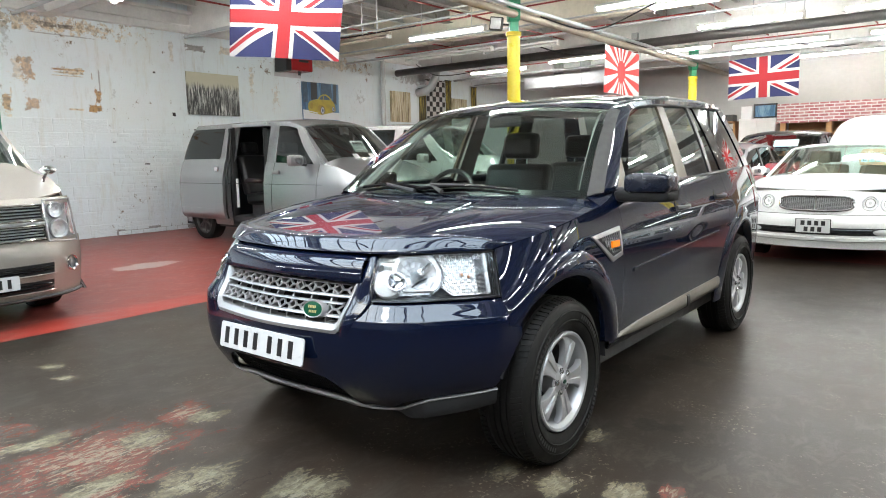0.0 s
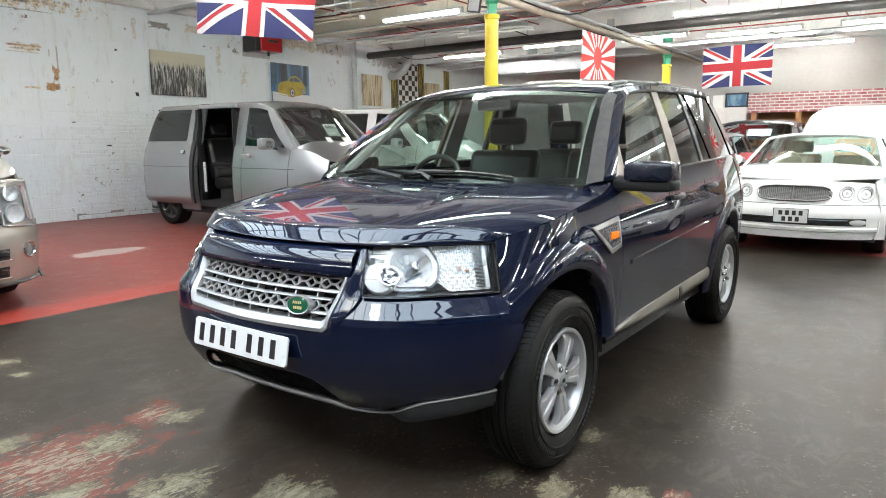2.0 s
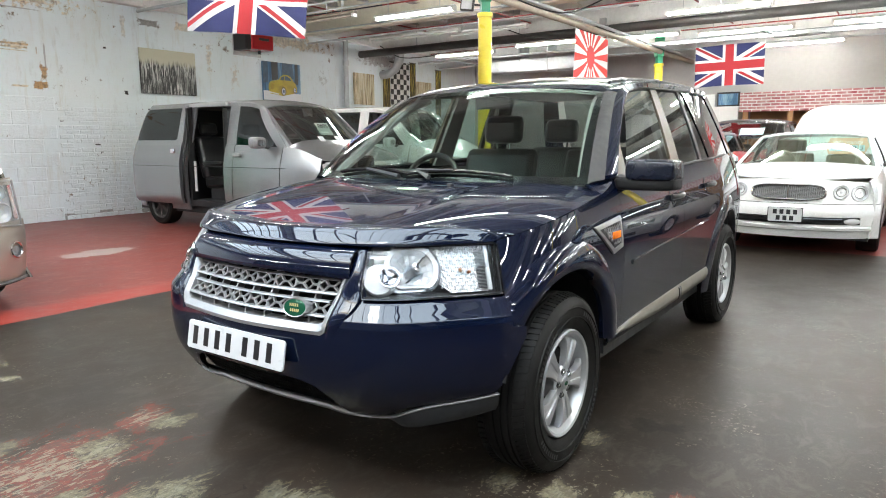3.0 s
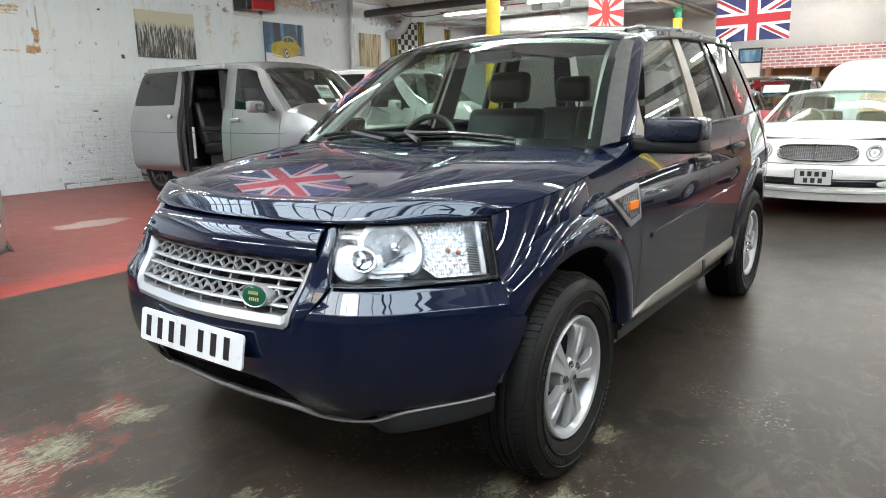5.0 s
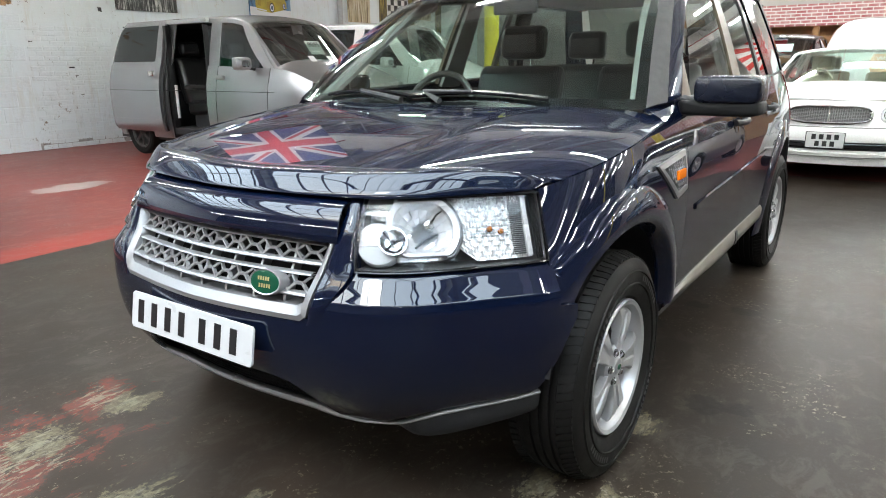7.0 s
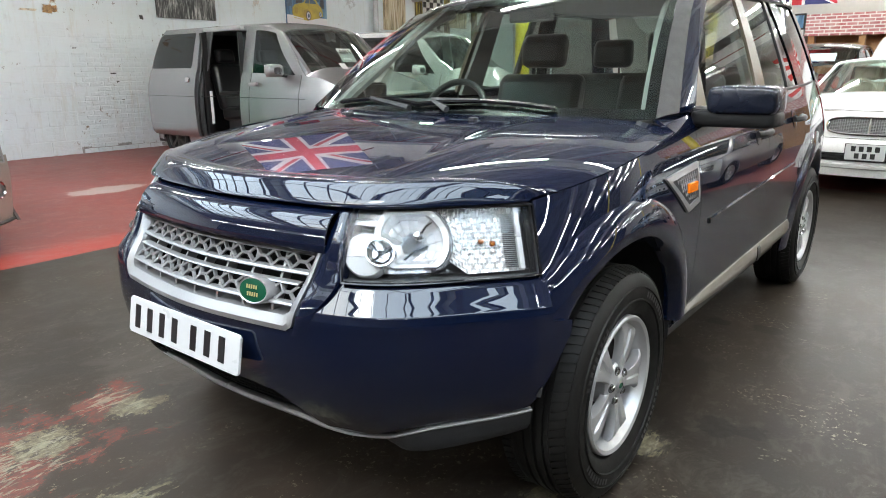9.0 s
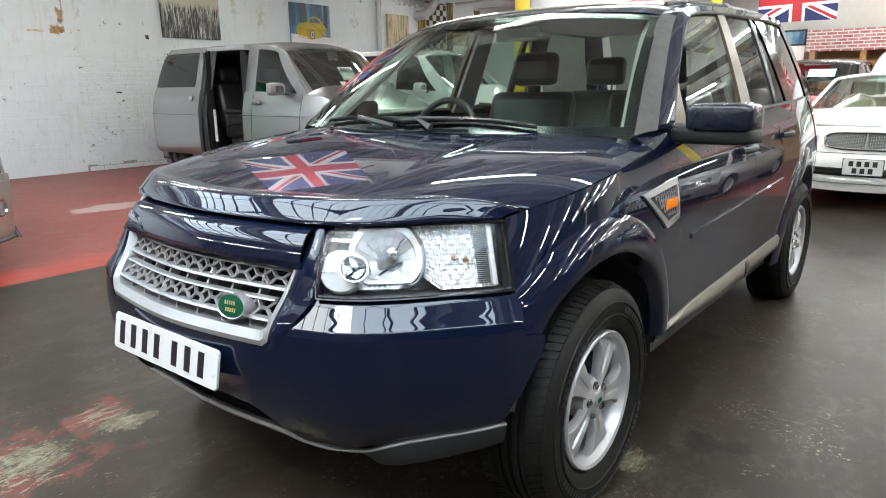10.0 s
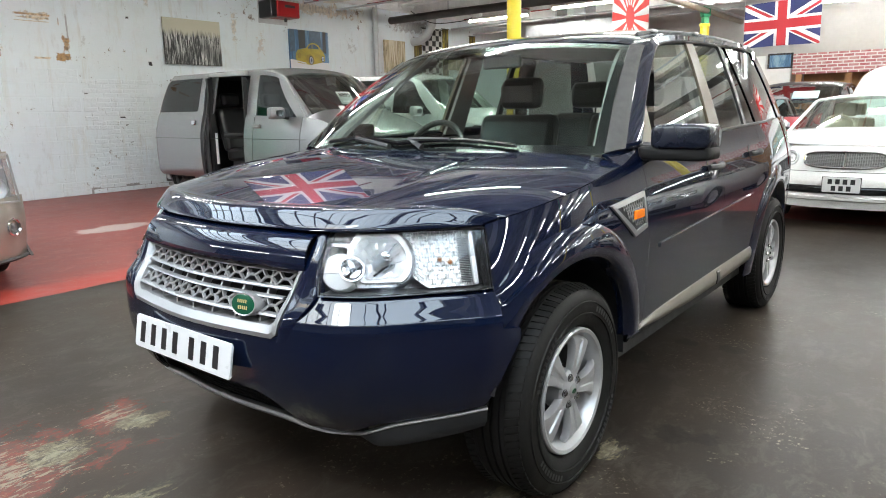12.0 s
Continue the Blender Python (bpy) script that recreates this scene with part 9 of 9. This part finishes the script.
for i, (x, z, w, h, m) in enumerate(((-3.5, 1.04, 0.3, 0.3, "black"), (-3.1, 1.04, 0.35, 0.22, "wood"), (-3.45, 1.54, 0.4, 0.25, "pipe_rust"), (-2.95, 1.54, 0.3, 0.3, "black"), (-3.3, 2.02, 0.5, 0.12, "wood"), (-2.75, 2.02, 0.18, 0.16, "pipe_dark"))):
    b = part("stored_box", Mesh().box(x, x + w, 15.05, 15.4, z, z + h), M[m], smooth=0, bevel=0.006)
    tagged(b, "small dark box stored on a timber shelf", "box", "boxes on the shelf")


# ---- masonry pieces of the west wall ----
def piece_mesh(name, ly, lz, deep, seed):
    """A block face with worn, chamfered edges."""
    rnd = random.Random(seed)
    c = 0.008
    j = lambda a: a + rnd.uniform(-0.003, 0.003)
    v = [(0, j(-ly / 2), j(-lz / 2)), (0, j(ly / 2), j(-lz / 2)), (0, j(ly / 2), j(lz / 2)), (0, j(-ly / 2), j(lz / 2))]
    v += [(deep + rnd.uniform(-0.003, 0.003), j(a), j(b)) for a, b in ((-ly / 2 + c, -lz / 2 + c), (ly / 2 - c, -lz / 2 + c), (ly / 2 - c, lz / 2 - c), (-ly / 2 + c, lz / 2 - c))]
    me = bpy.data.meshes.new(name)
    me.from_pydata(v, [], [(4, 5, 6, 7), (0, 1, 5, 4), (1, 2, 6, 5), (2, 3, 7, 6), (3, 0, 4, 7)])
    me.materials.append(M["brick_white"])
    return me


west = bpy.data.objects["wall_west"]
rnd = random.Random(7)
blocks = [piece_mesh("block", 0.447, 0.219, 0.0036, k) for k in range(4)]
for r in range(9):
    for k in range(11):
        y = -1.45 + 0.225 * (r % 2) + 0.45 * k
        if y + 0.22 > 3.3 or y < 1.6 and r < 12 and y - 0.22 < 1.52:
            continue
        ob = new("block", rnd.choice(blocks))
        ob.parent = west
        ob.matrix_basis = pose(W_X + rnd.uniform(-0.001, 0.002), y, 0.1125 + 0.225 * r, rnd.uniform(-0.3, 0.3), 0, 0)
bricks = [piece_mesh("brick", 0.220, 0.071, 0.0035, 20 + k) for k in range(6)]
for r in range(25):
    for k in range(12):
        y = 3.42 + 0.1125 * (r % 2) + 0.225 * k
        if rnd.random() < 0.10:
            continue
        ob = new("brick", rnd.choice(bricks))
        ob.parent = west
        ob.matrix_basis = pose(W_X + rnd.uniform(-0.002, 0.002), y, 0.0375 + 0.075 * r, rnd.uniform(-1.5, 1.5), rnd.uniform(-1.5, 1.5), rnd.uniform(-0.8, 0.8))
